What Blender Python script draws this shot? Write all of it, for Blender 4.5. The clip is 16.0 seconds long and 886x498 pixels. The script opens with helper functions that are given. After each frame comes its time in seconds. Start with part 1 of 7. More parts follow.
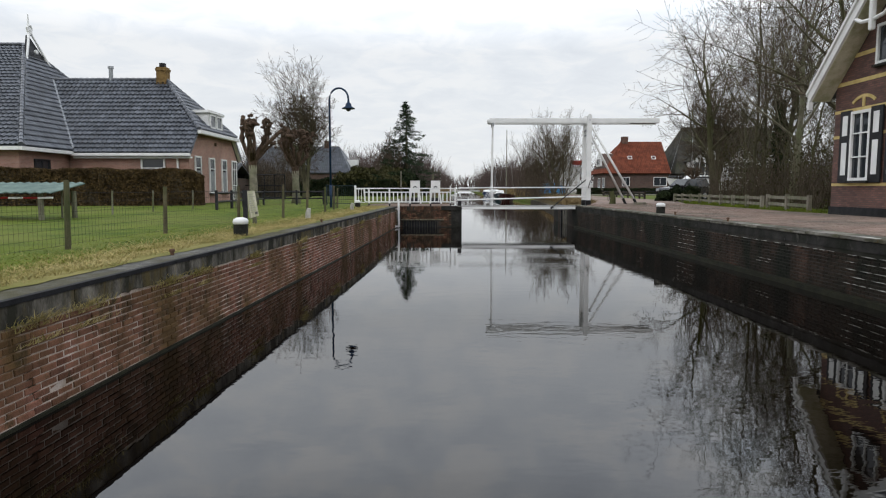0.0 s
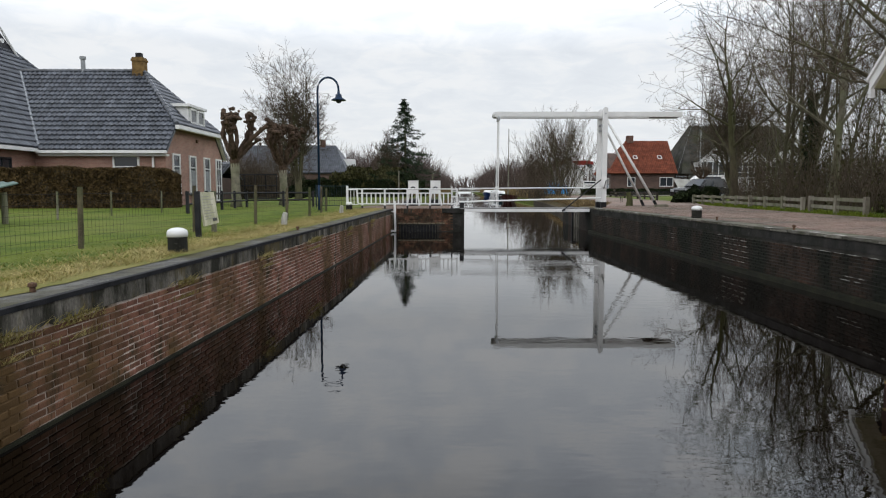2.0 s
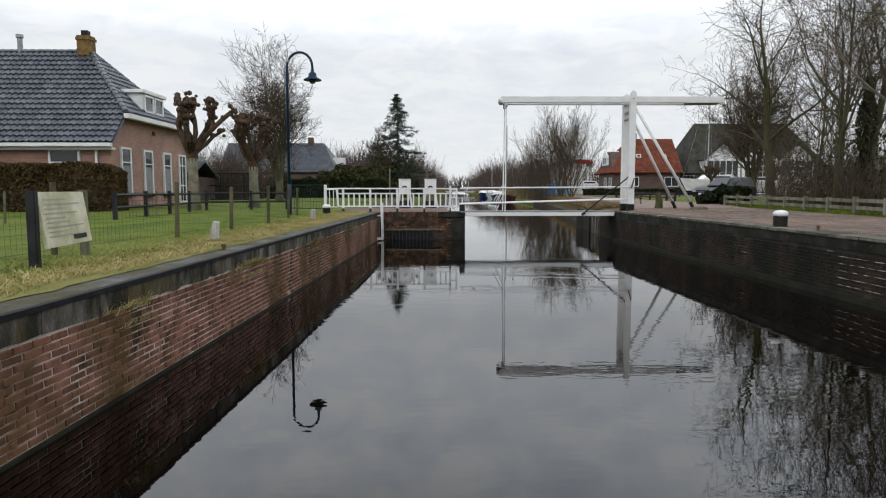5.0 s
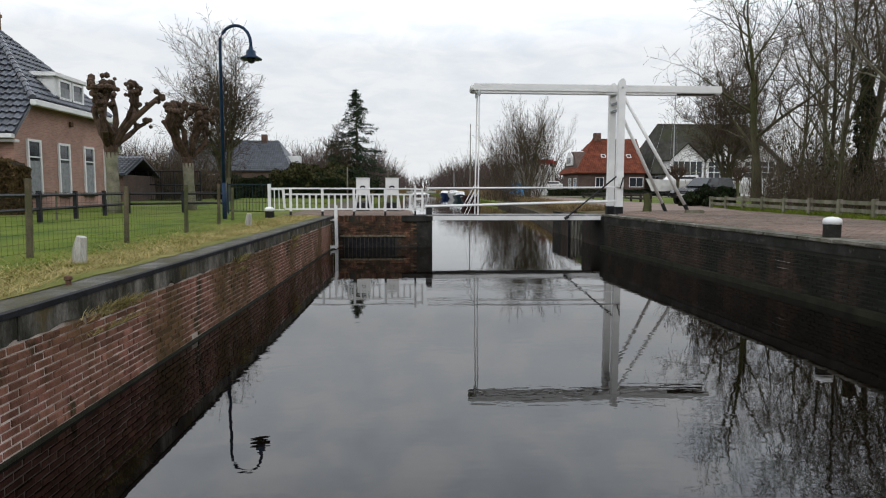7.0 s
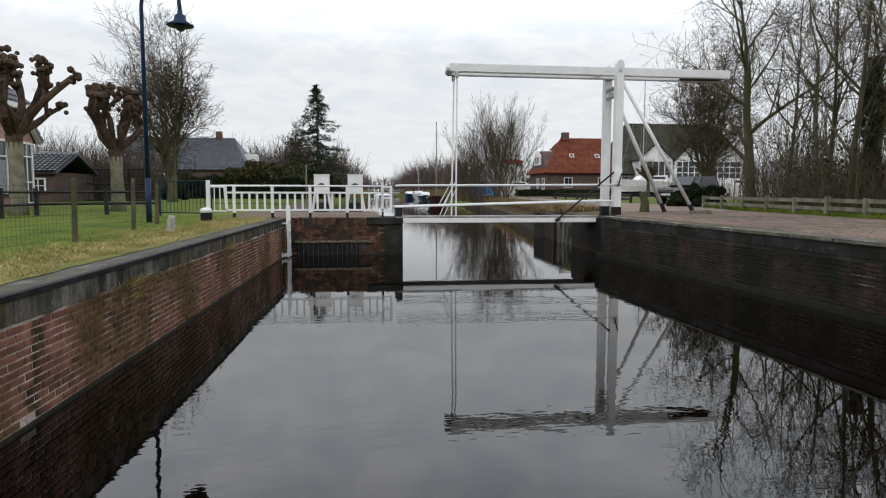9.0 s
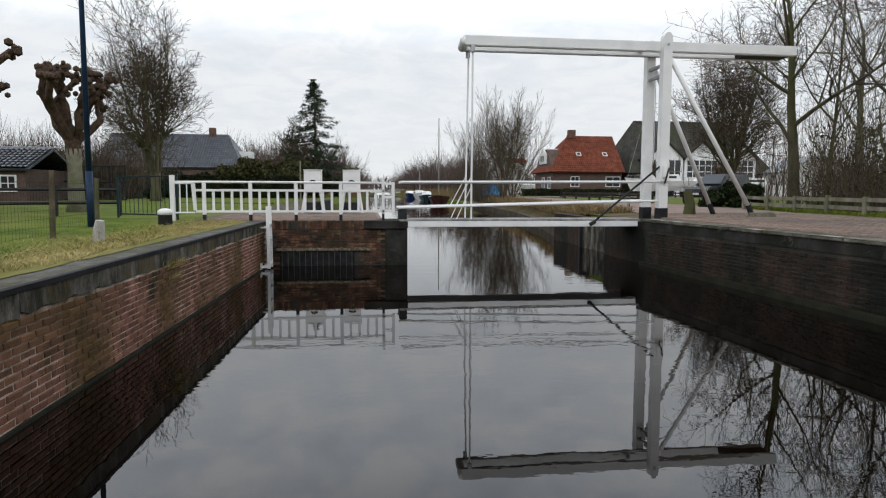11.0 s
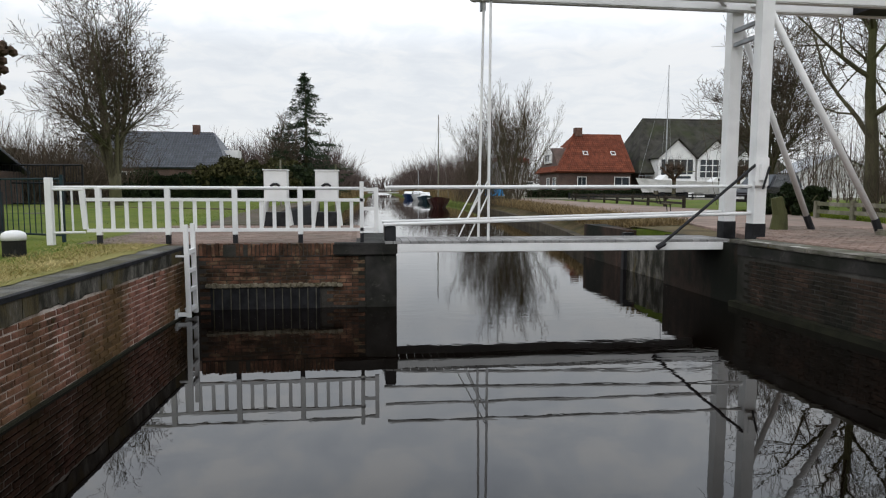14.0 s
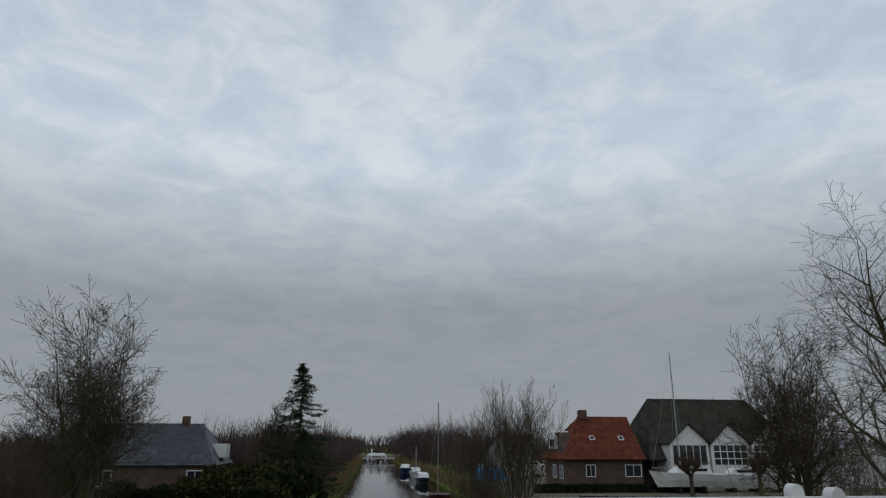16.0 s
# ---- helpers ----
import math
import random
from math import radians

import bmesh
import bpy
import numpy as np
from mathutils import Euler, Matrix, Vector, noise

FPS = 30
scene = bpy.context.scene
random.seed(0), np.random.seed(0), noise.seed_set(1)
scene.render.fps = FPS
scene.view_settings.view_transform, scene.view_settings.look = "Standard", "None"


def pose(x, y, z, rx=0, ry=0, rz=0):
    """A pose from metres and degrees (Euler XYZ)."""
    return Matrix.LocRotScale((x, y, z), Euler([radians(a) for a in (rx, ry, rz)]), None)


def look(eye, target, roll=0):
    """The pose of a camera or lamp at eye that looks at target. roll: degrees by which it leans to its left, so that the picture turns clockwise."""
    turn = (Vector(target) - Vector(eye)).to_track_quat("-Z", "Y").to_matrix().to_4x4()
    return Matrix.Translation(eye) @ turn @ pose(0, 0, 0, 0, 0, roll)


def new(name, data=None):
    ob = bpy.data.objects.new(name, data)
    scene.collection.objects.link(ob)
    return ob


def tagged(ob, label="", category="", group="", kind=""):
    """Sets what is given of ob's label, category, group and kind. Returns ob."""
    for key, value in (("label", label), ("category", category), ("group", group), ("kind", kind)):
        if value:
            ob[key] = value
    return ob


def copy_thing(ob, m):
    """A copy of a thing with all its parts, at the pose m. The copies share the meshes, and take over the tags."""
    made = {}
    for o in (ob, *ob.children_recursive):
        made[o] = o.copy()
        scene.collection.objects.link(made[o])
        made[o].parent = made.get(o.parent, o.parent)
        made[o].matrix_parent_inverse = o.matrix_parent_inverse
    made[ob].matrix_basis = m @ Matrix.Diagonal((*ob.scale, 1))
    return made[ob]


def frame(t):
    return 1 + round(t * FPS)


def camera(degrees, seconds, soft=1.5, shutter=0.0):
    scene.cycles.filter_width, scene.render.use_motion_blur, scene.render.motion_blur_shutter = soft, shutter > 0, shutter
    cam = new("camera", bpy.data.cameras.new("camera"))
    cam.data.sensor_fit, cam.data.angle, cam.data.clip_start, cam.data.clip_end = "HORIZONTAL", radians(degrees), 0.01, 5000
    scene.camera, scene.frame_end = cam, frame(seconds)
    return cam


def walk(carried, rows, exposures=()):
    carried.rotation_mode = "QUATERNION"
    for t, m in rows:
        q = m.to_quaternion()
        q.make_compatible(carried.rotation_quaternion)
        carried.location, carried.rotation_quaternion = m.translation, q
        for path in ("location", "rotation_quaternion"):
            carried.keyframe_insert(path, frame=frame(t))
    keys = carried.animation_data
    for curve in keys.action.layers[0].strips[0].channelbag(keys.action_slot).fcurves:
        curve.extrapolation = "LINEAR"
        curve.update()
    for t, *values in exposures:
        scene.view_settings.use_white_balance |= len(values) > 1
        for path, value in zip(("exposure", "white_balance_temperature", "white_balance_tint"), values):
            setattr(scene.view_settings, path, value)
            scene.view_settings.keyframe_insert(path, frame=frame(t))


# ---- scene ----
cam = camera(68.9, 16.0, soft=1.15)
METRES, EYE, TILT, LEAN, TURN = 28.0, 2.0, -5.3, 0.0, 0.0
EXPO = -0.15
ROWS = [
    (0.0, 0.0, 0.0, 0.0, 0.0, 0.0, -0.0),
    (0.5, -0.0003, 0.0276, 0.0026, -0.01, 0.0, -0.0),
    (1.0, -0.0007, 0.0555, 0.005, -0.02, 0.01, -0.01),
    (1.5, -0.0012, 0.0835, 0.0078, -0.04, -0.01, 0.02),
    (2.0, -0.002, 0.1115, 0.0107, -0.04, 0.04, -0.0),
    (2.5, -0.002, 0.1395, 0.0136, -0.04, 0.04, 0.04),
    (3.0, -0.0029, 0.1682, 0.0158, -0.05, 0.06, 0.05),
    (3.5, -0.0038, 0.198, 0.0178, -0.04, 0.07, 0.05),
    (4.0, -0.0038, 0.2273, 0.0203, -0.41, 0.07, 0.09),
    (6.5, -0.0091, 0.381, 0.0348, -0.72, 0.1, 0.05),
    (7.0, -0.0088, 0.4093, 0.0376, -4.06, 0.08, 0.26),
    (7.5, -0.0109, 0.4391, 0.0394, -7.26, 0.12, 0.55),
    (8.0, -0.0108, 0.4671, 0.0413, -7.26, 0.13, 0.57),
    (8.5, -0.0106, 0.496, 0.0432, -7.27, 0.15, 0.56),
    (9.0, -0.0099, 0.5246, 0.0446, -7.28, 0.15, 0.55),
    (11.5, -0.0046, 0.6693, 0.0564, -7.28, 0.11, 0.44),
    (12.0, -0.0021, 0.699, 0.0591, -7.3, 0.11, 0.44),
    (12.5, 0.001, 0.7286, 0.0615, -7.32, 0.12, 0.43),
    (13.0, 0.0047, 0.7579, 0.0645, -7.34, 0.13, 0.44),
    (13.5, 0.0085, 0.7866, 0.0674, -7.36, 0.13, 0.47),
    (14.0, 0.0123, 0.8144, 0.0755, -7.37, 0.11, 0.49),
    (14.5, 0.0155, 0.8385, 0.0972, -7.39, 0.1, 0.49),
    (15.0, 0.0172, 0.8563, 0.1379, -7.43, 4.86, 0.52),
    (15.5, 0.0145, 0.8565, 0.1886, -7.5, 13.3, 0.5),
    (16.0, 0.0093, 0.8488, 0.2397, -7.55, 22.03, 0.47),
]
walk(cam, [(t, pose(0, 0, EYE, TILT, LEAN, TURN) @ pose(METRES * x, METRES * y, METRES * z, 90 + pitch, roll, yaw)) for t, x, y, z, yaw, pitch, roll in ROWS],
     [(0.0, EXPO, 6600, 12.5), (13.8, EXPO, 6600, 12.5), (14.6, EXPO, 6600, 12.5), (15.0, EXPO - 0.28, 6540, 11), (15.3, EXPO - 0.74, 6420, 10), (15.6, EXPO - 1.22, 6320, 10.5), (16.0, EXPO - 1.44, 6170, 11)])

# ---- sky and light: a closed winter cloud cover with a weak, wide sun behind it ----
world = bpy.data.worlds.new("overcast_sky")
scene.world = world
world.use_nodes = True
wn, wl = world.node_tree.nodes, world.node_tree.links
wn.clear()


def wnode(kind, **values):
    n = wn.new(kind)
    for k, v in values.items():
        n.inputs[k].default_value = v
    return n


def wmath(op, a, b=None):
    n = wn.new("ShaderNodeMath")
    n.operation = op
    for i, v in enumerate((a, b)):
        if v is None:
            continue
        if isinstance(v, (int, float)):
            n.inputs[i].default_value = v
        else:
            wl.new(v, n.inputs[i])
    return n.outputs[0]


coord = wn.new("ShaderNodeTexCoord")
sep = wn.new("ShaderNodeSeparateXYZ")
wl.new(coord.outputs["Generated"], sep.inputs[0])
up = wmath("MAXIMUM", sep.outputs[2], 0.0)
lift = wmath("ADD", up, 0.16)
cx, cy = wmath("DIVIDE", sep.outputs[0], lift), wmath("DIVIDE", sep.outputs[1], lift)
comb = wn.new("ShaderNodeCombineXYZ")
wl.new(cx, comb.inputs[0])
wl.new(cy, comb.inputs[1])
big = wnode("ShaderNodeTexNoise", Scale=1.25, Detail=4.0, Roughness=0.55, Distortion=0.2)
fine = wnode("ShaderNodeTexNoise", Scale=5.0, Detail=9.0, Roughness=0.62, Distortion=0.5)
for n in (big, fine):
    wl.new(comb.outputs[0], n.inputs["Vector"])
cloud = wmath("ADD", wmath("MULTIPLY", big.outputs[0], 0.42), wmath("MULTIPLY", fine.outputs[0], 0.58))
ramp = wn.new("ShaderNodeValToRGB")
for e, (p, c) in zip((ramp.color_ramp.elements[0], ramp.color_ramp.elements[1], ramp.color_ramp.elements.new(0.5), ramp.color_ramp.elements.new(0.58)),
                     ((0.36, (0.48, 0.56, 0.67, 1)), (0.68, (0.95, 0.97, 0.98, 1)), (0.47, (0.61, 0.69, 0.78, 1)), (0.56, (0.80, 0.84, 0.87, 1)))):
    e.position, e.color = p, c
wl.new(cloud, ramp.inputs[0])
# the far rim of the cloud cover is pale
rim = wmath("POWER", wmath("SUBTRACT", 1.0, wmath("MINIMUM", wmath("MULTIPLY", up, 1.0), 1.0)), 1.7)
pale = wn.new("ShaderNodeMix")
pale.data_type = "RGBA"
wl.new(wmath("MULTIPLY", rim, 0.95), pale.inputs[0])
wl.new(ramp.outputs[0], pale.inputs[6])
pale.inputs[7].default_value = (0.80, 0.845, 0.865, 1)
sky = wn.new("ShaderNodeTexSky")
sky.sky_type = "NISHITA"
sky.sun_disc = False
sky.sun_elevation, sky.sun_rotation = radians(24), radians(200)
sky_bg, cloud_bg = wnode("ShaderNodeBackground", Strength=0.05), wnode("ShaderNodeBackground", Strength=1.0)
# an overcast sky grows brighter towards the zenith
rise = wn.new("ShaderNodeValToRGB")
rise.color_ramp.elements[0].position, rise.color_ramp.elements[1].position = 0.0, 0.75
rise.color_ramp.elements[0].color, rise.color_ramp.elements[1].color = (0.42, 0.42, 0.42, 1), (0.84, 0.84, 0.84, 1)
mid = rise.color_ramp.elements.new(0.2)
mid.color = (0.445, 0.445, 0.445, 1)
mid = rise.color_ramp.elements.new(0.4)
mid.color = (0.95, 0.95, 0.95, 1)
wl.new(up, rise.inputs[0])
wl.new(wmath("MULTIPLY", rise.outputs[0], 2.75), cloud_bg.inputs[1])
wl.new(sky.outputs[0], sky_bg.inputs[0])
wl.new(pale.outputs[2], cloud_bg.inputs[0])
both, wout = wn.new("ShaderNodeMixShader"), wn.new("ShaderNodeOutputWorld")
both.inputs[0].default_value = 0.94
wl.new(sky_bg.outputs[0], both.inputs[1])
wl.new(cloud_bg.outputs[0], both.inputs[2])
wl.new(both.outputs[0], wout.inputs[0])

sun = new("sun", bpy.data.lights.new("sun", "SUN"))
sun.data.energy, sun.data.angle, sun.data.color = 0.5, radians(25), (1.0, 0.96, 0.9)
sun.matrix_world = look((-12, -30, 24), (0, 0, 0))

# ---- materials ----
def mat(name, a, b, scale=4.0, rough=0.8, bump=0.3, grain=60.0, metal=0.0, stain=None, stain_scale=0.8, stain_amt=0.5, vary=0.0, stretch=(1, 1, 1), island=False, spec=0.12, growth=None, growth_scale=1.6, growth_amt=0.5):
    """Two tones by a coarse noise, a fine grain, an optional stain colour and variation from piece to piece."""
    m = bpy.data.materials.new(name)
    m.use_nodes = True
    n, l = m.node_tree.nodes, m.node_tree.links
    p = n["Principled BSDF"]
    tc = n.new("ShaderNodeTexCoord")
    geo = n.new("ShaderNodeNewGeometry")
    mp = n.new("ShaderNodeMapping")
    mp.inputs["Scale"].default_value = stretch
    l.new(geo.outputs["Position"], mp.inputs[0])
    n1, n2 = n.new("ShaderNodeTexNoise"), n.new("ShaderNodeTexNoise")
    n1.inputs["Scale"].default_value, n1.inputs["Detail"].default_value = scale, 6
    n2.inputs["Scale"].default_value, n2.inputs["Detail"].default_value = grain, 4
    for t in (n1, n2):
        l.new(mp.outputs[0], t.inputs["Vector"])
    add = n.new("ShaderNodeMath")
    add.operation = "MULTIPLY_ADD"
    l.new(n2.outputs[0], add.inputs[0])
    add.inputs[1].default_value = 0.5
    l.new(n1.outputs[0], add.inputs[2])
    r = n.new("ShaderNodeValToRGB")
    r.color_ramp.elements[0].position, r.color_ramp.elements[1].position = 0.55, 0.95
    r.color_ramp.elements[0].color, r.color_ramp.elements[1].color = (*a, 1), (*b, 1)
    l.new(add.outputs[0], r.inputs[0])
    col = r.outputs[0]
    if stain:
        n3 = n.new("ShaderNodeTexNoise")
        n3.inputs["Scale"].default_value, n3.inputs["Detail"].default_value, n3.inputs["Roughness"].default_value = stain_scale, 7, 0.65
        l.new(mp.outputs[0], n3.inputs["Vector"])
        r3 = n.new("ShaderNodeValToRGB")
        r3.color_ramp.elements[0].position, r3.color_ramp.elements[1].position = 0.5 - 0.18 * stain_amt, 0.78 - 0.25 * stain_amt
        l.new(n3.outputs[0], r3.inputs[0])
        mx = n.new("ShaderNodeMix")
        mx.data_type = "RGBA"
        l.new(r3.outputs[0], mx.inputs[0])
        l.new(col, mx.inputs[6])
        mx.inputs[7].default_value = (*stain, 1)
        col = mx.outputs[2]
    if growth:
        n4 = n.new("ShaderNodeTexNoise")
        n4.inputs["Scale"].default_value, n4.inputs["Detail"].default_value, n4.inputs["Roughness"].default_value, n4.inputs["Distortion"].default_value = growth_scale, 8, 0.7, 0.6
        l.new(mp.outputs[0], n4.inputs["Vector"])
        r4 = n.new("ShaderNodeValToRGB")
        r4.color_ramp.elements[0].position, r4.color_ramp.elements[1].position = 0.60 - 0.2 * growth_amt, 0.70 - 0.2 * growth_amt
        l.new(n4.outputs[0], r4.inputs[0])
        m4 = n.new("ShaderNodeMix")
        m4.data_type = "RGBA"
        l.new(r4.outputs[0], m4.inputs[0])
        l.new(col, m4.inputs[6])
        m4.inputs[7].default_value = (*growth, 1)
        col = m4.outputs[2]
    if vary:
        src = geo.outputs["Random Per Island"] if island else n.new("ShaderNodeObjectInfo").outputs["Random"]
        mr = n.new("ShaderNodeMapRange")
        mr.inputs[3].default_value, mr.inputs[4].default_value = 1 - vary, 1 + vary
        l.new(src, mr.inputs[0])
        hs = n.new("ShaderNodeHueSaturation")
        l.new(mr.outputs[0], hs.inputs["Value"])
        l.new(col, hs.inputs["Color"])
        col = hs.outputs[0]
    l.new(col, p.inputs["Base Color"])
    p.inputs["Roughness"].default_value, p.inputs["Metallic"].default_value = rough, metal
    p.inputs["Specular IOR Level"].default_value = spec
    if bump:
        bp = n.new("ShaderNodeBump")
        bp.inputs["Strength"].default_value, bp.inputs["Distance"].default_value = bump, 0.02
        l.new(add.outputs[0], bp.inputs["Height"])
        l.new(bp.outputs[0], p.inputs["Normal"])
    return m


def water_mat():
    m = bpy.data.materials.new("dark_peat_water")
    m.use_nodes = True
    n, l = m.node_tree.nodes, m.node_tree.links
    p = n["Principled BSDF"]
    p.inputs["Base Color"].default_value = (0.0022, 0.0014, 0.001, 1)
    p.inputs["Roughness"].default_value = 0.0
    p.inputs["IOR"].default_value = 1.36
    geo = n.new("ShaderNodeNewGeometry")
    mp = n.new("ShaderNodeMapping")
    mp.inputs["Scale"].default_value = (0.8, 1.6, 1)
    l.new(geo.outputs["Position"], mp.inputs[0])
    n1, n2, n3 = (n.new("ShaderNodeTexNoise") for _ in range(3))
    for t, s, d in ((n1, 2.2, 2), (n2, 7.0, 2), (n3, 0.12, 2)):
        t.inputs["Scale"].default_value, t.inputs["Detail"].default_value = s, d
        l.new(mp.outputs[0], t.inputs["Vector"])
    patch = n.new("ShaderNodeMapRange")
    patch.inputs[1].default_value, patch.inputs[2].default_value, patch.inputs[3].default_value, patch.inputs[4].default_value = 0.42, 0.66, 0.12, 0.8
    l.new(n3.outputs[0], patch.inputs[0])
    add = n.new("ShaderNodeMath")
    add.operation = "MULTIPLY_ADD"
    l.new(n2.outputs[0], add.inputs[0])
    add.inputs[1].default_value = 0.3
    l.new(n1.outputs[0], add.inputs[2])
    mul = n.new("ShaderNodeMath")
    mul.operation = "MULTIPLY"
    l.new(add.outputs[0], mul.inputs[0])
    l.new(patch.outputs[0], mul.inputs[1])
    bp = n.new("ShaderNodeBump")
    bp.inputs["Strength"].default_value, bp.inputs["Distance"].default_value = 0.12, 0.03
    l.new(mul.outputs[0], bp.inputs["Height"])
    l.new(bp.outputs[0], p.inputs["Normal"])
    return m


def glass_mat():
    m = bpy.data.materials.new("window_glass")
    m.use_nodes = True
    p = m.node_tree.nodes["Principled BSDF"]
    p.inputs["Base Color"].default_value = (0.02, 0.025, 0.03, 1)
    p.inputs["Roughness"].default_value = 0.04
    return m


WATER, GLASS = water_mat(), glass_mat()
GRASS = mat("winter_lawn", (0.036, 0.066, 0.004), (0.10, 0.128, 0.012), 0.9, 0.95, 0.8, 25, stain=(0.12, 0.125, 0.03), stain_scale=0.35, stain_amt=0.25)
ROUGH_GRASS = mat("dry_verge_grass", (0.17, 0.145, 0.04), (0.42, 0.34, 0.16), 2.0, 0.95, 0.8, 30, vary=0.25, island=True)
LAWN_BLADE = mat("green_grass_blades", (0.048, 0.08, 0.005), (0.135, 0.16, 0.018), 0.9, 0.9, 0.0, 30, vary=0.3, island=True)
REED = mat("dry_reed", (0.10, 0.07, 0.032), (0.235, 0.17, 0.085), 2.0, 0.9, 0.3, 30, vary=0.3, island=True)
BRICK = mat("red_quay_brick", (0.092, 0.037, 0.025), (0.27, 0.122, 0.09), 5, 0.85, 0.6, 90, stain=(0.085, 0.050, 0.021), stain_scale=0.8, stain_amt=0.7, vary=0.3, stretch=(1, 1, 0.55), growth=(0.036, 0.026, 0.011), growth_scale=3.0, growth_amt=0.28)
BRICK_OLD = mat("grimy_sluice_brick", (0.07, 0.035, 0.022), (0.22, 0.10, 0.062), 5, 0.85, 0.6, 90, stain=(0.030, 0.020, 0.012), stain_scale=2.0, stain_amt=0.8, vary=0.4, growth=(0.12, 0.085, 0.05), growth_scale=5.0, growth_amt=0.3)
BRICK_ISLE = mat("red_quay_brick_rest", (0.092, 0.037, 0.025), (0.27, 0.122, 0.09), 5, 0.85, 0.6, 90, stain=(0.085, 0.050, 0.021), stain_scale=0.8, stain_amt=0.7, vary=0.3, stretch=(1, 1, 0.55), growth=(0.036, 0.026, 0.011), growth_scale=3.0, growth_amt=0.28, island=True)
BRICK_DARK = mat("near_black_quay_brick", (0.018, 0.013, 0.010), (0.07, 0.04, 0.028), 4, 0.8, 0.5, 90, stain=(0.009, 0.010, 0.007), stain_scale=0.7, stain_amt=0.8, vary=0.25, stretch=(1, 1, 0.5))
BRICK_DARK_ISLE = mat("near_black_quay_brick_rest", (0.018, 0.013, 0.010), (0.07, 0.04, 0.028), 4, 0.8, 0.5, 90, stain=(0.009, 0.010, 0.007), stain_scale=0.7, stain_amt=0.8, vary=0.25, stretch=(1, 1, 0.5), island=True)
MORTAR = mat("pale_mortar", (0.36, 0.30, 0.26), (0.68, 0.60, 0.54), 3, 0.95, 0.4, 80, stain=(0.10, 0.062, 0.03), stain_scale=0.8, stain_amt=0.65, stretch=(1, 1, 0.55), growth=(0.03, 0.022, 0.011), growth_scale=2.6, growth_amt=0.15)
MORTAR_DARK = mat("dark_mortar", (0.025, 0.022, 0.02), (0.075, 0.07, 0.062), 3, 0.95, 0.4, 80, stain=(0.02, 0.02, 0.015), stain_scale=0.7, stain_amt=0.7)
CONCRETE = mat("weathered_concrete", (0.05, 0.046, 0.038), (0.23, 0.21, 0.18), 6, 0.9, 0.6, 60, stain=(0.022, 0.021, 0.015), stain_scale=3.2, stain_amt=0.8, stretch=(1, 1, 0.4), growth=(0.075, 0.058, 0.025), growth_scale=1.5, growth_amt=0.4)
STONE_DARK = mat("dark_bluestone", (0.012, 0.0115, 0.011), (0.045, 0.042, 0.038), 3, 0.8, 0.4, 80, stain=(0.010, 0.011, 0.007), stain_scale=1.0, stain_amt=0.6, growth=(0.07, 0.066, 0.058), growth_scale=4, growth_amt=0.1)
COPING = mat("worn_coping_stone", (0.05, 0.048, 0.044), (0.14, 0.135, 0.122), 5, 0.9, 0.6, 40, stain=(0.055, 0.05, 0.025), stain_scale=1.2, stain_amt=0.6)
VERGE = mat("straw_verge_turf", (0.10, 0.10, 0.022), (0.26, 0.215, 0.085), 1.6, 0.95, 0.8, 28, stain=(0.07, 0.085, 0.012), stain_scale=0.8, stain_amt=0.45)
PATH = mat("dark_path_brick", (0.05, 0.038, 0.029), (0.115, 0.088, 0.068), 2, 0.9, 0.5, 30, stain=(0.04, 0.04, 0.018), stain_scale=1.2, stain_amt=0.5)
YARD = mat("yard_gravel", (0.09, 0.08, 0.065), (0.19, 0.17, 0.14), 1.2, 0.95, 0.5, 20, stain=(0.09, 0.10, 0.03), stain_scale=0.25, stain_amt=0.4)
BANK = mat("dry_bank_turf", (0.05, 0.037, 0.018), (0.13, 0.097, 0.05), 1.4, 0.95, 0.8, 28, stain=(0.045, 0.045, 0.015), stain_scale=0.5, stain_amt=0.3)
# near-black; also paints the shade of the culvert hollow
TAR_AND_SHADE = mat("black_nosing_and_mouth_shade", (0.008, 0.008, 0.009), (0.022, 0.022, 0.024), 6, 0.8, 0.2, 80)
SLUDGE = mat("tide_line_algae", (0.008, 0.008, 0.005), (0.024, 0.024, 0.014), 4, 0.6, 0.5, 60)
PAVING = mat("red_clinker_paving", (0.165, 0.115, 0.094), (0.27, 0.195, 0.16), 1.5, 0.85, 0.4, 40, stain=(0.135, 0.112, 0.092), stain_scale=0.5, stain_amt=0.5, vary=0.07, island=True)
WHITE = mat("white_paint", (0.60, 0.60, 0.59), (0.72, 0.715, 0.70), 2.0, 0.5, 0.05, 60)
WHITE_OLD = mat("weathered_white_paint", (0.45, 0.46, 0.46), (0.66, 0.66, 0.65), 3.0, 0.6, 0.2, 60, stain=(0.25, 0.22, 0.18), stain_scale=2.0, stain_amt=0.4)
BLACK = mat("black_paint", (0.010, 0.010, 0.011), (0.028, 0.028, 0.03), 4, 0.5, 0.1, 60)
RUST = mat("rusted_iron", (0.05, 0.03, 0.02), (0.14, 0.08, 0.05), 8, 0.8, 0.3, 80)
STEEL = mat("galvanised_steel", (0.25, 0.26, 0.27), (0.45, 0.46, 0.47), 6, 0.45, 0.05, 80, metal=0.6)
POST_WOOD = mat("brown_fence_post_wood", (0.05, 0.042, 0.028), (0.14, 0.115, 0.075), 3, 0.9, 0.4, 50, stain=(0.05, 0.058, 0.025), stain_scale=1.2, stain_amt=0.5)
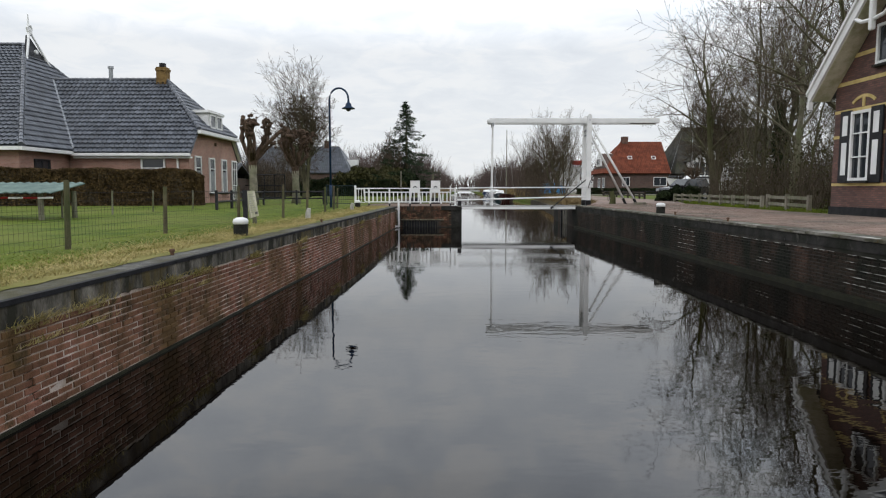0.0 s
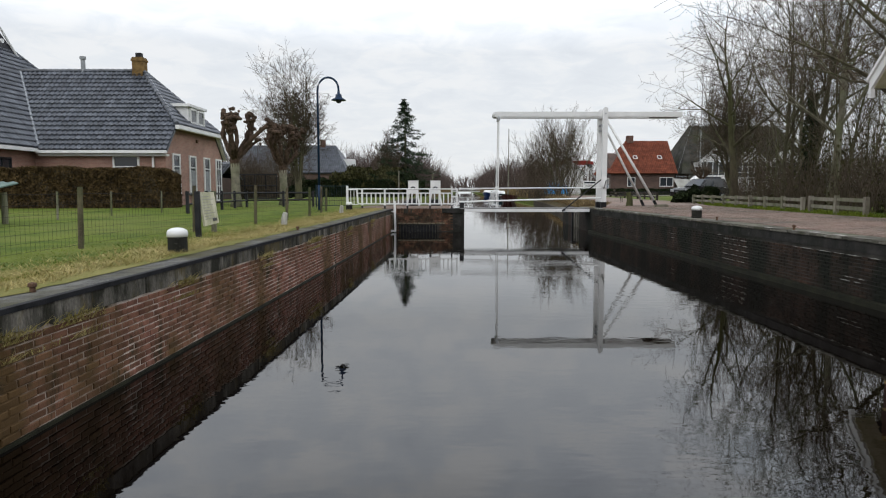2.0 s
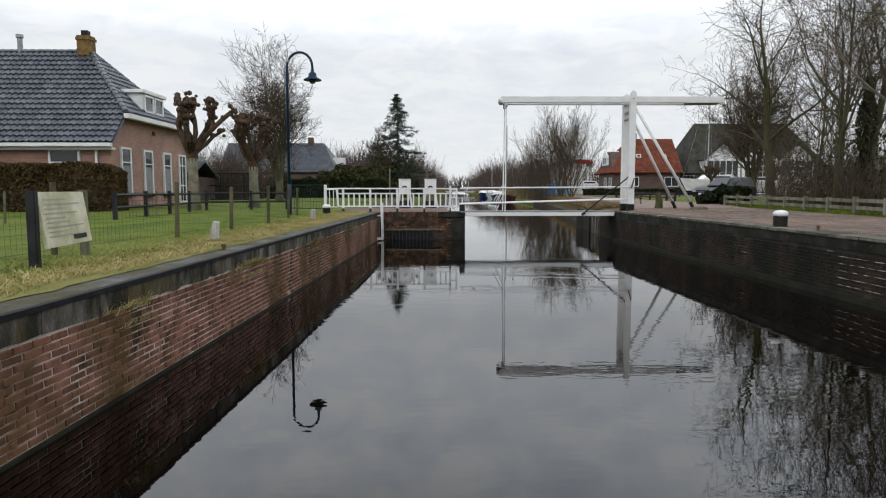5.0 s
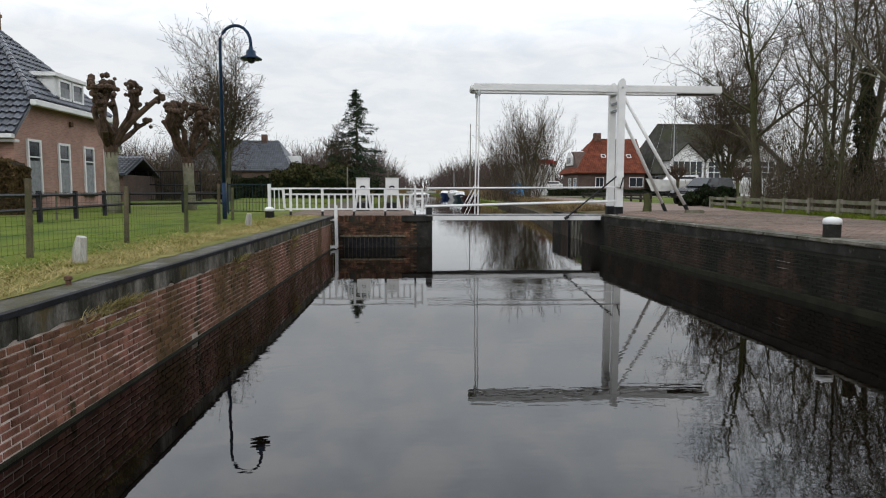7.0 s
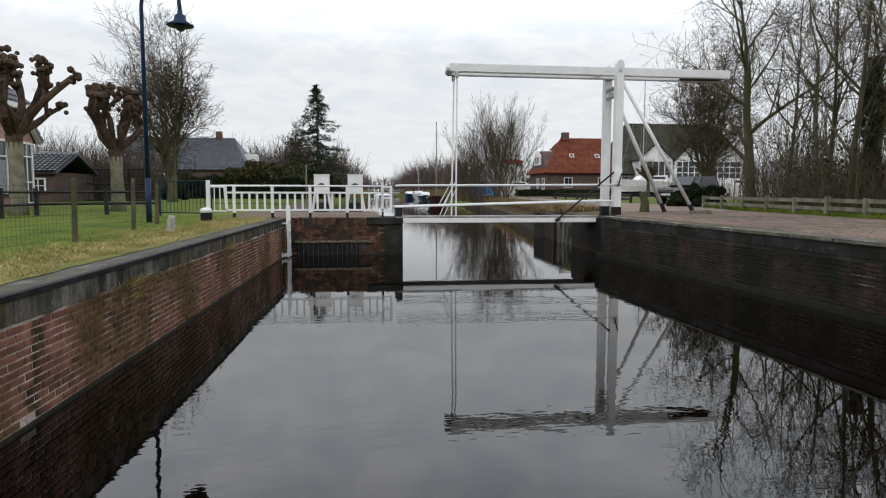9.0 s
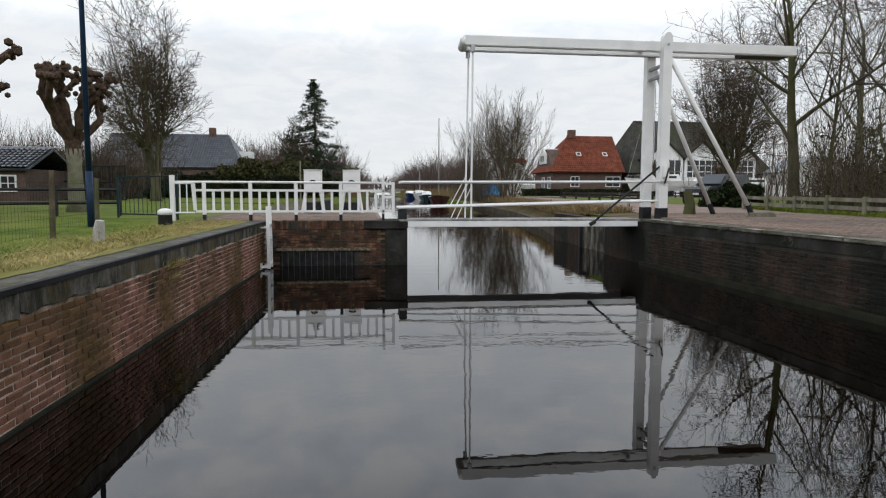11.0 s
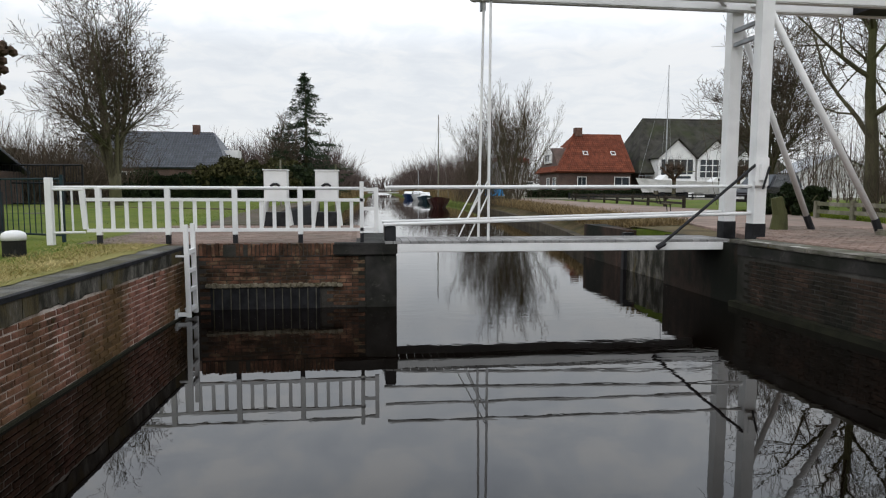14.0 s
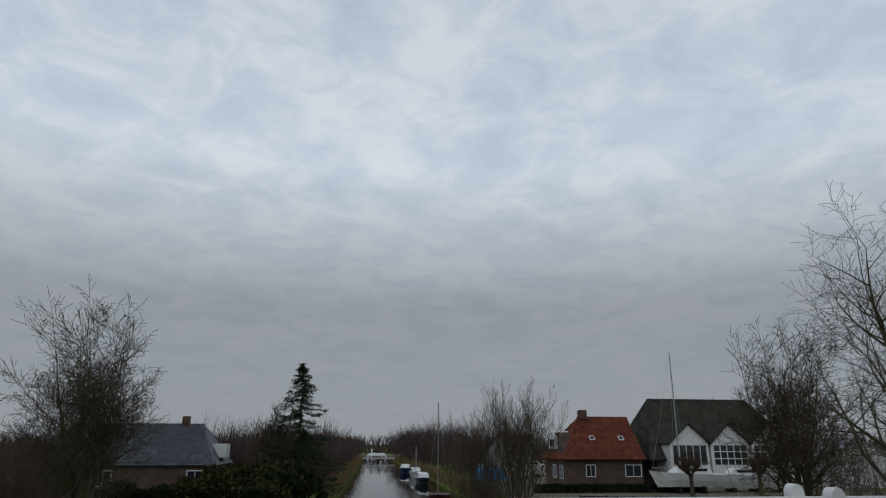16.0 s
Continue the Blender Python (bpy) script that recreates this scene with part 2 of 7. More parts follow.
WOOD = mat("grey_weathered_wood", (0.11, 0.095, 0.075), (0.26, 0.235, 0.195), 3, 0.9, 0.4, 50, stain=(0.09, 0.10, 0.05), stain_scale=1.2, stain_amt=0.5, stretch=(1, 1, 0.3))
DECK = mat("grey_deck_planks", (0.16, 0.155, 0.15), (0.30, 0.295, 0.285), 3, 0.85, 0.4, 60, vary=0.15)
GREEN_IRON = mat("dark_green_iron", (0.006, 0.016, 0.018), (0.018, 0.035, 0.04), 4, 0.45, 0.1, 60)
BLUE_IRON = mat("dark_blue_iron", (0.008, 0.02, 0.045), (0.015, 0.035, 0.07), 4, 0.4, 0.05, 60)
BARK = mat("winter_bark", (0.036, 0.032, 0.022), (0.115, 0.10, 0.066), 4, 0.95, 0.5, 40, stain=(0.07, 0.075, 0.03), stain_scale=0.5, stain_amt=0.5, stretch=(1, 1, 0.3))
BARK_PALE = mat("mossy_pale_bark", (0.09, 0.08, 0.06), (0.22, 0.20, 0.15), 4, 0.95, 0.5, 40, stain=(0.12, 0.13, 0.07), stain_scale=0.7, stain_amt=0.5)
BARK_RED = mat("brown_pollard_bark", (0.03, 0.021, 0.015), (0.10, 0.066, 0.046), 6, 0.95, 0.6, 40)
TWIG = mat("brown_twigs", (0.038, 0.029, 0.02), (0.105, 0.08, 0.056), 2, 0.9, 0.0, 30, vary=0.2, island=True)
SPRUCE = mat("spruce_needles", (0.012, 0.024, 0.012), (0.035, 0.055, 0.025), 2, 0.85, 0.0, 30, vary=0.3, island=True)
HEDGE = mat("brown_beech_hedge_leaves", (0.035, 0.023, 0.010), (0.10, 0.066, 0.028), 3, 0.85, 0.0, 30, vary=0.4, island=True)
SHRUB = mat("dark_evergreen_leaves", (0.006, 0.011, 0.004), (0.024, 0.034, 0.012), 2, 0.8, 0.0, 30, vary=0.4, island=True)
SHRUB_OLIVE = mat("olive_shrub_leaves", (0.022, 0.023, 0.007), (0.062, 0.058, 0.022), 2, 0.8, 0.0, 30, vary=0.4, island=True)
DARK_BRICK = mat("brown_house_brick", (0.07, 0.04, 0.03), (0.15, 0.09, 0.07), 3, 0.85, 0.3, 60)
YELLOW_BAND = mat("yellow_plaster_band", (0.42, 0.31, 0.12), (0.55, 0.43, 0.19), 4, 0.8, 0.1, 60)
TILE_GREY = mat("glazed_grey_tile", (0.032, 0.037, 0.047), (0.078, 0.085, 0.10), 1.2, 0.34, 0.1, 30, vary=0.35, island=True, spec=0.5)
TILE_RED = mat("red_clay_tile", (0.10, 0.03, 0.017), (0.185, 0.055, 0.03), 1.0, 0.75, 0.1, 20, vary=0.18, island=True)
THATCH = mat("dark_mossy_thatch", (0.022, 0.021, 0.018), (0.06, 0.056, 0.048), 1.0, 0.95, 0.6, 20, stain=(0.035, 0.04, 0.02), stain_scale=0.3, stain_amt=0.25)
CHIMNEY = mat("lichen_yellow_chimney_brick", (0.10, 0.062, 0.026), (0.22, 0.14, 0.055), 4, 0.9, 0.3, 50)
ZINC = mat("dull_zinc", (0.20, 0.21, 0.22), (0.34, 0.35, 0.36), 3, 0.5, 0.1, 60, metal=0.5)
CURTAIN = mat("pale_net_curtain", (0.17, 0.175, 0.18), (0.27, 0.275, 0.28), 6, 0.9, 0.1, 60)
RED_PAINT = mat("red_paint", (0.19, 0.015, 0.015), (0.27, 0.025, 0.022), 4, 0.5, 0.05, 60)
BLUE_HULL = mat("blue_hull_paint", (0.008, 0.025, 0.09), (0.015, 0.04, 0.13), 3, 0.4, 0.05, 60)
TEAL_HULL = mat("teal_hull_paint", (0.008, 0.025, 0.033), (0.016, 0.04, 0.05), 3, 0.4, 0.05, 60)
MAROON = mat("maroon_hull_paint", (0.035, 0.01, 0.009), (0.06, 0.018, 0.015), 3, 0.45, 0.05, 60)
TARP = mat("bright_blue_tarpaulin", (0.02, 0.22, 0.50), (0.05, 0.33, 0.62), 5, 0.6, 0.3, 40)
CAR_BLACK = mat("black_car_lacquer", (0.008, 0.008, 0.009), (0.014, 0.014, 0.015), 2, 0.12, 0.0, 40, spec=0.5)
RUBBER = mat("black_rubber", (0.012, 0.012, 0.012), (0.025, 0.025, 0.025), 4, 0.8, 0.2, 60)
SIGN_CREAM = mat("mossy_cream_board", (0.45, 0.42, 0.30), (0.60, 0.57, 0.45), 3, 0.7, 0.1, 50, stain=(0.30, 0.30, 0.17), stain_scale=2, stain_amt=0.4)
GREY_BAR = mat("faded_grey_print", (0.24, 0.23, 0.20), (0.34, 0.33, 0.28), 3, 0.8, 0.0, 50)
FAR_WOOD = mat("far_bare_wood", (0.05, 0.036, 0.031), (0.105, 0.078, 0.068), 0.3, 0.95, 0.3, 6, vary=0.25, island=True)
GRIT = mat("gritty_lintel_stone", (0.07, 0.06, 0.04), (0.24, 0.21, 0.155), 14, 0.95, 0.8, 120, growth=(0.05, 0.04, 0.02), growth_scale=9, growth_amt=0.4)
LIME = mat("washed_out_lime", (0.20, 0.19, 0.17), (0.48, 0.46, 0.42), 9, 0.95, 0.4, 90, growth=(0.06, 0.055, 0.045), growth_scale=7, growth_amt=0.3)
COPING_STONE = mat("worn_grey_coping", (0.075, 0.07, 0.06), (0.21, 0.195, 0.17), 4, 0.9, 0.6, 60, stain=(0.05, 0.05, 0.025), stain_scale=1.8, stain_amt=0.5, vary=0.3)
STUMP = mat("bleached_stump_wood", (0.26, 0.25, 0.22), (0.50, 0.49, 0.45), 5, 0.9, 0.6, 60, stretch=(1, 1, 0.25), growth=(0.06, 0.055, 0.04), growth_scale=7, growth_amt=0.45)
# dark brown; also paints the shaded inside of the hedges
EARTH_AND_SHADE = mat("dark_earth_and_hedge_shade", (0.03, 0.024, 0.016), (0.08, 0.065, 0.045), 1.2, 0.9, 0.5, 30)


# ---- building helpers ----
def bm_new():
    return bmesh.new()


def box(bm, x0, x1, y0, y1, z0, z1, m=None):
    vs = [Vector(p) for p in ((x0, y0, z0), (x1, y0, z0), (x1, y1, z0), (x0, y1, z0), (x0, y0, z1), (x1, y0, z1), (x1, y1, z1), (x0, y1, z1))]
    vs = [bm.verts.new(m @ v if m else v) for v in vs]
    for f in ((3, 2, 1, 0), (4, 5, 6, 7), (0, 1, 5, 4), (1, 2, 6, 5), (2, 3, 7, 6), (3, 0, 4, 7)):
        bm.faces.new([vs[i] for i in f])
    return vs


def prism(bm, pts, d, m=None):
    """A flat outline pts carried along d."""
    a = [Vector(p) for p in pts]
    b = [p + Vector(d) for p in a]
    if m:
        a, b = [m @ p for p in a], [m @ p for p in b]
    va, vb = [bm.verts.new(p) for p in a], [bm.verts.new(p) for p in b]
    n = len(a)
    bm.faces.new(va[::-1])
    bm.faces.new(vb)
    for i in range(n):
        bm.faces.new((va[i], va[(i + 1) % n], vb[(i + 1) % n], vb[i]))


def tube(bm, path, radii, n=8, caps=True):
    """A round bar through the points of path."""
    path = [Vector(p) for p in path]
    if isinstance(radii, (int, float)):
        radii = [radii] * len(path)
    rings = []
    for i, p in enumerate(path):
        d = (path[min(i + 1, len(path) - 1)] - path[max(i - 1, 0)]).normalized()
        s = d.cross(Vector((0, 0, 1)) if abs(d.z) < 0.9 else Vector((1, 0, 0))).normalized()
        u = s.cross(d)
        rings.append([bm.verts.new(p + (s * math.cos(6.28319 * k / n) + u * math.sin(6.28319 * k / n)) * radii[i]) for k in range(n)])
    for a, b in zip(rings, rings[1:]):
        for k in range(n):
            bm.faces.new((a[k], a[(k + 1) % n], b[(k + 1) % n], b[k]))
    if caps:
        bm.faces.new(rings[0][::-1])
        bm.faces.new(rings[-1])


def lathe(bm, profile, n=20, at=(0, 0, 0)):
    """Rows of (radius, height) turned about an upright axis."""
    rings = [[bm.verts.new((at[0] + r * math.cos(6.28319 * k / n), at[1] + r * math.sin(6.28319 * k / n), at[2] + z)) for k in range(n)] for r, z in profile]
    for a, b in zip(rings, rings[1:]):
        for k in range(n):
            bm.faces.new((a[k], a[(k + 1) % n], b[(k + 1) % n], b[k]))
    bm.faces.new(rings[0][::-1])
    bm.faces.new(rings[-1])


def mesh_of(name, bm, material, smooth=False, bevel=0.0):
    if bevel:
        bmesh.ops.bevel(bm, geom=[e for e in bm.edges], offset=bevel, segments=2, affect="EDGES", clamp_overlap=True)
    bmesh.ops.recalc_face_normals(bm, faces=bm.faces)
    me = bpy.data.meshes.new(name)
    bm.to_mesh(me)
    bm.free()
    me.materials.append(material)
    if smooth:
        me.shade_smooth()
    return me


def part(name, bm, material, parent, label="", smooth=False, bevel=0.0):
    ob = new(name, mesh_of(name, bm, material, smooth, bevel))
    ob.parent = parent
    return tagged(ob, label) if label else ob


def solid(name, bm, material, label, category, kind="", group="", smooth=False, bevel=0.0):
    return tagged(new(name, mesh_of(name, bm, material, smooth, bevel)), label, category, group, kind)


def thing(name, label, category, at=(0, 0, 0), group="", kind="", turn=0):
    ob = new(name)
    ob.matrix_basis = pose(*at, 0, 0, turn)
    return tagged(ob, label, category, group, kind)


def raw(name, verts, faces, material, smooth=False):
    me = bpy.data.meshes.new(name)
    me.from_pydata(verts, [], faces)
    me.materials.append(material)
    if smooth:
        me.shade_smooth()
    return me


def lerp_rows(rows, y):
    """A value read off rows of (y, value)."""
    if y <= rows[0][0]:
        return rows[0][1]
    for (a, u), (b, v) in zip(rows, rows[1:]):
        if y <= b:
            return u + (v - u) * (y - a) / (b - a)
    return rows[-1][1]

# ---- ground, canal, quays ----
LEFT_EDGE = [(-300, -15), (-40, -5.4), (5, -3.58), (10, -3.36), (15, -3.14), (20, -2.93), (25, -2.74), (28, -2.64), (31, -2.54), (34, -2.43), (40, -2.0), (46, -2.4), (53, -2.85), (57, -2.9), (72, -2.5), (83, -2.0), (113, -1.0), (181, 1.2), (266, 3.6), (600, 14), (2500, 76)]
RIGHT_EDGE = [(-300, 7.6), (14, 7.35), (22, 7.25), (28, 7.1), (32, 6.95), (34, 6.9), (38, 7.1), (42, 7.4), (48, 8.5), (59, 10), (74, 11.4), (96, 13.0), (154, 14.0), (266, 15.0), (600, 25), (2500, 88)]
QUAY_L, QUAY_R = 1.085, 1.12


stations = [-300, -120, -60, -40] + list(range(-20, 34, 3)) + [34, 36, 38, 40, 42, 45, 48, 53, 59, 66, 74, 85, 96, 113, 135, 154, 200, 266, 400, 600, 1200, 2500]
bm = bm_new()
rows = []
for y in stations:
    l, r = lerp_rows(LEFT_EDGE, y), lerp_rows(RIGHT_EDGE, y)
    soft = 0.0 if y < 39 else min(1.0, (y - 39) / 6.0)
    zl, zr = QUAY_L - 0.05, QUAY_R - 0.05
    prof = [(-2500, 1.3), (-300, 1.3), (l - 30, 1.2), (l - 8, 1.15), (l - 1.6, 1.1), (l - 0.42 - 0.3 * soft, zl), (l - 0.3, zl - 0.45 * soft), (l - 0.3 + 0.2 * soft, -1.5),
            (r + 0.3 - 0.2 * soft, -1.5), (r + 0.3, zr - 0.75 * soft), (r + 0.5 + 1.3 * soft, zr), (r + 3.0, 1.12), (r + 9, 1.16), (r + 40, 1.2), (300, 1.3), (2500, 1.3)]
    rows.append([bm.verts.new((x, y, z)) for x, z in prof])
for a, b in zip(rows, rows[1:]):
    for i in range(len(a) - 1):
        bm.faces.new((a[i], a[i + 1], b[i + 1], b[i]))
ground = solid("ground", bm, GRASS, "green winter lawn and meadow on both sides of the canal", "ground", "structure")

bm = bm_new()
w = [bm.verts.new((lerp_rows(e, y) + d, y, 0)) for e, d, ys in ((LEFT_EDGE, -0.28, stations), (RIGHT_EDGE, 0.28, stations[::-1])) for y in ys]
bm.faces.new(w)
bmesh.ops.triangulate(bm, faces=bm.faces)
water = solid("water", bm, WATER, "dark still peat-brown canal water with faint ripples", "water", "structure")


def strip(name, edge, ys, d0, d1, z0, z1, material, label, category="quay", kind="structure"):
    """A bar that follows an edge: from d0 to d1 across it and from z0 to z1 in height."""
    bm = bm_new()
    prev = None
    for y in ys:
        x = lerp_rows(edge, y)
        ring = [bm.verts.new(p) for p in ((x + d0, y, z0), (x + d1, y, z0), (x + d1, y, z1), (x + d0, y, z1))]
        if prev:
            for k in range(4):
                bm.faces.new((prev[k], prev[(k + 1) % 4], ring[(k + 1) % 4], ring[k]))
        else:
            bm.faces.new(ring[::-1])
        prev = ring
    bm.faces.new(prev)
    return solid(name, bm, material, label, category, kind)


YS_L = [-40, -20, -8, 0, 5, 10, 15, 20, 24, 28, 31, 33.95]
YS_R = [-40, -20, -8, 0, 8, 14, 18, 22, 25, 28, 30, 32, 33.4]
wall_left = strip("wall_left", LEFT_EDGE, YS_L, -0.35, -0.006, -1.2, QUAY_L - 0.215, MORTAR, "old red brick quay wall with pale joints and algae")
quay_beam = strip("quay_beam_left", LEFT_EDGE, YS_L, -0.36, -0.012, QUAY_L - 0.215, QUAY_L - 0.06, EARTH_AND_SHADE, "stained grey concrete beam on the brick quay wall")
strip("quay_coping_left", LEFT_EDGE, YS_L, -0.44, -0.05, QUAY_L - 0.056, QUAY_L + 0.004, COPING, "worn grey stone coping of the quay")
strip("quay_nosing_left", LEFT_EDGE, YS_L, -0.046, 0.022, QUAY_L - 0.036, QUAY_L + 0.01, TAR_AND_SHADE, "black rounded nosing along the quay edge")
strip("quay_footing_left", LEFT_EDGE, YS_L, -0.3, 0.03, -1.2, 0.025, SLUDGE, "wet algae-covered footing at the waterline")
wall_right = strip("wall_right", RIGHT_EDGE, YS_R, 0.006, 0.35, -1.2, QUAY_R - 0.22, MORTAR_DARK, "old near-black brick quay wall with white lime streaks")
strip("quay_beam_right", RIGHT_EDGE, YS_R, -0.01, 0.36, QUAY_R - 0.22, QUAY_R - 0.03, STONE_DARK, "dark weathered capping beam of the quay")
coping_right = strip("quay_coping_right", RIGHT_EDGE, YS_R, -0.03, 0.55, QUAY_R - 0.026, QUAY_R + 0.03, CONCRETE, "pale worn concrete coping of the quay")
strip("quay_footing_right", RIGHT_EDGE, YS_R, -0.14, 0.3, -1.2, 0.10, SLUDGE, "wet algae-covered footing at the waterline")

bm = bm_new()
prev = None
for k in range(200):
    y = -20 + k * 0.275
    l = lerp_rows(LEFT_EDGE, y)
    out = 1.35 + 0.35 * noise.noise((y * 0.55, 0.3, 0)) + 0.22 * noise.noise((y * 2.1, 4.0, 0))
    top = lambda d: (1.01 + 0.09 * (d - 0.42) / 1.18 if d < 1.6 else 1.1 + 0.05 * (d - 1.6) / 6.4) + 0.012
    row = [bm.verts.new((l - d, y, max(top(d), QUAY_L + 0.012))) for d in (0.38 + 0.10 * noise.noise((y * 3.0, 9, 0)), 0.56 + (out - 0.56) * 0.5, out)] + [bm.verts.new((l - out - 0.05, y, top(out) - 0.06))]
    if prev:
        for q in range(3):
            bm.faces.new((prev[q], prev[q + 1], row[q + 1], row[q]))
    prev = row
solid("verge", bm, VERGE, "straw-coloured grass verge behind the quay coping", "verge", "structure")

# the paved quay and the road that leads on along the canal
bm = bm_new()
ROAD_IN = [(-60, 8.15), (14, 7.9), (22, 7.8), (30, 7.6), (34, 7.55), (36, 8.2), (43, 10.2), (50, 10.6), (63, 12.2), (85, 15.0), (102, 18), (130, 24)]
ROAD_OUT = [(-60, 13.0), (24, 13.0), (30, 13.4), (38, 14.2), (46, 16.6), (54, 17.2), (63, 17.5), (79, 18.6), (102, 22), (130, 29)]
prev = None
for y in [-60, -30, 0, 8, 14, 18, 22, 26, 30, 34, 36, 38, 40, 43, 46, 50, 54, 58, 63, 70, 79, 85, 94, 102, 115, 130]:
    a, b = lerp_rows(ROAD_IN, y), lerp_rows(ROAD_OUT, y)
    row = [bm.verts.new((a + (b - a) * k / 6, y, 1.16 + 0.03 * math.sin(math.pi * k / 6))) for k in range(7)]
    low = [bm.verts.new((a, y, 0.95)), bm.verts.new((b, y, 0.95))]
    if prev:
        for k in range(6):
            bm.faces.new((prev[0][k], prev[0][k + 1], row[k + 1], row[k]))
        bm.faces.new((prev[1][0], prev[0][0], row[0], low[0]))
        bm.faces.new((prev[0][6], prev[1][1], low[1], row[6]))
    prev = (row, low)
road = solid("road", bm, PAVING, "reddish-brown clinker-paved quay and lane", "road", "structure")

# dry grass bank between the lane and the canal past the bridge
bm = bm_new()
prev = None
for y in [35.2, 36.3, 38, 39, 40, 42, 45, 48, 53, 59, 66, 74, 85, 96]:
    r = lerp_rows(RIGHT_EDGE, y)
    soft = max(0.0, min(1.0, (y - 39) / 6.0))
    zr = QUAY_R - 0.05
    far = max(lerp_rows(ROAD_IN, y) + 0.05, r + 2.0)
    row = [bm.verts.new(p) for p in ((r + 0.3, y, zr - 0.75 * soft + 0.015), (r + 0.5 + 1.3 * soft, y, zr + 0.015), (far, y, zr + 0.05))]
    if prev:
        for k in range(2):
            bm.faces.new((prev[k], prev[k + 1], row[k + 1], row[k]))
    prev = row
solid("canal_bank", bm, BANK, "dry brown grass bank of the canal", "bank", "structure")
# worn stones of the coping, some of them bleached
rng = random.Random(52)
y = 6.0
while y < 33.2:
    L = rng.uniform(0.75, 1.15)
    bm = bm_new()
    xa, xb = lerp_rows(RIGHT_EDGE, y + 0.012), lerp_rows(RIGHT_EDGE, y + L - 0.012)
    z = QUAY_R + 0.034 + rng.gauss(0, 0.003)
    prism(bm, [(xa - 0.036, y + 0.012, z - 0.06), (xb - 0.036, y + L - 0.012, z - 0.06), (xb + 0.5, y + L - 0.012, z - 0.06), (xa + 0.5, y + 0.012, z - 0.06)], (0, 0, 0.06))
    part("coping_stone", bm, COPING_STONE, coping_right, bevel=0.012)
    if rng.random() < 0.45:
        bm = bm_new()
        w = rng.uniform(0.25, 0.6)
        prism(bm, [(xa + 0.02, y + 0.1, z), (xb + 0.02, y + 0.1 + w, z), (xb + 0.16, y + 0.1 + w * 0.9, z), (xa + 0.14, y + 0.15, z)], (0, 0, 0.004))
        part("bleached_patch", bm, LIME, coping_right, "bleached white patch")
    y += L
# lime washed out of the joints of the dark quay wall
for y0, y1, zs in ((18.5, 19.8, (0.24, 0.37, 0.50, 0.63, 0.76)), (10.4, 11.6, (0.30, 0.43, 0.56, 0.69, 0.82)), (11.8, 16.5, (0.83,)), (19.9, 20.3, (0.83,)), (8.2, 9.6, (0.36, 0.50, 0.63, 0.76)), (23.0, 23.6, (0.5, 0.63)), (14.2, 14.9, (0.36, 0.43))):
    for k, z in enumerate(zs):
        y = y0 + rng.uniform(0, 0.25)
        while y < y1:
            L = min(rng.uniform(0.12, 0.5), y1 + 0.15 - y)
            bm = bm_new()
            xa, xb = lerp_rows(RIGHT_EDGE, y), lerp_rows(RIGHT_EDGE, y + L)
            h = rng.uniform(0.003, 0.008)
            prism(bm, [(xa - 0.014, y, z - h * 0.4), (xb - 0.014, y + L * 0.6, z - h), (xb - 0.014, y + L, z), (xb - 0.014, y + L * 0.5, z + h)], (0.012, 0, 0))
            part("lime_streak", bm, LIME, wall_right, "white lime streak in the joint")
            y += L + rng.uniform(0.0, 0.14)

# the beam on the left quay is cast in lengths, chipped along their lower edge
rng = random.Random(77)
y = 1.0
while y < 33.7:
    L = min(rng.uniform(0.7, 1.9), 33.9 - y)
    bm = bm_new()
    n = max(3, int(L / 0.12))
    prev = None
    for k in range(n + 1):
        yy = y + 0.006 + (L - 0.012) * k / n
        x = lerp_rows(LEFT_EDGE, yy)
        low = QUAY_L - 0.215 - abs(rng.gauss(0, 0.012)) + (0.03 if rng.random() < 0.08 else 0)
        out = rng.gauss(0, 0.002)
        ring = [bm.verts.new(p) for p in ((x - 0.2, yy, low), (x + 0.006 + out, yy, low), (x + 0.01 + out, yy, QUAY_L - 0.04), (x - 0.2, yy, QUAY_L - 0.058))]
        if prev:
            for q in range(4):
                bm.faces.new((prev[q], prev[(q + 1) % 4], ring[(q + 1) % 4], ring[q]))
        else:
            bm.faces.new(ring[::-1])
        prev = ring
    bm.faces.new(prev)
    part("concrete_block", bm, CONCRETE, quay_beam)
    y += L

bm = bm_new()
prism(bm, [(19.5, 84, 1.0), (62, 84, 1.0), (70, 138, 1.0), (17.5, 138, 1.0), (18, 100, 1.0)], (0, 0, 0.215))
solid("boatyard_ground", bm, YARD, "trodden gravel ground of the boatyard", "ground", "structure")

# ---- the sluice island, the drawbridge and its fences ----
GZ = 1.15
bm = bm_new()
box(bm, -2.4, 0.44, 34.02, 39.9, -1.2, 0.88)
sluice_wall = solid("sluice_wall", bm, MORTAR_DARK, "brick sluice head beside the lock with a barred culvert", "sluice", "structure")
bm = bm_new()
box(bm, 0.44, 0.98, 33.975, 39.95, -1.2, 0.896)
solid("sluice_corner", bm, STONE_DARK, "dark wet stone corner pier of the sluice head", "sluice", "structure", bevel=0.02)
bm = bm_new()
box(bm, -0.1, 0.99, 33.93, 35.2, 0.9, 1.105)
solid("sluice_cap", bm, STONE_DARK, "black tarred cap stone of the lock head", "sluice", "structure", bevel=0.02)
bm = bm_new()
box(bm, -4.4, 0.4, 34.2, 39.9, 0.886, 1.1)
solid("pavement", bm, PAVING, "small brown bricks paving the sluice head", "pavement", "structure")

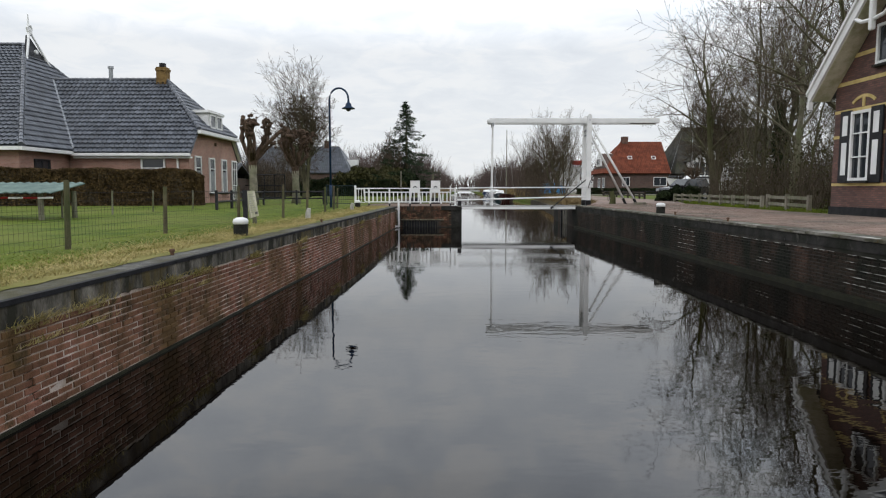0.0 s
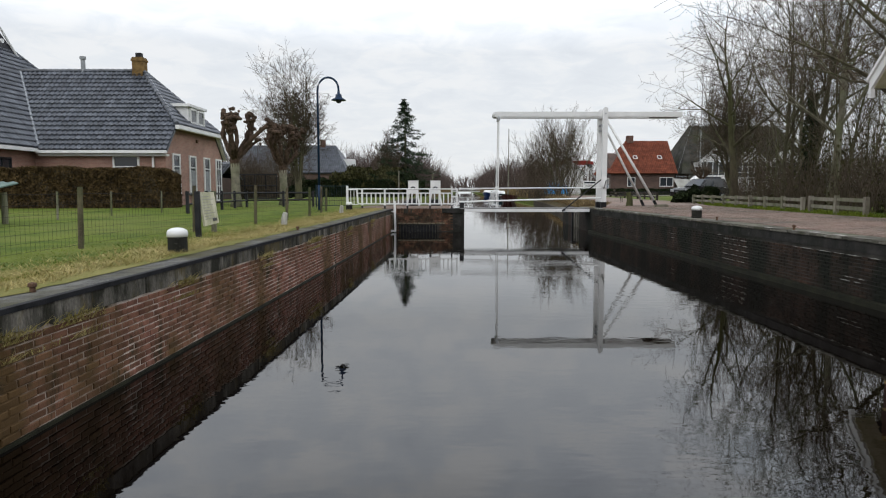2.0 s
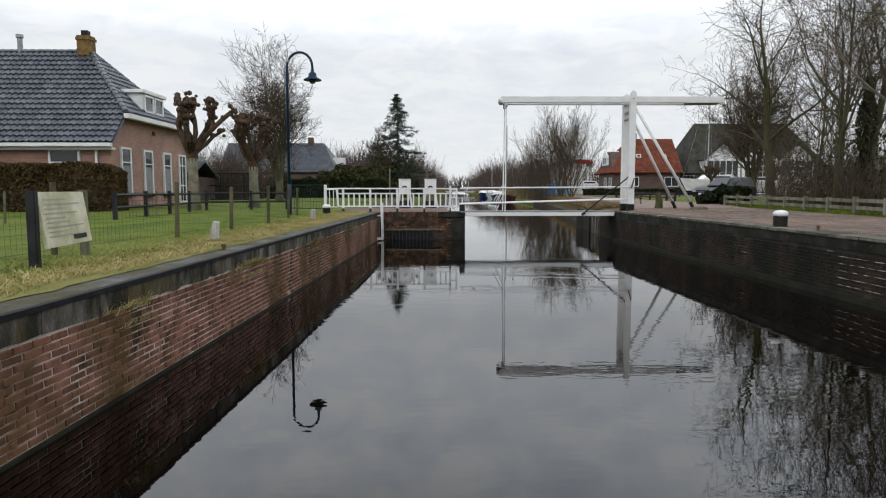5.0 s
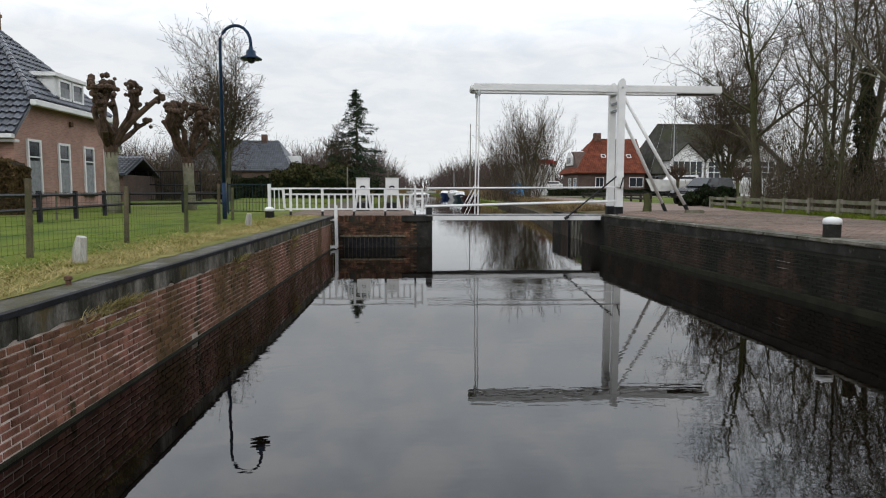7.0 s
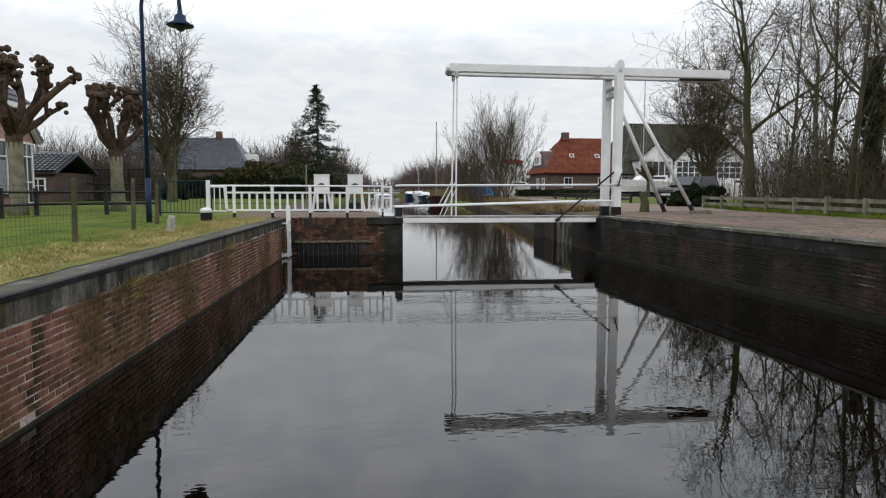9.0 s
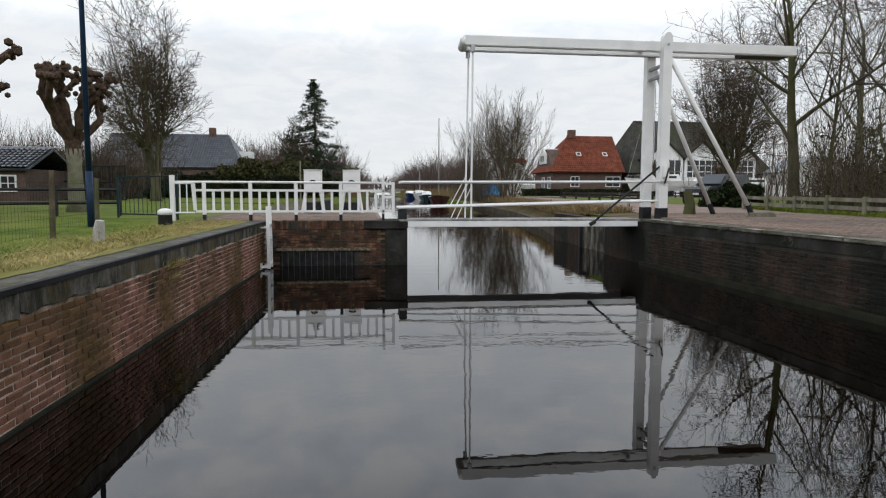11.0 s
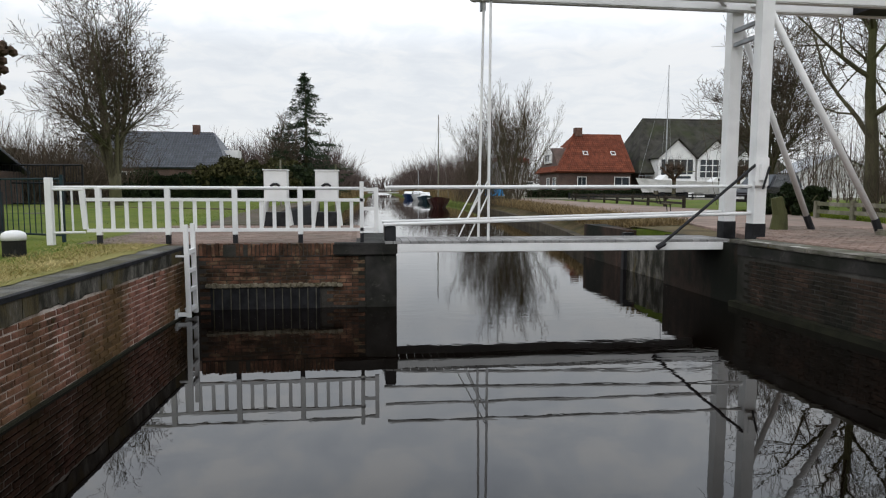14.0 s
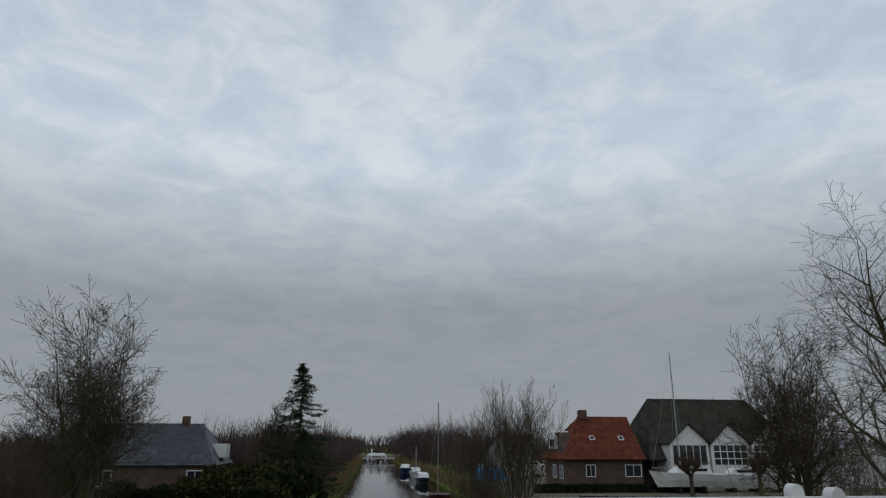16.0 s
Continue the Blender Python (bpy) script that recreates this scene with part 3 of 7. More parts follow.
# the culvert: a panel painted as its shaded hollow, behind upright bars
grating = thing("culvert_grating", "black iron bars in front of the shade-painted culvert mouth", "grating", (-1.23, 33.97, 0))
# flat panel on the wall: the hollow's shade is put into its colour
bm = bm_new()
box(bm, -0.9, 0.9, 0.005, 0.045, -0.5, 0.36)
part("mouth_shade", bm, TAR_AND_SHADE, grating, "near-black panel painted as the culvert's shaded hollow")
rng = random.Random(19)
for k in range(24):
    bm = bm_new()
    box(bm, -0.97 + k * 0.094, -0.97 + k * 0.094 + 0.091, -0.03 - rng.random() * 0.02, 0.05, 0.362 + rng.random() * 0.012, 0.425 + rng.random() * 0.025)
    part("lintel_stone", bm, GRIT, grating, "pale gritty lintel stone", bevel=0.012)
for k in range(13):
    bm = bm_new()
    x = -0.84 + k * 0.14
    tube(bm, [(x, -0.03, -0.5), (x, -0.03, 0.355)], 0.0085, 6)
    part("bar", bm, COPING, grating)

# drawbridge
YF, YR = 33.98, 34.93          # front and rear frame
bridge = thing("drawbridge", "white-painted wooden balance drawbridge over the narrow lock, lowered", "drawbridge", (7.6, 34.5, GZ))


def bpart(name, bm, material, label="", bevel=0.0, smooth=False, parent=None):
    bmesh.ops.translate(bm, vec=(-7.6, -34.5, -GZ), verts=bm.verts)
    return part(name, bm, material, parent or bridge, label, smooth, bevel)


for y, yb in ((YF, YF + 0.17), (YR, YR - 0.15)):
    bm = bm_new()
    box(bm, 7.485, 7.715, y - 0.11, y + 0.11, 1.42, 5.72)
    for k in range(8):       # the rounded head
        a0, a1 = math.pi * k / 8, math.pi * (k + 1) / 8
        prism(bm, [(7.6, y - 0.11, 5.72), (7.6 + 0.115 * math.cos(a0), y - 0.11, 5.72 + 0.15 * math.sin(a0)), (7.6 + 0.115 * math.cos(a1), y - 0.11, 5.72 + 0.15 * math.sin(a1))], (0, 0.22, 0))
    post = bpart("post", bm, WHITE)
    bm = bm_new()
    tube(bm, [(7.6, y - 0.135, 5.56), (7.6, y - 0.10, 5.56)], 0.035, 10)
    bpart("pivot_bolt", bm, STEEL, "grey pivot bolt", parent=None)
    bm = bm_new()
    box(bm, 7.475, 7.725, y - 0.12, y + 0.12, 1.05, 1.42)
    bpart("post_foot", bm, BLACK, "black tarred foot")
    bm = bm_new()
    box(bm, 2.4, 11.28, yb - 0.08, yb + 0.08, 5.42, 5.675)
    bpart("balance_beam", bm, WHITE, "long white balance beam", bevel=0.02)
    fx, fy = (10.02, YF - 0.03) if y == YF else (9.95, 35.75)
    bm = bm_new()
    tube(bm, [(7.68, y, 5.28), (fx, fy, 1.46)], 0.06, 8)
    bpart("strut", bm, WHITE, smooth=True)
    bm = bm_new()
    tube(bm, [(fx - 0.02, fy, 1.5), (fx + 0.14, fy + 0.01, 1.17)], 0.072, 8)
    bpart("strut_foot", bm, BLACK, "dark strut foot")
    bm = bm_new()
    tube(bm, [(2.62, yb, 5.45), (2.58, y, 1.1)], 0.024, 8)
    bpart("hanger_rod", bm, WHITE)
    bm = bm_new()
    box(bm, 0.99, 7.06, y - 0.05, y + 0.05, 0.945, 1.085)
    bpart("deck_girder", bm, WHITE, bevel=0.01)
    for z, z1, x0, x1 in ((2.055, 2.10, 0.82, 7.5), (1.42, 1.605, 0.76, 7.48)):
        bm = bm_new()
        tube(bm, [(x0, y, z), (x1, y, z1)], 0.03, 8)
        bpart("handrail", bm, WHITE)
    for s in (-1, 1):
        bm = bm_new()
        tube(bm, [(2.58, y, 1.95), (2.58 + s * 0.38, y, 1.12)] if s < 0 else [(2.58, y, 2.2), (2.58 - 0.42, y + 0.02, 1.42)], 0.014, 6)
        bpart("brace", bm, WHITE)
bm = bm_new()
tube(bm, [(2.40, YF + 0.1, 5.53), (2.46, YR - 0.06, 5.53)], 0.11, 16)
bpart("front_roller", bm, WHITE, "round white end roller", smooth=True)
for y in (YF + 0.12, YR - 0.1):
    bm = bm_new()
    box(bm, 2.56, 2.66, y - 0.05, y + 0.05, 5.26, 5.45)
    bpart("hanger_shackle", bm, STEEL, "grey iron shackle", bevel=0.01)
for x0 in (6.75, 8.2):
    bm = bm_new()
    e = 0.45 * (1 if x0 < 7 else -1)
    prism(bm, [(x0, YF + 0.25, 5.5), (x0 + 0.09, YF + 0.25, 5.5), (x0 + 0.09 + e, YR - 0.23, 5.5), (x0 + e, YR - 0.23, 5.5)], (0, 0, 0.12))
    bpart("cross_brace", bm, WHITE)
for z in (4.78, 5.04):
    bm = bm_new()
    box(bm, 7.52, 7.60, YF + 0.11, YR - 0.11, z, z + 0.07)
    bpart("tie_bar", bm, ZINC, "grey tie bar between the posts")
bm = bm_new()
box(bm, 9.9, 11.2, YF + 0.26, YR - 0.24, 5.43, 5.60)
bpart("counterweight", bm, BLACK, "dark counterweight between the beams")
for k in range(43):
    bm = bm_new()
    box(bm, 0.78 + k * 0.147, 0.78 + k * 0.147 + 0.132, YF - 0.04, YR + 0.05, 1.09, 1.135)
    bpart("plank", bm, DECK)
for y in (YF - 0.15,):
    bm = bm_new()
    tube(bm, [(5.70, y, 1.05), (7.46, y, 2.49)], 0.028, 8)
    bpart("latch_rod", bm, BLACK, "dark iron locking rod")
    bm = bm_new()
    tube(bm, [(5.62, y - 0.02, 1.0), (5.76, y - 0.02, 1.08)], 0.05, 8)
    bpart("rod_joint", bm, BLACK)
bm = bm_new()
box(bm, 7.44, 7.70, YF - 0.19, YF - 0.11, 2.1, 2.62)
box(bm, 7.5, 7.62, YF - 0.24, YF - 0.19, 2.2, 2.5)
bpart("control_box", bm, WHITE, "small white bracket with iron fittings", bevel=0.01)
bm = bm_new()
tube(bm, [(7.55, YF - 0.25, 2.05), (7.66, YF - 0.25, 2.45)], 0.02, 6)
bpart("lever", bm, BLACK)

# lock head on the road side: dark pier, gate recess and gate
bm = bm_new()
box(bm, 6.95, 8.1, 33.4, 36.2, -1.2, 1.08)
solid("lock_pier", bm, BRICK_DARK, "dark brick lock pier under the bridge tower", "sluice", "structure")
gate = thing("lock_gate", "open grey lock gate folded into its recess", "lock gate", (7.25, 37.0, 0))
bm = bm_new()
box(bm, -0.12, 0.02, -0.7, 1.6, -0.6, 0.78)
part("leaf", bm, CONCRETE, gate, "grey gate leaf")
for dy in (-0.8, 1.62):
    bm = bm_new()
    box(bm, -0.2, 0.06, dy, dy + 0.16, -0.6, 0.95)
    part("gate_post", bm, BLACK, gate, "black gate post")
bm = bm_new()
box(bm, 7.2, 8.8, 38.8, 42.0, -1.2, 1.0)
solid("lock_wing", bm, BRICK_DARK, "dark wing wall behind the lock gate", "sluice", "structure")

# white fence over the sluice
fence = thing("sluice_fence", "low white steel fence with balusters and black feet", "fence", (-1.74, 34.2, 1.1))
FENCE_X = (-2.17, -1.085, 0.0, 1.085, 2.17)
for x in FENCE_X[:4]:
    bm = bm_new()
    box(bm, x - 0.042, x + 0.042, -0.035, 0.035, 0.15, 0.94)
    part("post", bm, WHITE, fence, bevel=0.004)
    bm = bm_new()
    box(bm, x - 0.038, x + 0.038, -0.03, 0.03, 0, 0.15)
    part("foot", bm, BLACK, fence, "black foot")
bm = bm_new()
tube(bm, [(-2.9, -0.12, 0.93), (-2.3, 0, 0.935), (2.2, 0, 0.935)], 0.028, 8)
part("top_rail", bm, WHITE, fence, smooth=True)
for z in (0.20, 0.71):
    bm = bm_new()
    box(bm, -2.36, 2.18, -0.03, 0.03, z, z + 0.055)
    part("rail", bm, WHITE, fence)
for a, b in zip(FENCE_X, FENCE_X[1:]):
    for k in range(1, 5):
        x = a + (b - a) * k / 5
        bm = bm_new()
        box(bm, x - 0.03, x + 0.03, -0.012, 0.012, 0.25, 0.712)
        part("baluster", bm, WHITE, fence)
side = thing("fence_return", "white fence end with thin balusters and a tall end post", "fence", (-4.6, 34.05, 1.1))
bm = bm_new()
box(bm, -0.05, 0.05, -0.05, 0.05, 0, 1.09)
part("post", bm, WHITE, side, bevel=0.005)
bm = bm_new()
prism(bm, [(0.45, 0.1, 0.25), (0.52, 0.1, 0.25), (0.49, 0.1, 0.92), (0.40, 0.1, 0.92)], (0, 0.05, 0))
part("inner_post", bm, WHITE, side)
for z in (0.2, 0.9):
    bm = bm_new()
    tube(bm, [(0.0, 0, z), (0.48, 0.12, z)], 0.02, 8)
    part("rail", bm, WHITE, side)
for k in range(2):
    bm = bm_new()
    x = 0.16 + k * 0.15
    tube(bm, [(x, 0.04 + k * 0.035, 0.2), (x, 0.04 + k * 0.035, 0.9)], 0.016, 6)
    part("baluster", bm, WHITE, side)
endgate = thing("fence_end_panel", "white panel with four balusters beside the lock", "fence", (0.53, 34.2, 1.105))
for x in (-0.14, 0.11):
    bm = bm_new()
    box(bm, x - 0.035, x + 0.035, -0.03, 0.03, 0.16, 0.95 if x > 0 else 1.05)
    part("post", bm, WHITE, endgate, bevel=0.004)
bm = bm_new()
box(bm, -0.17, -0.11, -0.03, 0.03, 0, 0.16)
part("foot", bm, BLACK, endgate, "black foot")
for z in (0.2, 0.55, 0.88):
    bm = bm_new()
    box(bm, -0.105, 0.075, -0.02, 0.02, z, z + 0.06)
    part("rail", bm, WHITE, endgate)
bm = bm_new()
box(bm, 0.78, 0.97, 34.0, 34.7, 1.105, 1.40)
solid("lock_buffer", bm, BLACK, "black timber buffer block on the lock head", "buffer", bevel=0.02)

# dark green fence panel that joins the white one
panel = thing("iron_fence_panel", "dark green iron bar fence panel in the lawn", "fence", (-5.1, 34.9, 1.1))
for x in (-1.3, 0.45):
    bm = bm_new()
    box(bm, x - 0.025, x + 0.025, -0.025 - 0.6 * x, 0.025 - 0.6 * x, 0, 1.15)
    part("post", bm, GREEN_IRON, panel)
for z in (0.12, 1.08):
    bm = bm_new()
    tube(bm, [(-1.3, 0.78, z), (0.45, -0.27, z)], 0.02, 6)
    part("rail", bm, GREEN_IRON, panel)
for k in range(13):
    x = -1.2 + k * 0.13
    bm = bm_new()
    tube(bm, [(x, -0.6 * x, 0.12), (x, -0.6 * x, 1.1)], 0.009, 5)
    part("bar", bm, GREEN_IRON, panel)

# ladder on the quay
ladder = thing("quay_ladder", "white steel ladder fixed to the quay wall", "ladder", (-2.28, 33.2, 0.0))
for y in (0.0, 0.42):
    bm = bm_new()
    prism(bm, [(-0.035, y - 0.03, 0.03), (0.035, y - 0.03, 0.03), (0.02, y - 0.03, 1.47), (-0.05, y - 0.03, 1.47)], (0, 0.06, 0))
    part("stile", bm, WHITE, ladder, bevel=0.006)
for z in (0.12, 0.42, 0.72, 1.02):
    bm = bm_new()
    box(bm, -0.03, 0.03, 0.03, 0.39, z, z + 0.055)
    part("rung", bm, WHITE, ladder)
for y in (0.0, 0.42):
    bm = bm_new()
    box(bm, -0.19, -0.03, y - 0.025, y + 0.025, 0.05, 0.11)
    part("bracket", bm, WHITE, ladder)
    bm = bm_new()
    box(bm, -0.19, -0.04, y - 0.02, y + 0.02, 0.97, 1.0)
    part("wall_fixing", bm, WHITE, ladder)
bm = bm_new()
box(bm, -0.20, -0.16, -0.12, 0.10, 0.02, 0.16)
part("wall_plate", bm, WHITE_OLD, ladder)

# sluice winches
def winch(x, y):
    w = thing("sluice_winch", "white steel winch box on splayed legs", "winch", (x, y, 1.06), "sluice winches")
    bm = bm_new()
    box(bm, -0.28, 0.28, -0.22, 0.22, 0.72, 1.42)
    part("housing", bm, WHITE, w, bevel=0.015)
    bm = bm_new()
    box(bm, -0.3, 0.3, -0.24, 0.24, 1.425, 1.45)
    part("lid", bm, WHITE, w)
    for sx in (-1, 1):
        for sy in (-1, 1):
            bm = bm_new()
            tube(bm, [(sx * 0.24, sy * 0.18, 0.73), (sx * 0.34, sy * 0.2, 0.06)], 0.045, 4)
            part("leg", bm, WHITE, w)
    bm = bm_new()
    tube(bm, [(-0.12, -0.235, 1.04), (-0.04, -0.25, 1.09), (0.04, -0.25, 1.09), (0.1, -0.25, 1.04)], 0.03, 8)
    part("handle", bm, BLACK, w, "curved black handle")
    bm = bm_new()
    box(bm, -0.3, 0.3, -0.15, 0.25, 0.0, 0.4)
    part("gear_case", bm, BLACK, w, "black gear case below")
    return w


winch_one = winch(-1.69, 39.45)
copy_thing(winch_one, pose(-0.45, 39.45, 1.06))

# street lamp
lamp = thing("street_lamp", "dark blue-green swan-neck street lamp in the lawn", "street lamp", (-5.45, 31.5, 1.1))
bm = bm_new()
tube(bm, [(0, 0, 0), (0, 0, 1.1)], 0.068, 12)
part("base_pole", bm, BLUE_IRON, lamp, smooth=True)
bm = bm_new()
arc = [(0, 0, 1.1), (0, 0, 5.18)] + [(0.47 - 0.47 * math.cos(a * math.pi / 10), -0.1 * (1 - math.cos(a * math.pi / 10)), 5.18 + 0.52 * math.sin(a * math.pi / 10)) for a in range(1, 11)] + [(0.94, -0.2, 5.04)]
tube(bm, arc, [0.055] + [0.045] * (len(arc) - 1), 10)
part("pole", bm, BLUE_IRON, lamp, smooth=True)
bm = bm_new()
lathe(bm, [(0.03, 0.3), (0.06, 0.28), (0.06, 0.2), (0.13, 0.16), (0.15, 0.03), (0.31, -0.06), (0.31, -0.09), (0.13, -0.05)], 20, (0.94, -0.2, 4.8))
part("shade", bm, BLUE_IRON, lamp, "dark bell shade", smooth=True)
bm = bm_new()
lathe(bm, [(0.12, 0.0), (0.13, -0.06), (0.09, -0.14), (0.02, -0.17)], 16, (0.94, -0.2, 4.76))
part("bulb_glass", bm, GLASS, lamp, "brownish glass bowl", smooth=True)


# mooring bollards
def bollard(x, y, z, r):
    b = thing("bollard", "dark mooring bollard with a white domed cap", "bollard", (x, y, z), "mooring bollards")
    bm = bm_new()
    lathe(bm, [(r, 0), (r, 0.24)], 24)
    part("drum", bm, STONE_DARK, b)
    bm = bm_new()
    lathe(bm, [(r * 1.05, 0.24), (r * 1.07, 0.3), (r * 0.98, 0.335), (r * 0.6, 0.365), (0.01, 0.375)], 24)
    part("cap", bm, WHITE, b, "white domed cap", smooth=True)
    return b


bollard(-3.95, 12.6, 1.08, 0.138)
bollard(-4.25, 32.2, 1.08, 0.14)
bollard(7.64, 22.7, 1.15, 0.148)

# ---- trees ----
def grow(seed, height, radius, spread=0.55, fork=0.35, levels=5, kids=(7, 6, 5, 4), droop=0.0, first=0.3, lean=(0, 0), upright=0.25, twig=0.006, stems=1, wobble=1.0, reach=1.0, rise=-0.15, splay=0.25):
    """A bare tree: a tapering trunk that forks into limbs, branches and twigs. Returns the two meshes' verts and faces: wood and twigs."""
    rng = random.Random(seed)
    wood, twigs = ([], []), ([], [])

    def seg(store, pts, radii, n):
        vs, fs = store
        base = len(vs)
        for i, p in enumerate(pts):
            d = (pts[min(i + 1, len(pts) - 1)] - pts[max(i - 1, 0)]).normalized()
            s = d.cross(Vector((0, 0, 1)) if abs(d.z) < 0.9 else Vector((1, 0, 0))).normalized()
            u = s.cross(d)
            for k in range(n):
                a = 6.28319 * k / n
                vs.append(tuple(p + (s * math.cos(a) + u * math.sin(a)) * radii[i]))
        for i in range(len(pts) - 1):
            for k in range(n):
                a, b = base + i * n + k, base + i * n + (k + 1) % n
                fs.append((a, b, b + n, a + n))

    def branch(p, d, length, r, level):
        steps = (7, 5, 4, 3, 2, 2)[level]
        pts, radii = [p.copy()], [r]
        q, v = p.copy(), d.copy()
        wob = (0.05, 0.13, 0.2, 0.24, 0.28, 0.3)[level] * wobble
        end = 0.3 if level == 0 else 0.22
        for i in range(steps):
            v = (v + Vector((rng.gauss(0, wob), rng.gauss(0, wob), rng.gauss(0, wob * 0.6) + upright * 0.3 * (level > 0) - droop * (level > 1)))).normalized()
            q = q + v * (length / steps)
            pts.append(q.copy())
            radii.append(max(twig, r * (1 - (1 - end) * (i + 1) / steps)))
        seg(wood if level < 3 else twigs, pts, radii, (9, 6, 5, 3, 3, 3)[level])
        if level + 1 >= levels:
            return
        count = kids[min(level, len(kids) - 1)]
        start = first if level == 0 else 0.2
        for k in range(count):
            f = start + (1 - start) * (k + rng.random() * 0.8) / count
            f = min(f, 0.99)
            i = min(int(f * steps), steps - 1)
            t = f * steps - i
            base = pts[i].lerp(pts[i + 1], t)
            along = (pts[i + 1] - pts[i]).normalized()
            az = rng.random() * 6.28319 if level else (k * 2.4 + rng.random())
            s = along.cross(Vector((0, 0, 1)) if abs(along.z) < 0.95 else Vector((1, 0, 0))).normalized()
            side = s * math.cos(az) + along.cross(s) * math.sin(az)
            open_ = spread * rng.uniform(0.7, 1.3)
            nd = (along * math.cos(open_) + side * math.sin(open_) + Vector((0, 0, upright * 0.4))).normalized()
            nr = max(twig, radii[i] * rng.uniform(0.42, 0.68))
            nl = length * rng.uniform(0.42, 0.66) * ((1.15 - 0.5 * f) * reach if level == 0 else 1.0)
            branch(base, nd, nl, nr, level + 1)
        if level < levels - 2:
            branch(pts[-1], v, length * 0.5, radii[-1], level + 1)

    for s in range(stems):
        if stems == 1:
            p, d = Vector((0, 0, -0.15)), Vector((lean[0], lean[1], 1)).normalized()
        else:
            a = 6.28319 * s / stems + rng.random()
            out = splay * (0.5 + 0.5 * (s % 2))
            p, d = Vector((math.cos(a) * radius * 1.4, math.sin(a) * radius * 1.4, rise)), Vector((math.cos(a) * out + lean[0], math.sin(a) * out + lean[1], 1)).normalized()
        branch(p, d, height * 0.5 * rng.uniform(0.9, 1.05), radius, 0)
    return wood, twigs


def tree_thing(name, label, at, meshes, bark, twig_mat, group="", turn=0, category="tree"):
    t = thing(name, label, category, at, group, turn=turn)
    for n, (v, f), m in (("trunk", meshes[0], bark), ("crown", meshes[1], twig_mat)):
        o = new(n, raw(n, v, f, m))
        o.parent = t
    return t


# the tall bare tree on the far lawn
lawn_tree = tree_thing("lawn_tree", "tall leafless spreading tree on the far lawn", (-12.6, 59.6, 1.1), grow(5, 12.3, 0.13, 0.80, levels=5, kids=(9, 6, 4, 3), first=0.12, upright=0.10, twig=0.010, wobble=0.4, reach=0.85, stems=7, rise=1.5, splay=0.27), BARK, TWIG)
bm = bm_new()
tube(bm, [(0, 0, -0.15), (0, 0, 0.25), (0.02, 0, 1.1), (0, 0, 1.75)], [0.46, 0.33, 0.29, 0.33], 12)
part("stem_base", bm, BARK, lawn_tree, "mossy brown trunk", smooth=True)

# the wood along the lane
wood_a = tree_thing("woodland_tree", "tall leafless ivy-stained tree at the edge of the wood", (18.2, 43.5, 1.1), grow(11, 16.0, 0.27, 0.95, levels=5, kids=(8, 6, 5, 4), first=0.36, upright=0.12, twig=0.006, wobble=0.9, reach=1.25), BARK, TWIG, "woodland trees")
wood_b = tree_thing("woodland_tree", "slender leafless tree of the wood", (17.2, 36.0, 1.1), grow(12, 18.0, 0.12, 0.66, levels=5, kids=(9, 5, 4, 2), first=0.25, upright=0.2, twig=0.006, wobble=0.8), BARK, TWIG, "woodland trees")
wood_c = tree_thing("woodland_tree", "leaning leafless tree with mossy bark", (16.9, 31.5, 1.1), grow(13, 18.0, 0.2, 0.74, levels=5, kids=(8, 6, 5, 2), first=0.35, upright=0.12, lean=(0.1, 0.02), wobble=0.85), BARK_PALE, TWIG, "woodland trees")
wood_d = tree_thing("woodland_tree", "thin two-stemmed leafless alder of the wood", (18.6, 33.5, 1.1), grow(14, 14.0, 0.08, 0.55, levels=5, kids=(7, 4, 4, 2), first=0.2, upright=0.22, stems=2, wobble=0.9), BARK, TWIG, "woodland trees")
rng = random.Random(5)
kinds = (wood_a, wood_b, wood_d, wood_c, wood_b, wood_d)
for i in range(6):
    y = 25 + 26 * (i * 0.618 % 1.0)
    x = lerp_rows(ROAD_OUT, y) + 2.2 + (i / 7) * 13 + rng.random() * 1.5
    if y > 43 and x < 20.5:
        x += 4
    copy_thing(kinds[i % 6], pose(x, y, 1.1, 0, 0, rng.random() * 360))

for i, (x, y) in enumerate(((24, 49), (27, 45))):
    copy_thing(kinds[i + 1], pose(x, y, 1.1, 0, 0, 57 * i))
copy_thing(wood_a, pose(19.6, 38.0, 1.1, 0, 0, 150) @ Matrix.Diagonal((0.9, 0.9, 1.05, 1)))
tagged(copy_thing(lawn_tree, pose(25.2, 60.0, 1.1, 0, 0, 100) @ Matrix.Diagonal((1.05, 1.05, 0.98, 1))), "leafless round-crowned tree beside the boatyard lawn", "tree")

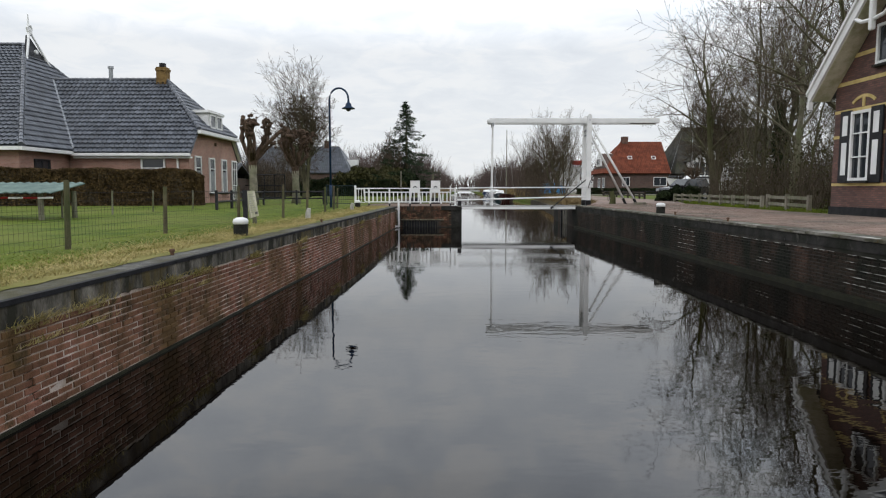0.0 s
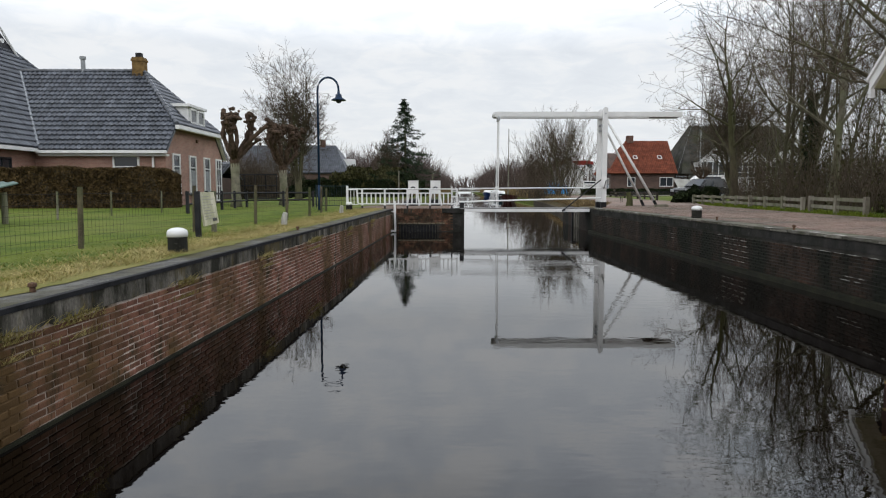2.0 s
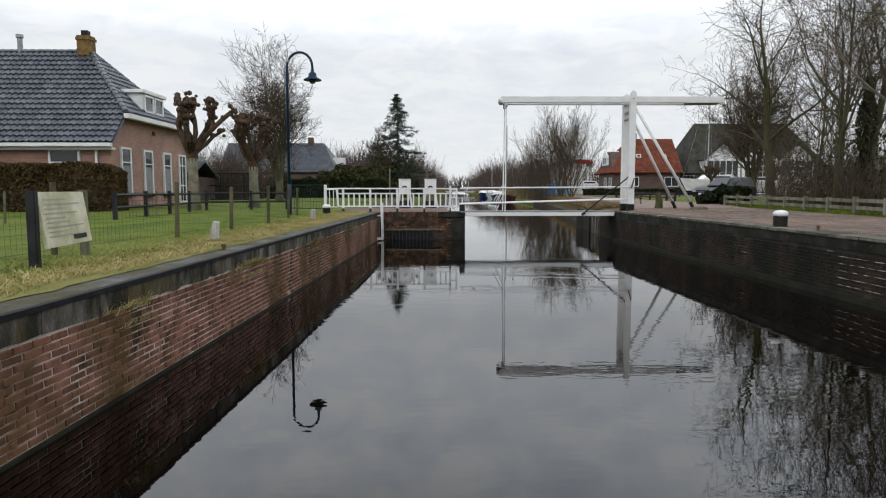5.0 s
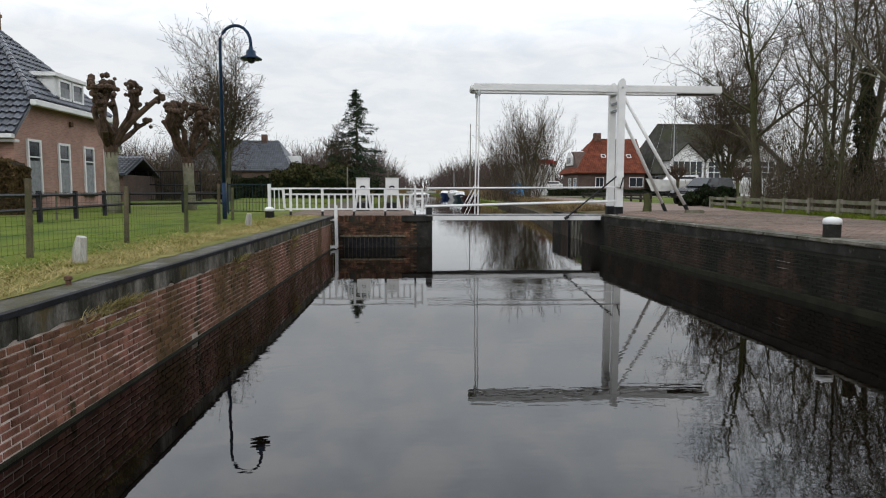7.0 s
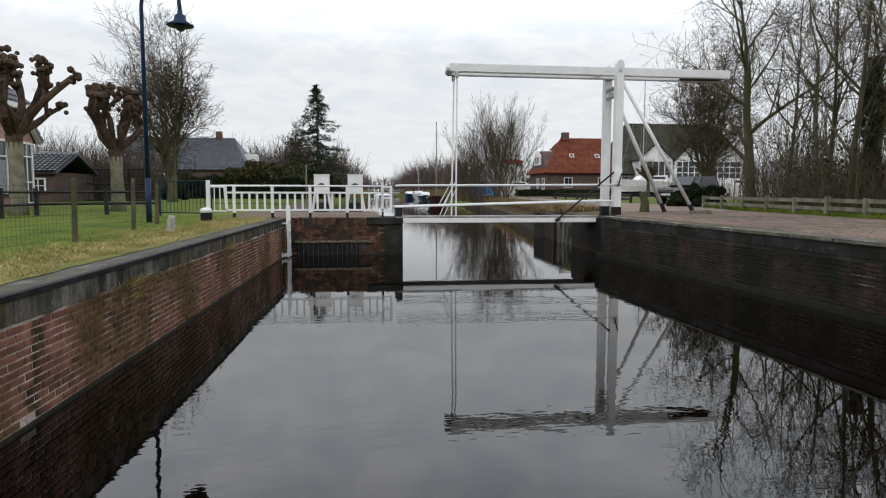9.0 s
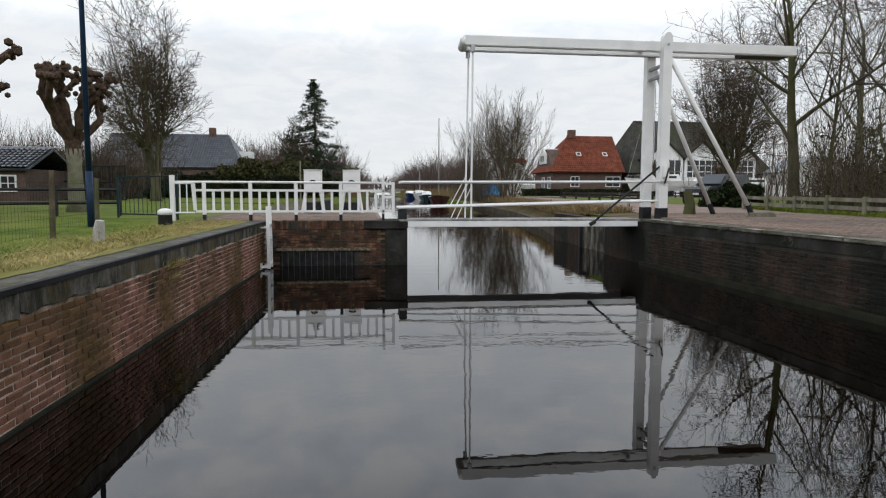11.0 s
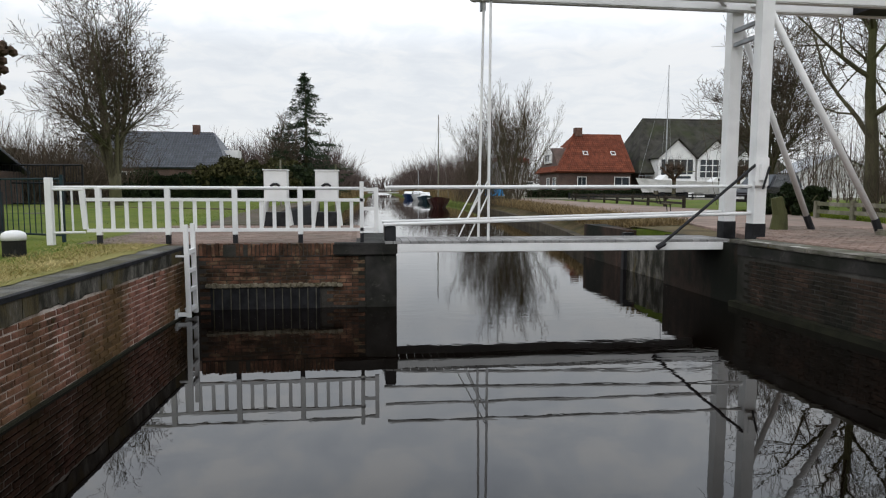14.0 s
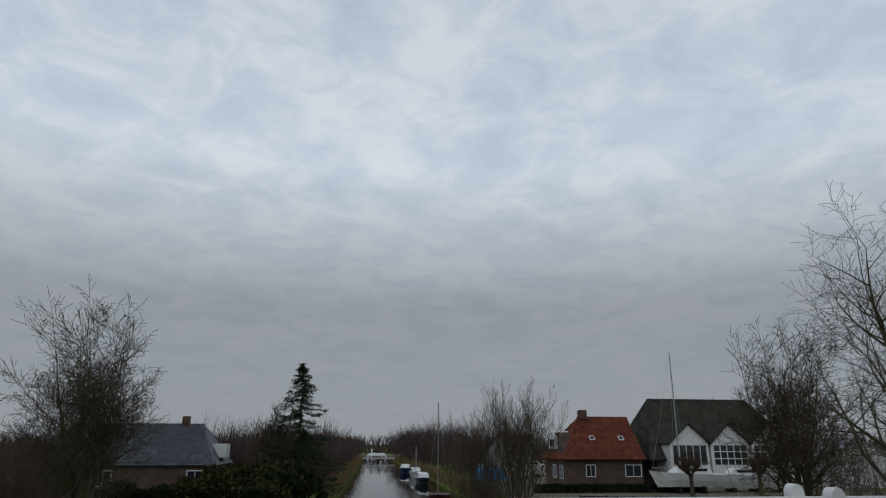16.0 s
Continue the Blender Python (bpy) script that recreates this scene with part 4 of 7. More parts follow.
# pollards in front of the farmhouse
def pollard(seed, h, reach=1.0):
    """The head of a pollard: gnarled limbs that fork and end in knobs."""
    rng = random.Random(seed)
    out = bm_new()
    tube(out, [(0, 0, h - 0.5), (0, 0, h - 0.1), (0, 0, h + 0.08)], [0.2, 0.24, 0.16], 9)

    def limb(p, d, L, r, level):
        pts, rad = [p], [r]
        for s in range(4):
            d = (d + Vector((rng.gauss(0, 0.36), rng.gauss(0, 0.36), 0.2 if level == 0 else 0.3))).normalized()
            pts.append(pts[-1] + d * L / 4)
            rad.append(r * (1 - 0.1 * s) * rng.uniform(0.85, 1.2))
        tube(out, pts, rad, 7)
        if level == 0:
            for k in range(1):
                limb(pts[2 + k], (d + Vector((rng.gauss(0, 0.7), rng.gauss(0, 0.7), 0.2))).normalized(), L * 0.55, r * 0.75, 1)
        for e in range(11):
            q = pts[-1] if e < 8 else pts[rng.randrange(3, 5)]
            c = q + Vector((rng.gauss(0, 0.075), rng.gauss(0, 0.075), rng.gauss(0, 0.1)))
            bmesh.ops.create_icosphere(out, subdivisions=1, radius=rng.uniform(0.07, 0.13), matrix=Matrix.Translation(c))
        for e in range(5):
            w = Vector((rng.gauss(0, 0.12), rng.gauss(0, 0.12), rng.uniform(0.1, 0.3)))
            tube(out, [pts[-1], pts[-1] + w], [0.009, 0.004], 3)

    for k in range(9):
        a = k * 2.4 + rng.random() * 0.5
        up = rng.uniform(0.4, 2.6)
        limb(Vector((0.1 * math.cos(a), 0.1 * math.sin(a), h - 0.1)), Vector((math.cos(a), math.sin(a), up)).normalized(), rng.uniform(1.35, 2.0) * reach, 0.105, 0)
    return out


for i, (x, y, h) in enumerate(((-10.35, 35.4, 2.5), (-8.95, 39.4, 2.3))):
    t = thing("pollard_tree", "knobbly pollarded lime tree with cut brown fists", "tree", (x, y, 1.1), "pollards in front of the farmhouse")
    low = bm_new()
    tube(low, [(0, 0, -0.1), (0.03, 0, 0.4), (0, 0.03, h * 0.6), (0, 0, h - 0.3)], [0.32, 0.24, 0.2, 0.22], 10)
    part("trunk", low, BARK_PALE, t, "mossy pale trunk", smooth=True)
    part("crown", pollard(20 + i, h, 1.3 if i == 0 else 1.25), BARK_RED, t, "knobbly brown limbs")


# foliage made of many small leaves
def leaves(n, size, place, seed=0, flat=0.0):
    """n small quads; place(rng) gives each one's centre."""
    rng = random.Random(seed)
    vs, fs = [], []
    for _ in range(n):
        c = Vector(place(rng))
        q = Euler((rng.gauss(0, 1.2) * (1 - flat), rng.gauss(0, 1.2) * (1 - flat), rng.random() * 6.28)).to_matrix()
        s = size * rng.uniform(0.6, 1.4)
        b = len(vs)
        vs.extend(tuple(c + q @ Vector(p)) for p in ((-s, -s * 0.5, 0), (s * 0.2, -s * 0.6, s * 0.2), (s, s * 0.3, 0), (-s * 0.2, s * 0.6, 0.1 * s)))
        fs.append((b, b + 1, b + 2, b + 3))
    return vs, fs


def spruce(at, h, r, seed):
    rng = random.Random(seed)
    t = thing("spruce_tree", "tall thin dark spruce with drooping ragged boughs", "tree", at)
    bm = bm_new()
    tube(bm, [(0, 0, -0.1), (0.05, 0, h * 0.5), (0, 0, h)], [0.25, 0.14, 0.02], 8)
    part("trunk", bm, BARK, t)
    vs, fs = [], []
    z = 0.8
    while z < h - 0.1:
        f = z / h
        for k in range(rng.choice((3, 4, 4))):
            a = rng.random() * 6.283
            L = r * (1 - f) ** 0.8 * rng.uniform(0.35, 1.15) + 0.22
            for s in range(int(14 + L * 16)):
                u = rng.random() ** 0.8
                droop = -0.32 * L * u + 0.22 * L * u * u
                wid = 0.10 + 0.17 * u * (1 - u) * L
                c = Vector((math.cos(a) * L * u + rng.gauss(0, wid), math.sin(a) * L * u + rng.gauss(0, wid), z + droop - abs(rng.gauss(0, 0.14)) * (0.4 + u)))
                q = Euler((rng.gauss(0, 0.5), rng.gauss(0, 0.5), a + rng.gauss(0, 0.5))).to_matrix()
                e = rng.uniform(0.12, 0.30)
                b = len(vs)
                vs.extend(tuple(c + q @ Vector(p)) for p in ((-e, 0, 0), (0, -e * 0.22, -0.03), (e, 0, -0.08), (0, e * 0.22, 0)))
                fs.append((b, b + 1, b + 2, b + 3))
        z += rng.uniform(0.16, 0.34)
    o = new("crown", raw("crown", vs, fs, SPRUCE))
    o.parent = t
    return t


spruce((-5.4, 96.0, 1.0), 13.9, 6.0, 4)

# ---- houses ----
def brickwork(name, a, b, joint, size=0.22, course=0.066, rough=0.85):
    """Brick bond for walls that are never near: courses run level, joints are sunk."""
    m = bpy.data.materials.new(name)
    m.use_nodes = True
    n, l = m.node_tree.nodes, m.node_tree.links
    p = n["Principled BSDF"]
    geo, s, c = n.new("ShaderNodeNewGeometry"), n.new("ShaderNodeSeparateXYZ"), n.new("ShaderNodeCombineXYZ")
    l.new(geo.outputs["Position"], s.inputs[0])
    ad = n.new("ShaderNodeMath")
    l.new(s.outputs[0], ad.inputs[0])
    l.new(s.outputs[1], ad.inputs[1])
    l.new(ad.outputs[0], c.inputs[0])
    l.new(s.outputs[2], c.inputs[1])
    br, no = n.new("ShaderNodeTexBrick"), n.new("ShaderNodeTexNoise")
    br.inputs["Scale"].default_value = 1.0
    br.inputs["Brick Width"].default_value, br.inputs["Row Height"].default_value, br.inputs["Mortar Size"].default_value = size, course, 0.008
    br.inputs["Color1"].default_value, br.inputs["Color2"].default_value, br.inputs["Mortar"].default_value = (*a, 1), (*b, 1), (*joint, 1)
    l.new(c.outputs[0], br.inputs["Vector"])
    no.inputs["Scale"].default_value, no.inputs["Detail"].default_value = 0.9, 6
    l.new(geo.outputs["Position"], no.inputs["Vector"])
    mr, hs = n.new("ShaderNodeMapRange"), n.new("ShaderNodeHueSaturation")
    mr.inputs[1].default_value, mr.inputs[2].default_value, mr.inputs[3].default_value, mr.inputs[4].default_value = 0.3, 0.7, 0.75, 1.2
    l.new(no.outputs[0], mr.inputs[0])
    l.new(mr.outputs[0], hs.inputs["Value"])
    l.new(br.outputs["Color"], hs.inputs["Color"])
    l.new(hs.outputs[0], p.inputs["Base Color"])
    bp = n.new("ShaderNodeBump")
    bp.inputs["Strength"].default_value, bp.inputs["Distance"].default_value, bp.invert = 0.6, 0.01, True
    l.new(br.outputs["Fac"], bp.inputs["Height"])
    l.new(bp.outputs[0], p.inputs["Normal"])
    p.inputs["Roughness"].default_value = rough
    return m


PINK_WALL = brickwork("salmon_brickwork", (0.26, 0.135, 0.10), (0.34, 0.185, 0.14), (0.30, 0.22, 0.18))
DARK_WALL = brickwork("dark_brown_brickwork", (0.06, 0.034, 0.026), (0.10, 0.055, 0.04), (0.09, 0.07, 0.06))


def roof_slab(bm, pts, t=0.12):
    a, b, c = Vector(pts[0]), Vector(pts[1]), Vector(pts[2])
    n = (b - a).cross(c - a).normalized()
    if n.z < 0:
        n = -n
    prism(bm, [tuple(Vector(p)) for p in pts], tuple(n * -t))


def inside(poly, u, v):
    hit = False
    for (a, b), (c, d) in zip(poly, poly[1:] + poly[:1]):
        if (b > v) != (d > v) and u < (c - a) * (v - b) / (d - b) + a:
            hit = not hit
    return hit


def tiles(pts, w=0.27, h=0.36, lift=0.012):
    """Curved pantiles over the roof plane pts, whose first two points lie along the eave. Verts and faces."""
    o = Vector(pts[0])
    u = (Vector(pts[1]) - o).normalized()
    n = u.cross(Vector(pts[2]) - o).normalized()
    if n.z < 0:
        n = -n
    v = n.cross(u)
    if v.z < 0:
        v = -v
    flat = [((Vector(p) - o).dot(u), (Vector(p) - o).dot(v)) for p in pts]
    u0, u1, v1 = min(f[0] for f in flat), max(f[0] for f in flat), max(f[1] for f in flat)
    wave = ((0.0, 0.006), (0.3, 0.0), (0.55, 0.045), (0.8, 0.07), (1.0, 0.02))
    vs, fs = [], []
    for j in range(int(v1 / h) + 1):
        for i in range(int((u1 - u0) / w) + 1):
            cu, cv = u0 + (i + 0.5) * w, (j + 0.5) * h
            if not inside(flat, cu, cv):
                continue
            b = len(vs)
            for dv, up in ((0.0, 0.085), (1.08, 0.012)):
                for du, z in wave:
                    vs.append(tuple(o + u * (u0 + (i + du) * w) + v * ((j + dv) * h) + n * (z + up + lift)))
            for k in range(4):
                fs.append((b + k, b + k + 1, b + 6 + k, b + 5 + k))
            fs.append((b, b + 5, b + 9, b + 4))
    return vs, fs


def tiled_roof(parent, at, planes, material, w=0.27, h=0.36, ridges=(), slab=None):
    bm = bm_new()
    for pts in planes:
        roof_slab(bm, pts)
    bmesh.ops.translate(bm, vec=(-at[0], -at[1], -at[2]), verts=bm.verts)
    roof = part("roof", bm, slab or material, parent)
    vs, fs = [], []
    for pts in planes:
        a, b = tiles(pts, w, h)
        k = len(vs)
        vs.extend((p[0] - at[0], p[1] - at[1], p[2] - at[2]) for p in a)
        fs.extend(tuple(i + k for i in f) for f in b)
    o = new("roof_tiles", raw("roof_tiles", vs, fs, material))
    o.parent = roof
    tagged(o, kind="stuff")
    for a, b in ridges:
        bm = bm_new()
        a, b = Vector(a) - Vector(at), Vector(b) - Vector(at)
        n = max(2, int((b - a).length / 0.34))
        for k in range(n):
            tube(bm, [a.lerp(b, k / n), a.lerp(b, (k + 1.06) / n)], [0.125, 0.10], 8)
        r = part("ridge_tiles", bm, material, roof)
        tagged(r, kind="stuff")
    return roof


def window(parent, m, w, h, cols=1, rows=(1,), sill=True, frame_mat=None, curtain=0.0, inner=0.05, depth=0.08, name="window"):
    """A window on a wall. m: its lower middle; local x along the wall, -y outward. rows: heights of the rows from below, as shares."""
    fm = frame_mat or WHITE
    bm = bm_new()
    t = 0.09
    box(bm, -w / 2, -w / 2 + t, -depth, 0.02, 0, h, m)
    box(bm, w / 2 - t, w / 2, -depth, 0.02, 0, h, m)
    box(bm, -w / 2 + t, w / 2 - t, -depth, 0.02, 0, t, m)
    box(bm, -w / 2 + t, w / 2 - t, -depth, 0.02, h - t, h, m)
    for c in range(1, cols):
        x = -w / 2 + w * c / cols
        box(bm, x - inner / 2, x + inner / 2, -depth * 0.8, 0.02, t, h - t, m)
    z = 0
    for r in rows[:-1]:
        z += r * h / sum(rows)
        box(bm, -w / 2 + t, w / 2 - t, -depth * 0.9, 0.018, z - inner / 2, z + inner / 2, m)
    win = part(name, bm, fm, parent)
    bm = bm_new()
    box(bm, -w / 2 + t, w / 2 - t, -0.03, -0.022, t, h - t, m)
    part("pane", bm, GLASS, win)
    if curtain:
        bm = bm_new()
        box(bm, -w / 2 + t + 0.02, w / 2 - t - 0.02, -0.036, -0.032, t + 0.01, h * curtain, m)
        part("curtain", bm, CURTAIN, win, "pale net curtain behind the glass")
    if sill:
        bm = bm_new()
        box(bm, -w / 2 - 0.06, w / 2 + 0.06, -depth - 0.06, 0.0, -0.07, -0.002, m)
        part("sill", bm, STONE_DARK, win)
    return win


# farmhouse
FA = (-17.4, 40.5, 1.1)
farm = thing("farmhouse", "salmon brick farmhouse with glazed grey pantiles and white trim", "house", FA)


def local(bm, at):
    bmesh.ops.translate(bm, vec=(-at[0], -at[1], -at[2]), verts=bm.verts)
    return bm


bm = bm_new()
prism(bm, [(-14.2, 36.4, 0.9), (-14.2, 44.8, 0.9), (-14.2, 44.8, 4.0), (-14.2, 43.55, 5.3), (-14.2, 37.65, 5.3), (-14.2, 36.4, 4.0)], (-6.65, 0, 0))
part("wall", local(bm, FA), PINK_WALL, farm)
south = [(-13.95, 36.0, 3.98), (-25.0, 36.0, 3.98), (-26.0, 40.5, 8.62), (-17.0, 40.5, 8.62), (-13.95, 37.35, 5.38)]
north = [(-13.95, 45.2, 3.98), (-25.0, 45.2, 3.98), (-26.0, 40.5, 8.62), (-17.0, 40.5, 8.62), (-13.95, 43.85, 5.38)]
front = [(-13.85, 37.3, 5.36), (-13.85, 43.9, 5.36), (-17.0, 40.5, 8.62)]
tiled_roof(farm, FA, (south, north, front), TILE_GREY, ridges=(((-25.5, 40.5, 8.7), (-17.0, 40.5, 8.7)), ((-13.9, 37.25, 5.45), (-17.0, 40.5, 8.7)), ((-13.9, 43.95, 5.45), (-17.0, 40.5, 8.7))))
for x0, x1, y0, y1, z0, z1, nm in ((-20.5, -13.95, 35.86, 36.06, 3.82, 3.98, "gutter"), (-20.5, -13.98, 36.06, 36.4, 3.7, 3.8, "fascia"), (-13.96, -13.7, 37.15, 44.05, 5.14, 5.36, "front_gutter")):
    bm = bm_new()
    box(bm, x0, x1, y0, y1, z0, z1)
    part(nm, local(bm, FA), WHITE, farm, "white painted gutter board", bevel=0.02)
for y0, y1 in ((36.1, 37.4), (45.1, 43.8)):
    bm = bm_new()
    prism(bm, [(-13.98, y0, 3.86), (-13.98, y0, 3.98), (-13.98, y1, 5.34), (-13.98, y1, 5.2)], (-0.2, 0, 0))
    part("verge_board", local(bm, FA), WHITE, farm)
MF = lambda y, z: pose(-14.2 - FA[0], y - FA[1], z - FA[2], 0, 0, 90)
MS = lambda x, z: pose(x - FA[0], 36.4 - FA[1], z - FA[2], 0, 0, 0)
for y in (37.65, 39.9, 42.1):
    window(farm, MF(y, 1.75), 0.95, 2.15, 1, (2.2, 1), curtain=0.62)
window(farm, MF(44.1, 1.3), 0.95, 2.6, 2, (1.4, 1.6, 0.9), sill=False, name="garden_door")
window(farm, MS(-16.2, 2.6), 1.35, 1.15, 1, (1, 1), curtain=0.45)
bm = bm_new()
box(bm, -14.85, -14.75, 36.28, 36.36, 2.2, 3.7)
part("drainpipe", local(bm, FA), WHITE, farm)
bm = bm_new()
box(bm, -14.18, -14.1, 40.5, 40.7, 4.65, 4.85)
part("wall_lamp", local(bm, FA), RUST, farm)
# dormer
bm = bm_new()
prism(bm, [(-14.1, 39.3, 5.55), (-14.1, 39.3, 6.55), (-15.6, 39.3, 6.6), (-15.6, 39.3, 6.9), (-15.6, 39.3, 6.9)][:4], (0, 2.4, 0))
dorm = part("dormer", local(bm, FA), WHITE, farm, "white flat-roofed dormer")
bm = bm_new()
box(bm, -15.9, -13.95, 39.15, 41.85, 6.55, 6.72)
part("dormer_roof", local(bm, FA), WHITE, dorm, bevel=0.02)
for y in (39.95, 41.05):
    window(dorm, pose(-14.08 - FA[0], y - FA[1], 5.68 - FA[2], 0, 0, 90), 0.98, 0.82, sill=False, curtain=0.6)
bm = bm_new()
box(bm, -17.5, -16.9, 40.2, 40.8, 8.3, 9.42)
box(bm, -17.54, -16.86, 40.16, 40.84, 9.2, 9.33)
ch = part("chimney", local(bm, FA), CHIMNEY, farm, "lichen-yellow brick chimney")
bm = bm_new()
box(bm, -17.35, -17.05, 40.35, 40.65, 9.45, 9.68)
part("chimney_cap", local(bm, FA), BLACK, ch)
bm = bm_new()
tube(bm, [(-20.4, 40.5, 8.6), (-20.4, 40.5, 9.35)], 0.12, 10)
tube(bm, [(-20.4, 40.5, 9.35), (-20.4, 40.5, 9.5)], 0.17, 10)
part("flue", local(bm, FA), ZINC, farm, "zinc flue pipe")

# lead valley where its roof meets the barn's hip
bm = bm_new()
tube(bm, [(-20.5 - 5.1 * (z - 4.1) / 6.6, 36.0 + (z - 3.98) * 4.5 / 4.64, z + 0.13) for z in (4.1, 5.6, 7.1, 8.5)], 0.085, 6)
part("valley_gutter", local(bm, FA), ZINC, farm, "pale lead valley gutter")

# its barn
BA = (-30, 40.4, 1.1)
barn = thing("farm_barn", "large hipped barn of the farmhouse under grey pantiles", "barn", BA)
bm = bm_new()
box(bm, -52, -20.9, 32.1, 48.7, 0.9, 4.15)
part("wall", local(bm, BA), PINK_WALL, barn)
bsouth = [(-20.5, 31.7, 4.1), (-52, 31.7, 4.1), (-52, 40.4, 10.7), (-25.6, 40.4, 10.7)]
bnorth = [(-20.5, 49.1, 4.1), (-52, 49.1, 4.1), (-52, 40.4, 10.7), (-25.6, 40.4, 10.7)]
bhip = [(-20.5, 31.7, 4.1), (-20.5, 49.1, 4.1), (-25.6, 40.4, 10.7)]
tiled_roof(barn, BA, (bsouth, bhip), TILE_GREY, ridges=(((-20.5, 31.7, 4.18), (-25.6, 40.4, 10.8)), ((-20.5, 49.1, 4.18), (-25.6, 40.4, 10.8)), ((-52, 40.4, 10.78), (-25.6, 40.4, 10.8))))
bm = bm_new()
roof_slab(bm, bnorth)
part("rear_roof", local(bm, BA), TILE_GREY, barn)
bm = bm_new()
box(bm, -20.62, -20.4, 31.6, 36.4, 3.9, 4.08)
part("gutter", local(bm, BA), WHITE, barn, "white gutter")
bm = bm_new()
box(bm, -52, -20.62, 31.55, 31.75, 3.9, 4.08)
part("gutter", local(bm, BA), WHITE, barn, "white gutter")
window(barn, pose(-20.9 - BA[0], 33.9 - BA[1], 2.75 - BA[2], 0, 0, 90), 1.3, 0.8, 2, sill=False, frame_mat=BLACK)
BO = (BA[0] - 0.6, BA[1], BA[2])
bm = bm_new()
prism(bm, [(-25.4, 39.3, 9.75), (-25.4, 41.5, 9.75), (-25.9, 40.4, 11.35)], (-0.15, 0, 0))
orn = part("owl_board", local(bm, BO), BLACK, barn, "black owl board with white scrolled edging")
for s in (-1, 1):
    bm = bm_new()
    tube(bm, [(-25.35, 40.4 + s * 1.15, 9.65), (-25.6, 40.4 + s * 0.5, 10.75), (-25.8, 40.4 + s * 0.12, 11.45), (-25.8, 40.4 + s * 0.22, 11.75), (-25.8, 40.4 + s * 0.08, 11.95)], 0.07, 6)
    part("edging", local(bm, BO), WHITE, orn)
bm = bm_new()
tube(bm, [(-25.85, 40.4, 11.3), (-25.85, 40.4, 12.6)], [0.09, 0.03], 6)
part("finial", local(bm, BO), WHITE, orn)
bm = bm_new()
tube(bm, [(-25.42, 40.25, 10.3), (-25.3, 40.25, 10.3)], 0.13, 12)
part("boss", local(bm, BO), WHITE, orn)

# house on the quay
QC, QX = 19.45, 13.2          # axis of the gable and its wall
QA = (16.6, QC, 1.15)
quay_house = thing("quay_house", "dark brick quay house with yellow bands and black shutters", "house", QA)
bm = bm_new()
prism(bm, [(QX, QC + 2.6, 1.0), (QX, QC - 2.6, 1.0), (QX, QC - 2.6, 5.3), (QX, QC, 7.85), (QX, QC + 2.6, 5.3)], (8, 0, 0))
part("wall", local(bm, QA), brickwork("quay_house_brick", (0.085, 0.04, 0.032), (0.15, 0.07, 0.052), (0.06, 0.045, 0.04)), quay_house)
bm = bm_new()
box(bm, QX - 0.04, QX, QC - 2.65, QC + 2.64, 1.0, 1.42)
part("plinth", local(bm, QA), BLACK, quay_house, "black tarred plinth")
for z, h in ((2.1, 0.09), (3.66, 0.1), (4.48, 0.1), (5.36, 0.12), (6.18, 0.12)):
    half = 2.6 if z < 5.3 else 2.6 * (7.85 - z) / 2.55
    bm = bm_new()
    box(bm, QX - 0.015, QX, QC - half, QC + half, z, z + h)
    part("band", local(bm, QA), YELLOW_BAND, quay_house, "yellow plaster band")
tiled_roof(quay_house, QA, ([(QX - 0.62, QC + 3.0, 5.15), (21.4, QC + 3.0, 5.15), (21.4, QC, 8.12), (QX - 0.62, QC, 8.12)], [(QX - 0.62, QC - 3.0, 5.15), (21.4, QC - 3.0, 5.15), (21.4, QC, 8.12), (QX - 0.62, QC, 8.12)]), TILE_GREY)
for s in (1, -1):
    bm = bm_new()
    prism(bm, [(QX - 0.68, QC + s * 3.08, 4.88), (QX - 0.68, QC + s * 3.08, 5.24), (QX - 0.68, QC, 8.32), (QX - 0.68, QC, 7.92)], (0.08, 0, 0))
    part("bargeboard", local(bm, QA), WHITE, quay_house, "white moulded bargeboard")
    bm = bm_new()
    prism(bm, [(QX - 0.74, QC + s * 3.12, 5.16), (QX - 0.74, QC + s * 3.12, 5.28), (QX - 0.74, QC, 8.4), (QX - 0.74, QC, 8.27)], (0.18, 0, 0))
    part("barge_trim", local(bm, QA), WHITE, quay_house)
    bm = bm_new()
    box(bm, QX - 0.7, QX - 0.58, QC + s * 3.02 - 0.07, QC + s * 3.02 + 0.07, 4.7, 4.95)
    part("drop_end", local(bm, QA), WHITE, quay_house)
    bm = bm_new()
    prism(bm, [(QX - 0.6, QC + s * 2.95, 5.02), (QX - 0.6, QC + s * 2.95, 4.96), (QX - 0.6, QC, 7.9), (QX - 0.6, QC, 7.96)], (0.6, 0, 0))
    part("soffit", local(bm, QA), SIGN_CREAM, quay_house, "cream board soffit")
    bm = bm_new()
    tube(bm, [(QX - 0.62, QC + s * 0.95, 7.22), (QX - 0.62, QC + s * 0.5, 7.0), (QX - 0.62, QC, 6.95)], 0.06, 6)
    part("brace_arm", local(bm, QA), WHITE, quay_house)
bm = bm_new()
box(bm, QX - 0.7, QX - 0.56, QC - 0.08, QC + 0.08, 6.65, 8.2)
part("gable_pendant", local(bm, QA), WHITE, quay_house, "white turned gable pendant", bevel=0.02)
MQ = lambda y, z: pose(QX - QA[0], y - QA[1], z - QA[2], 0, 0, -90)
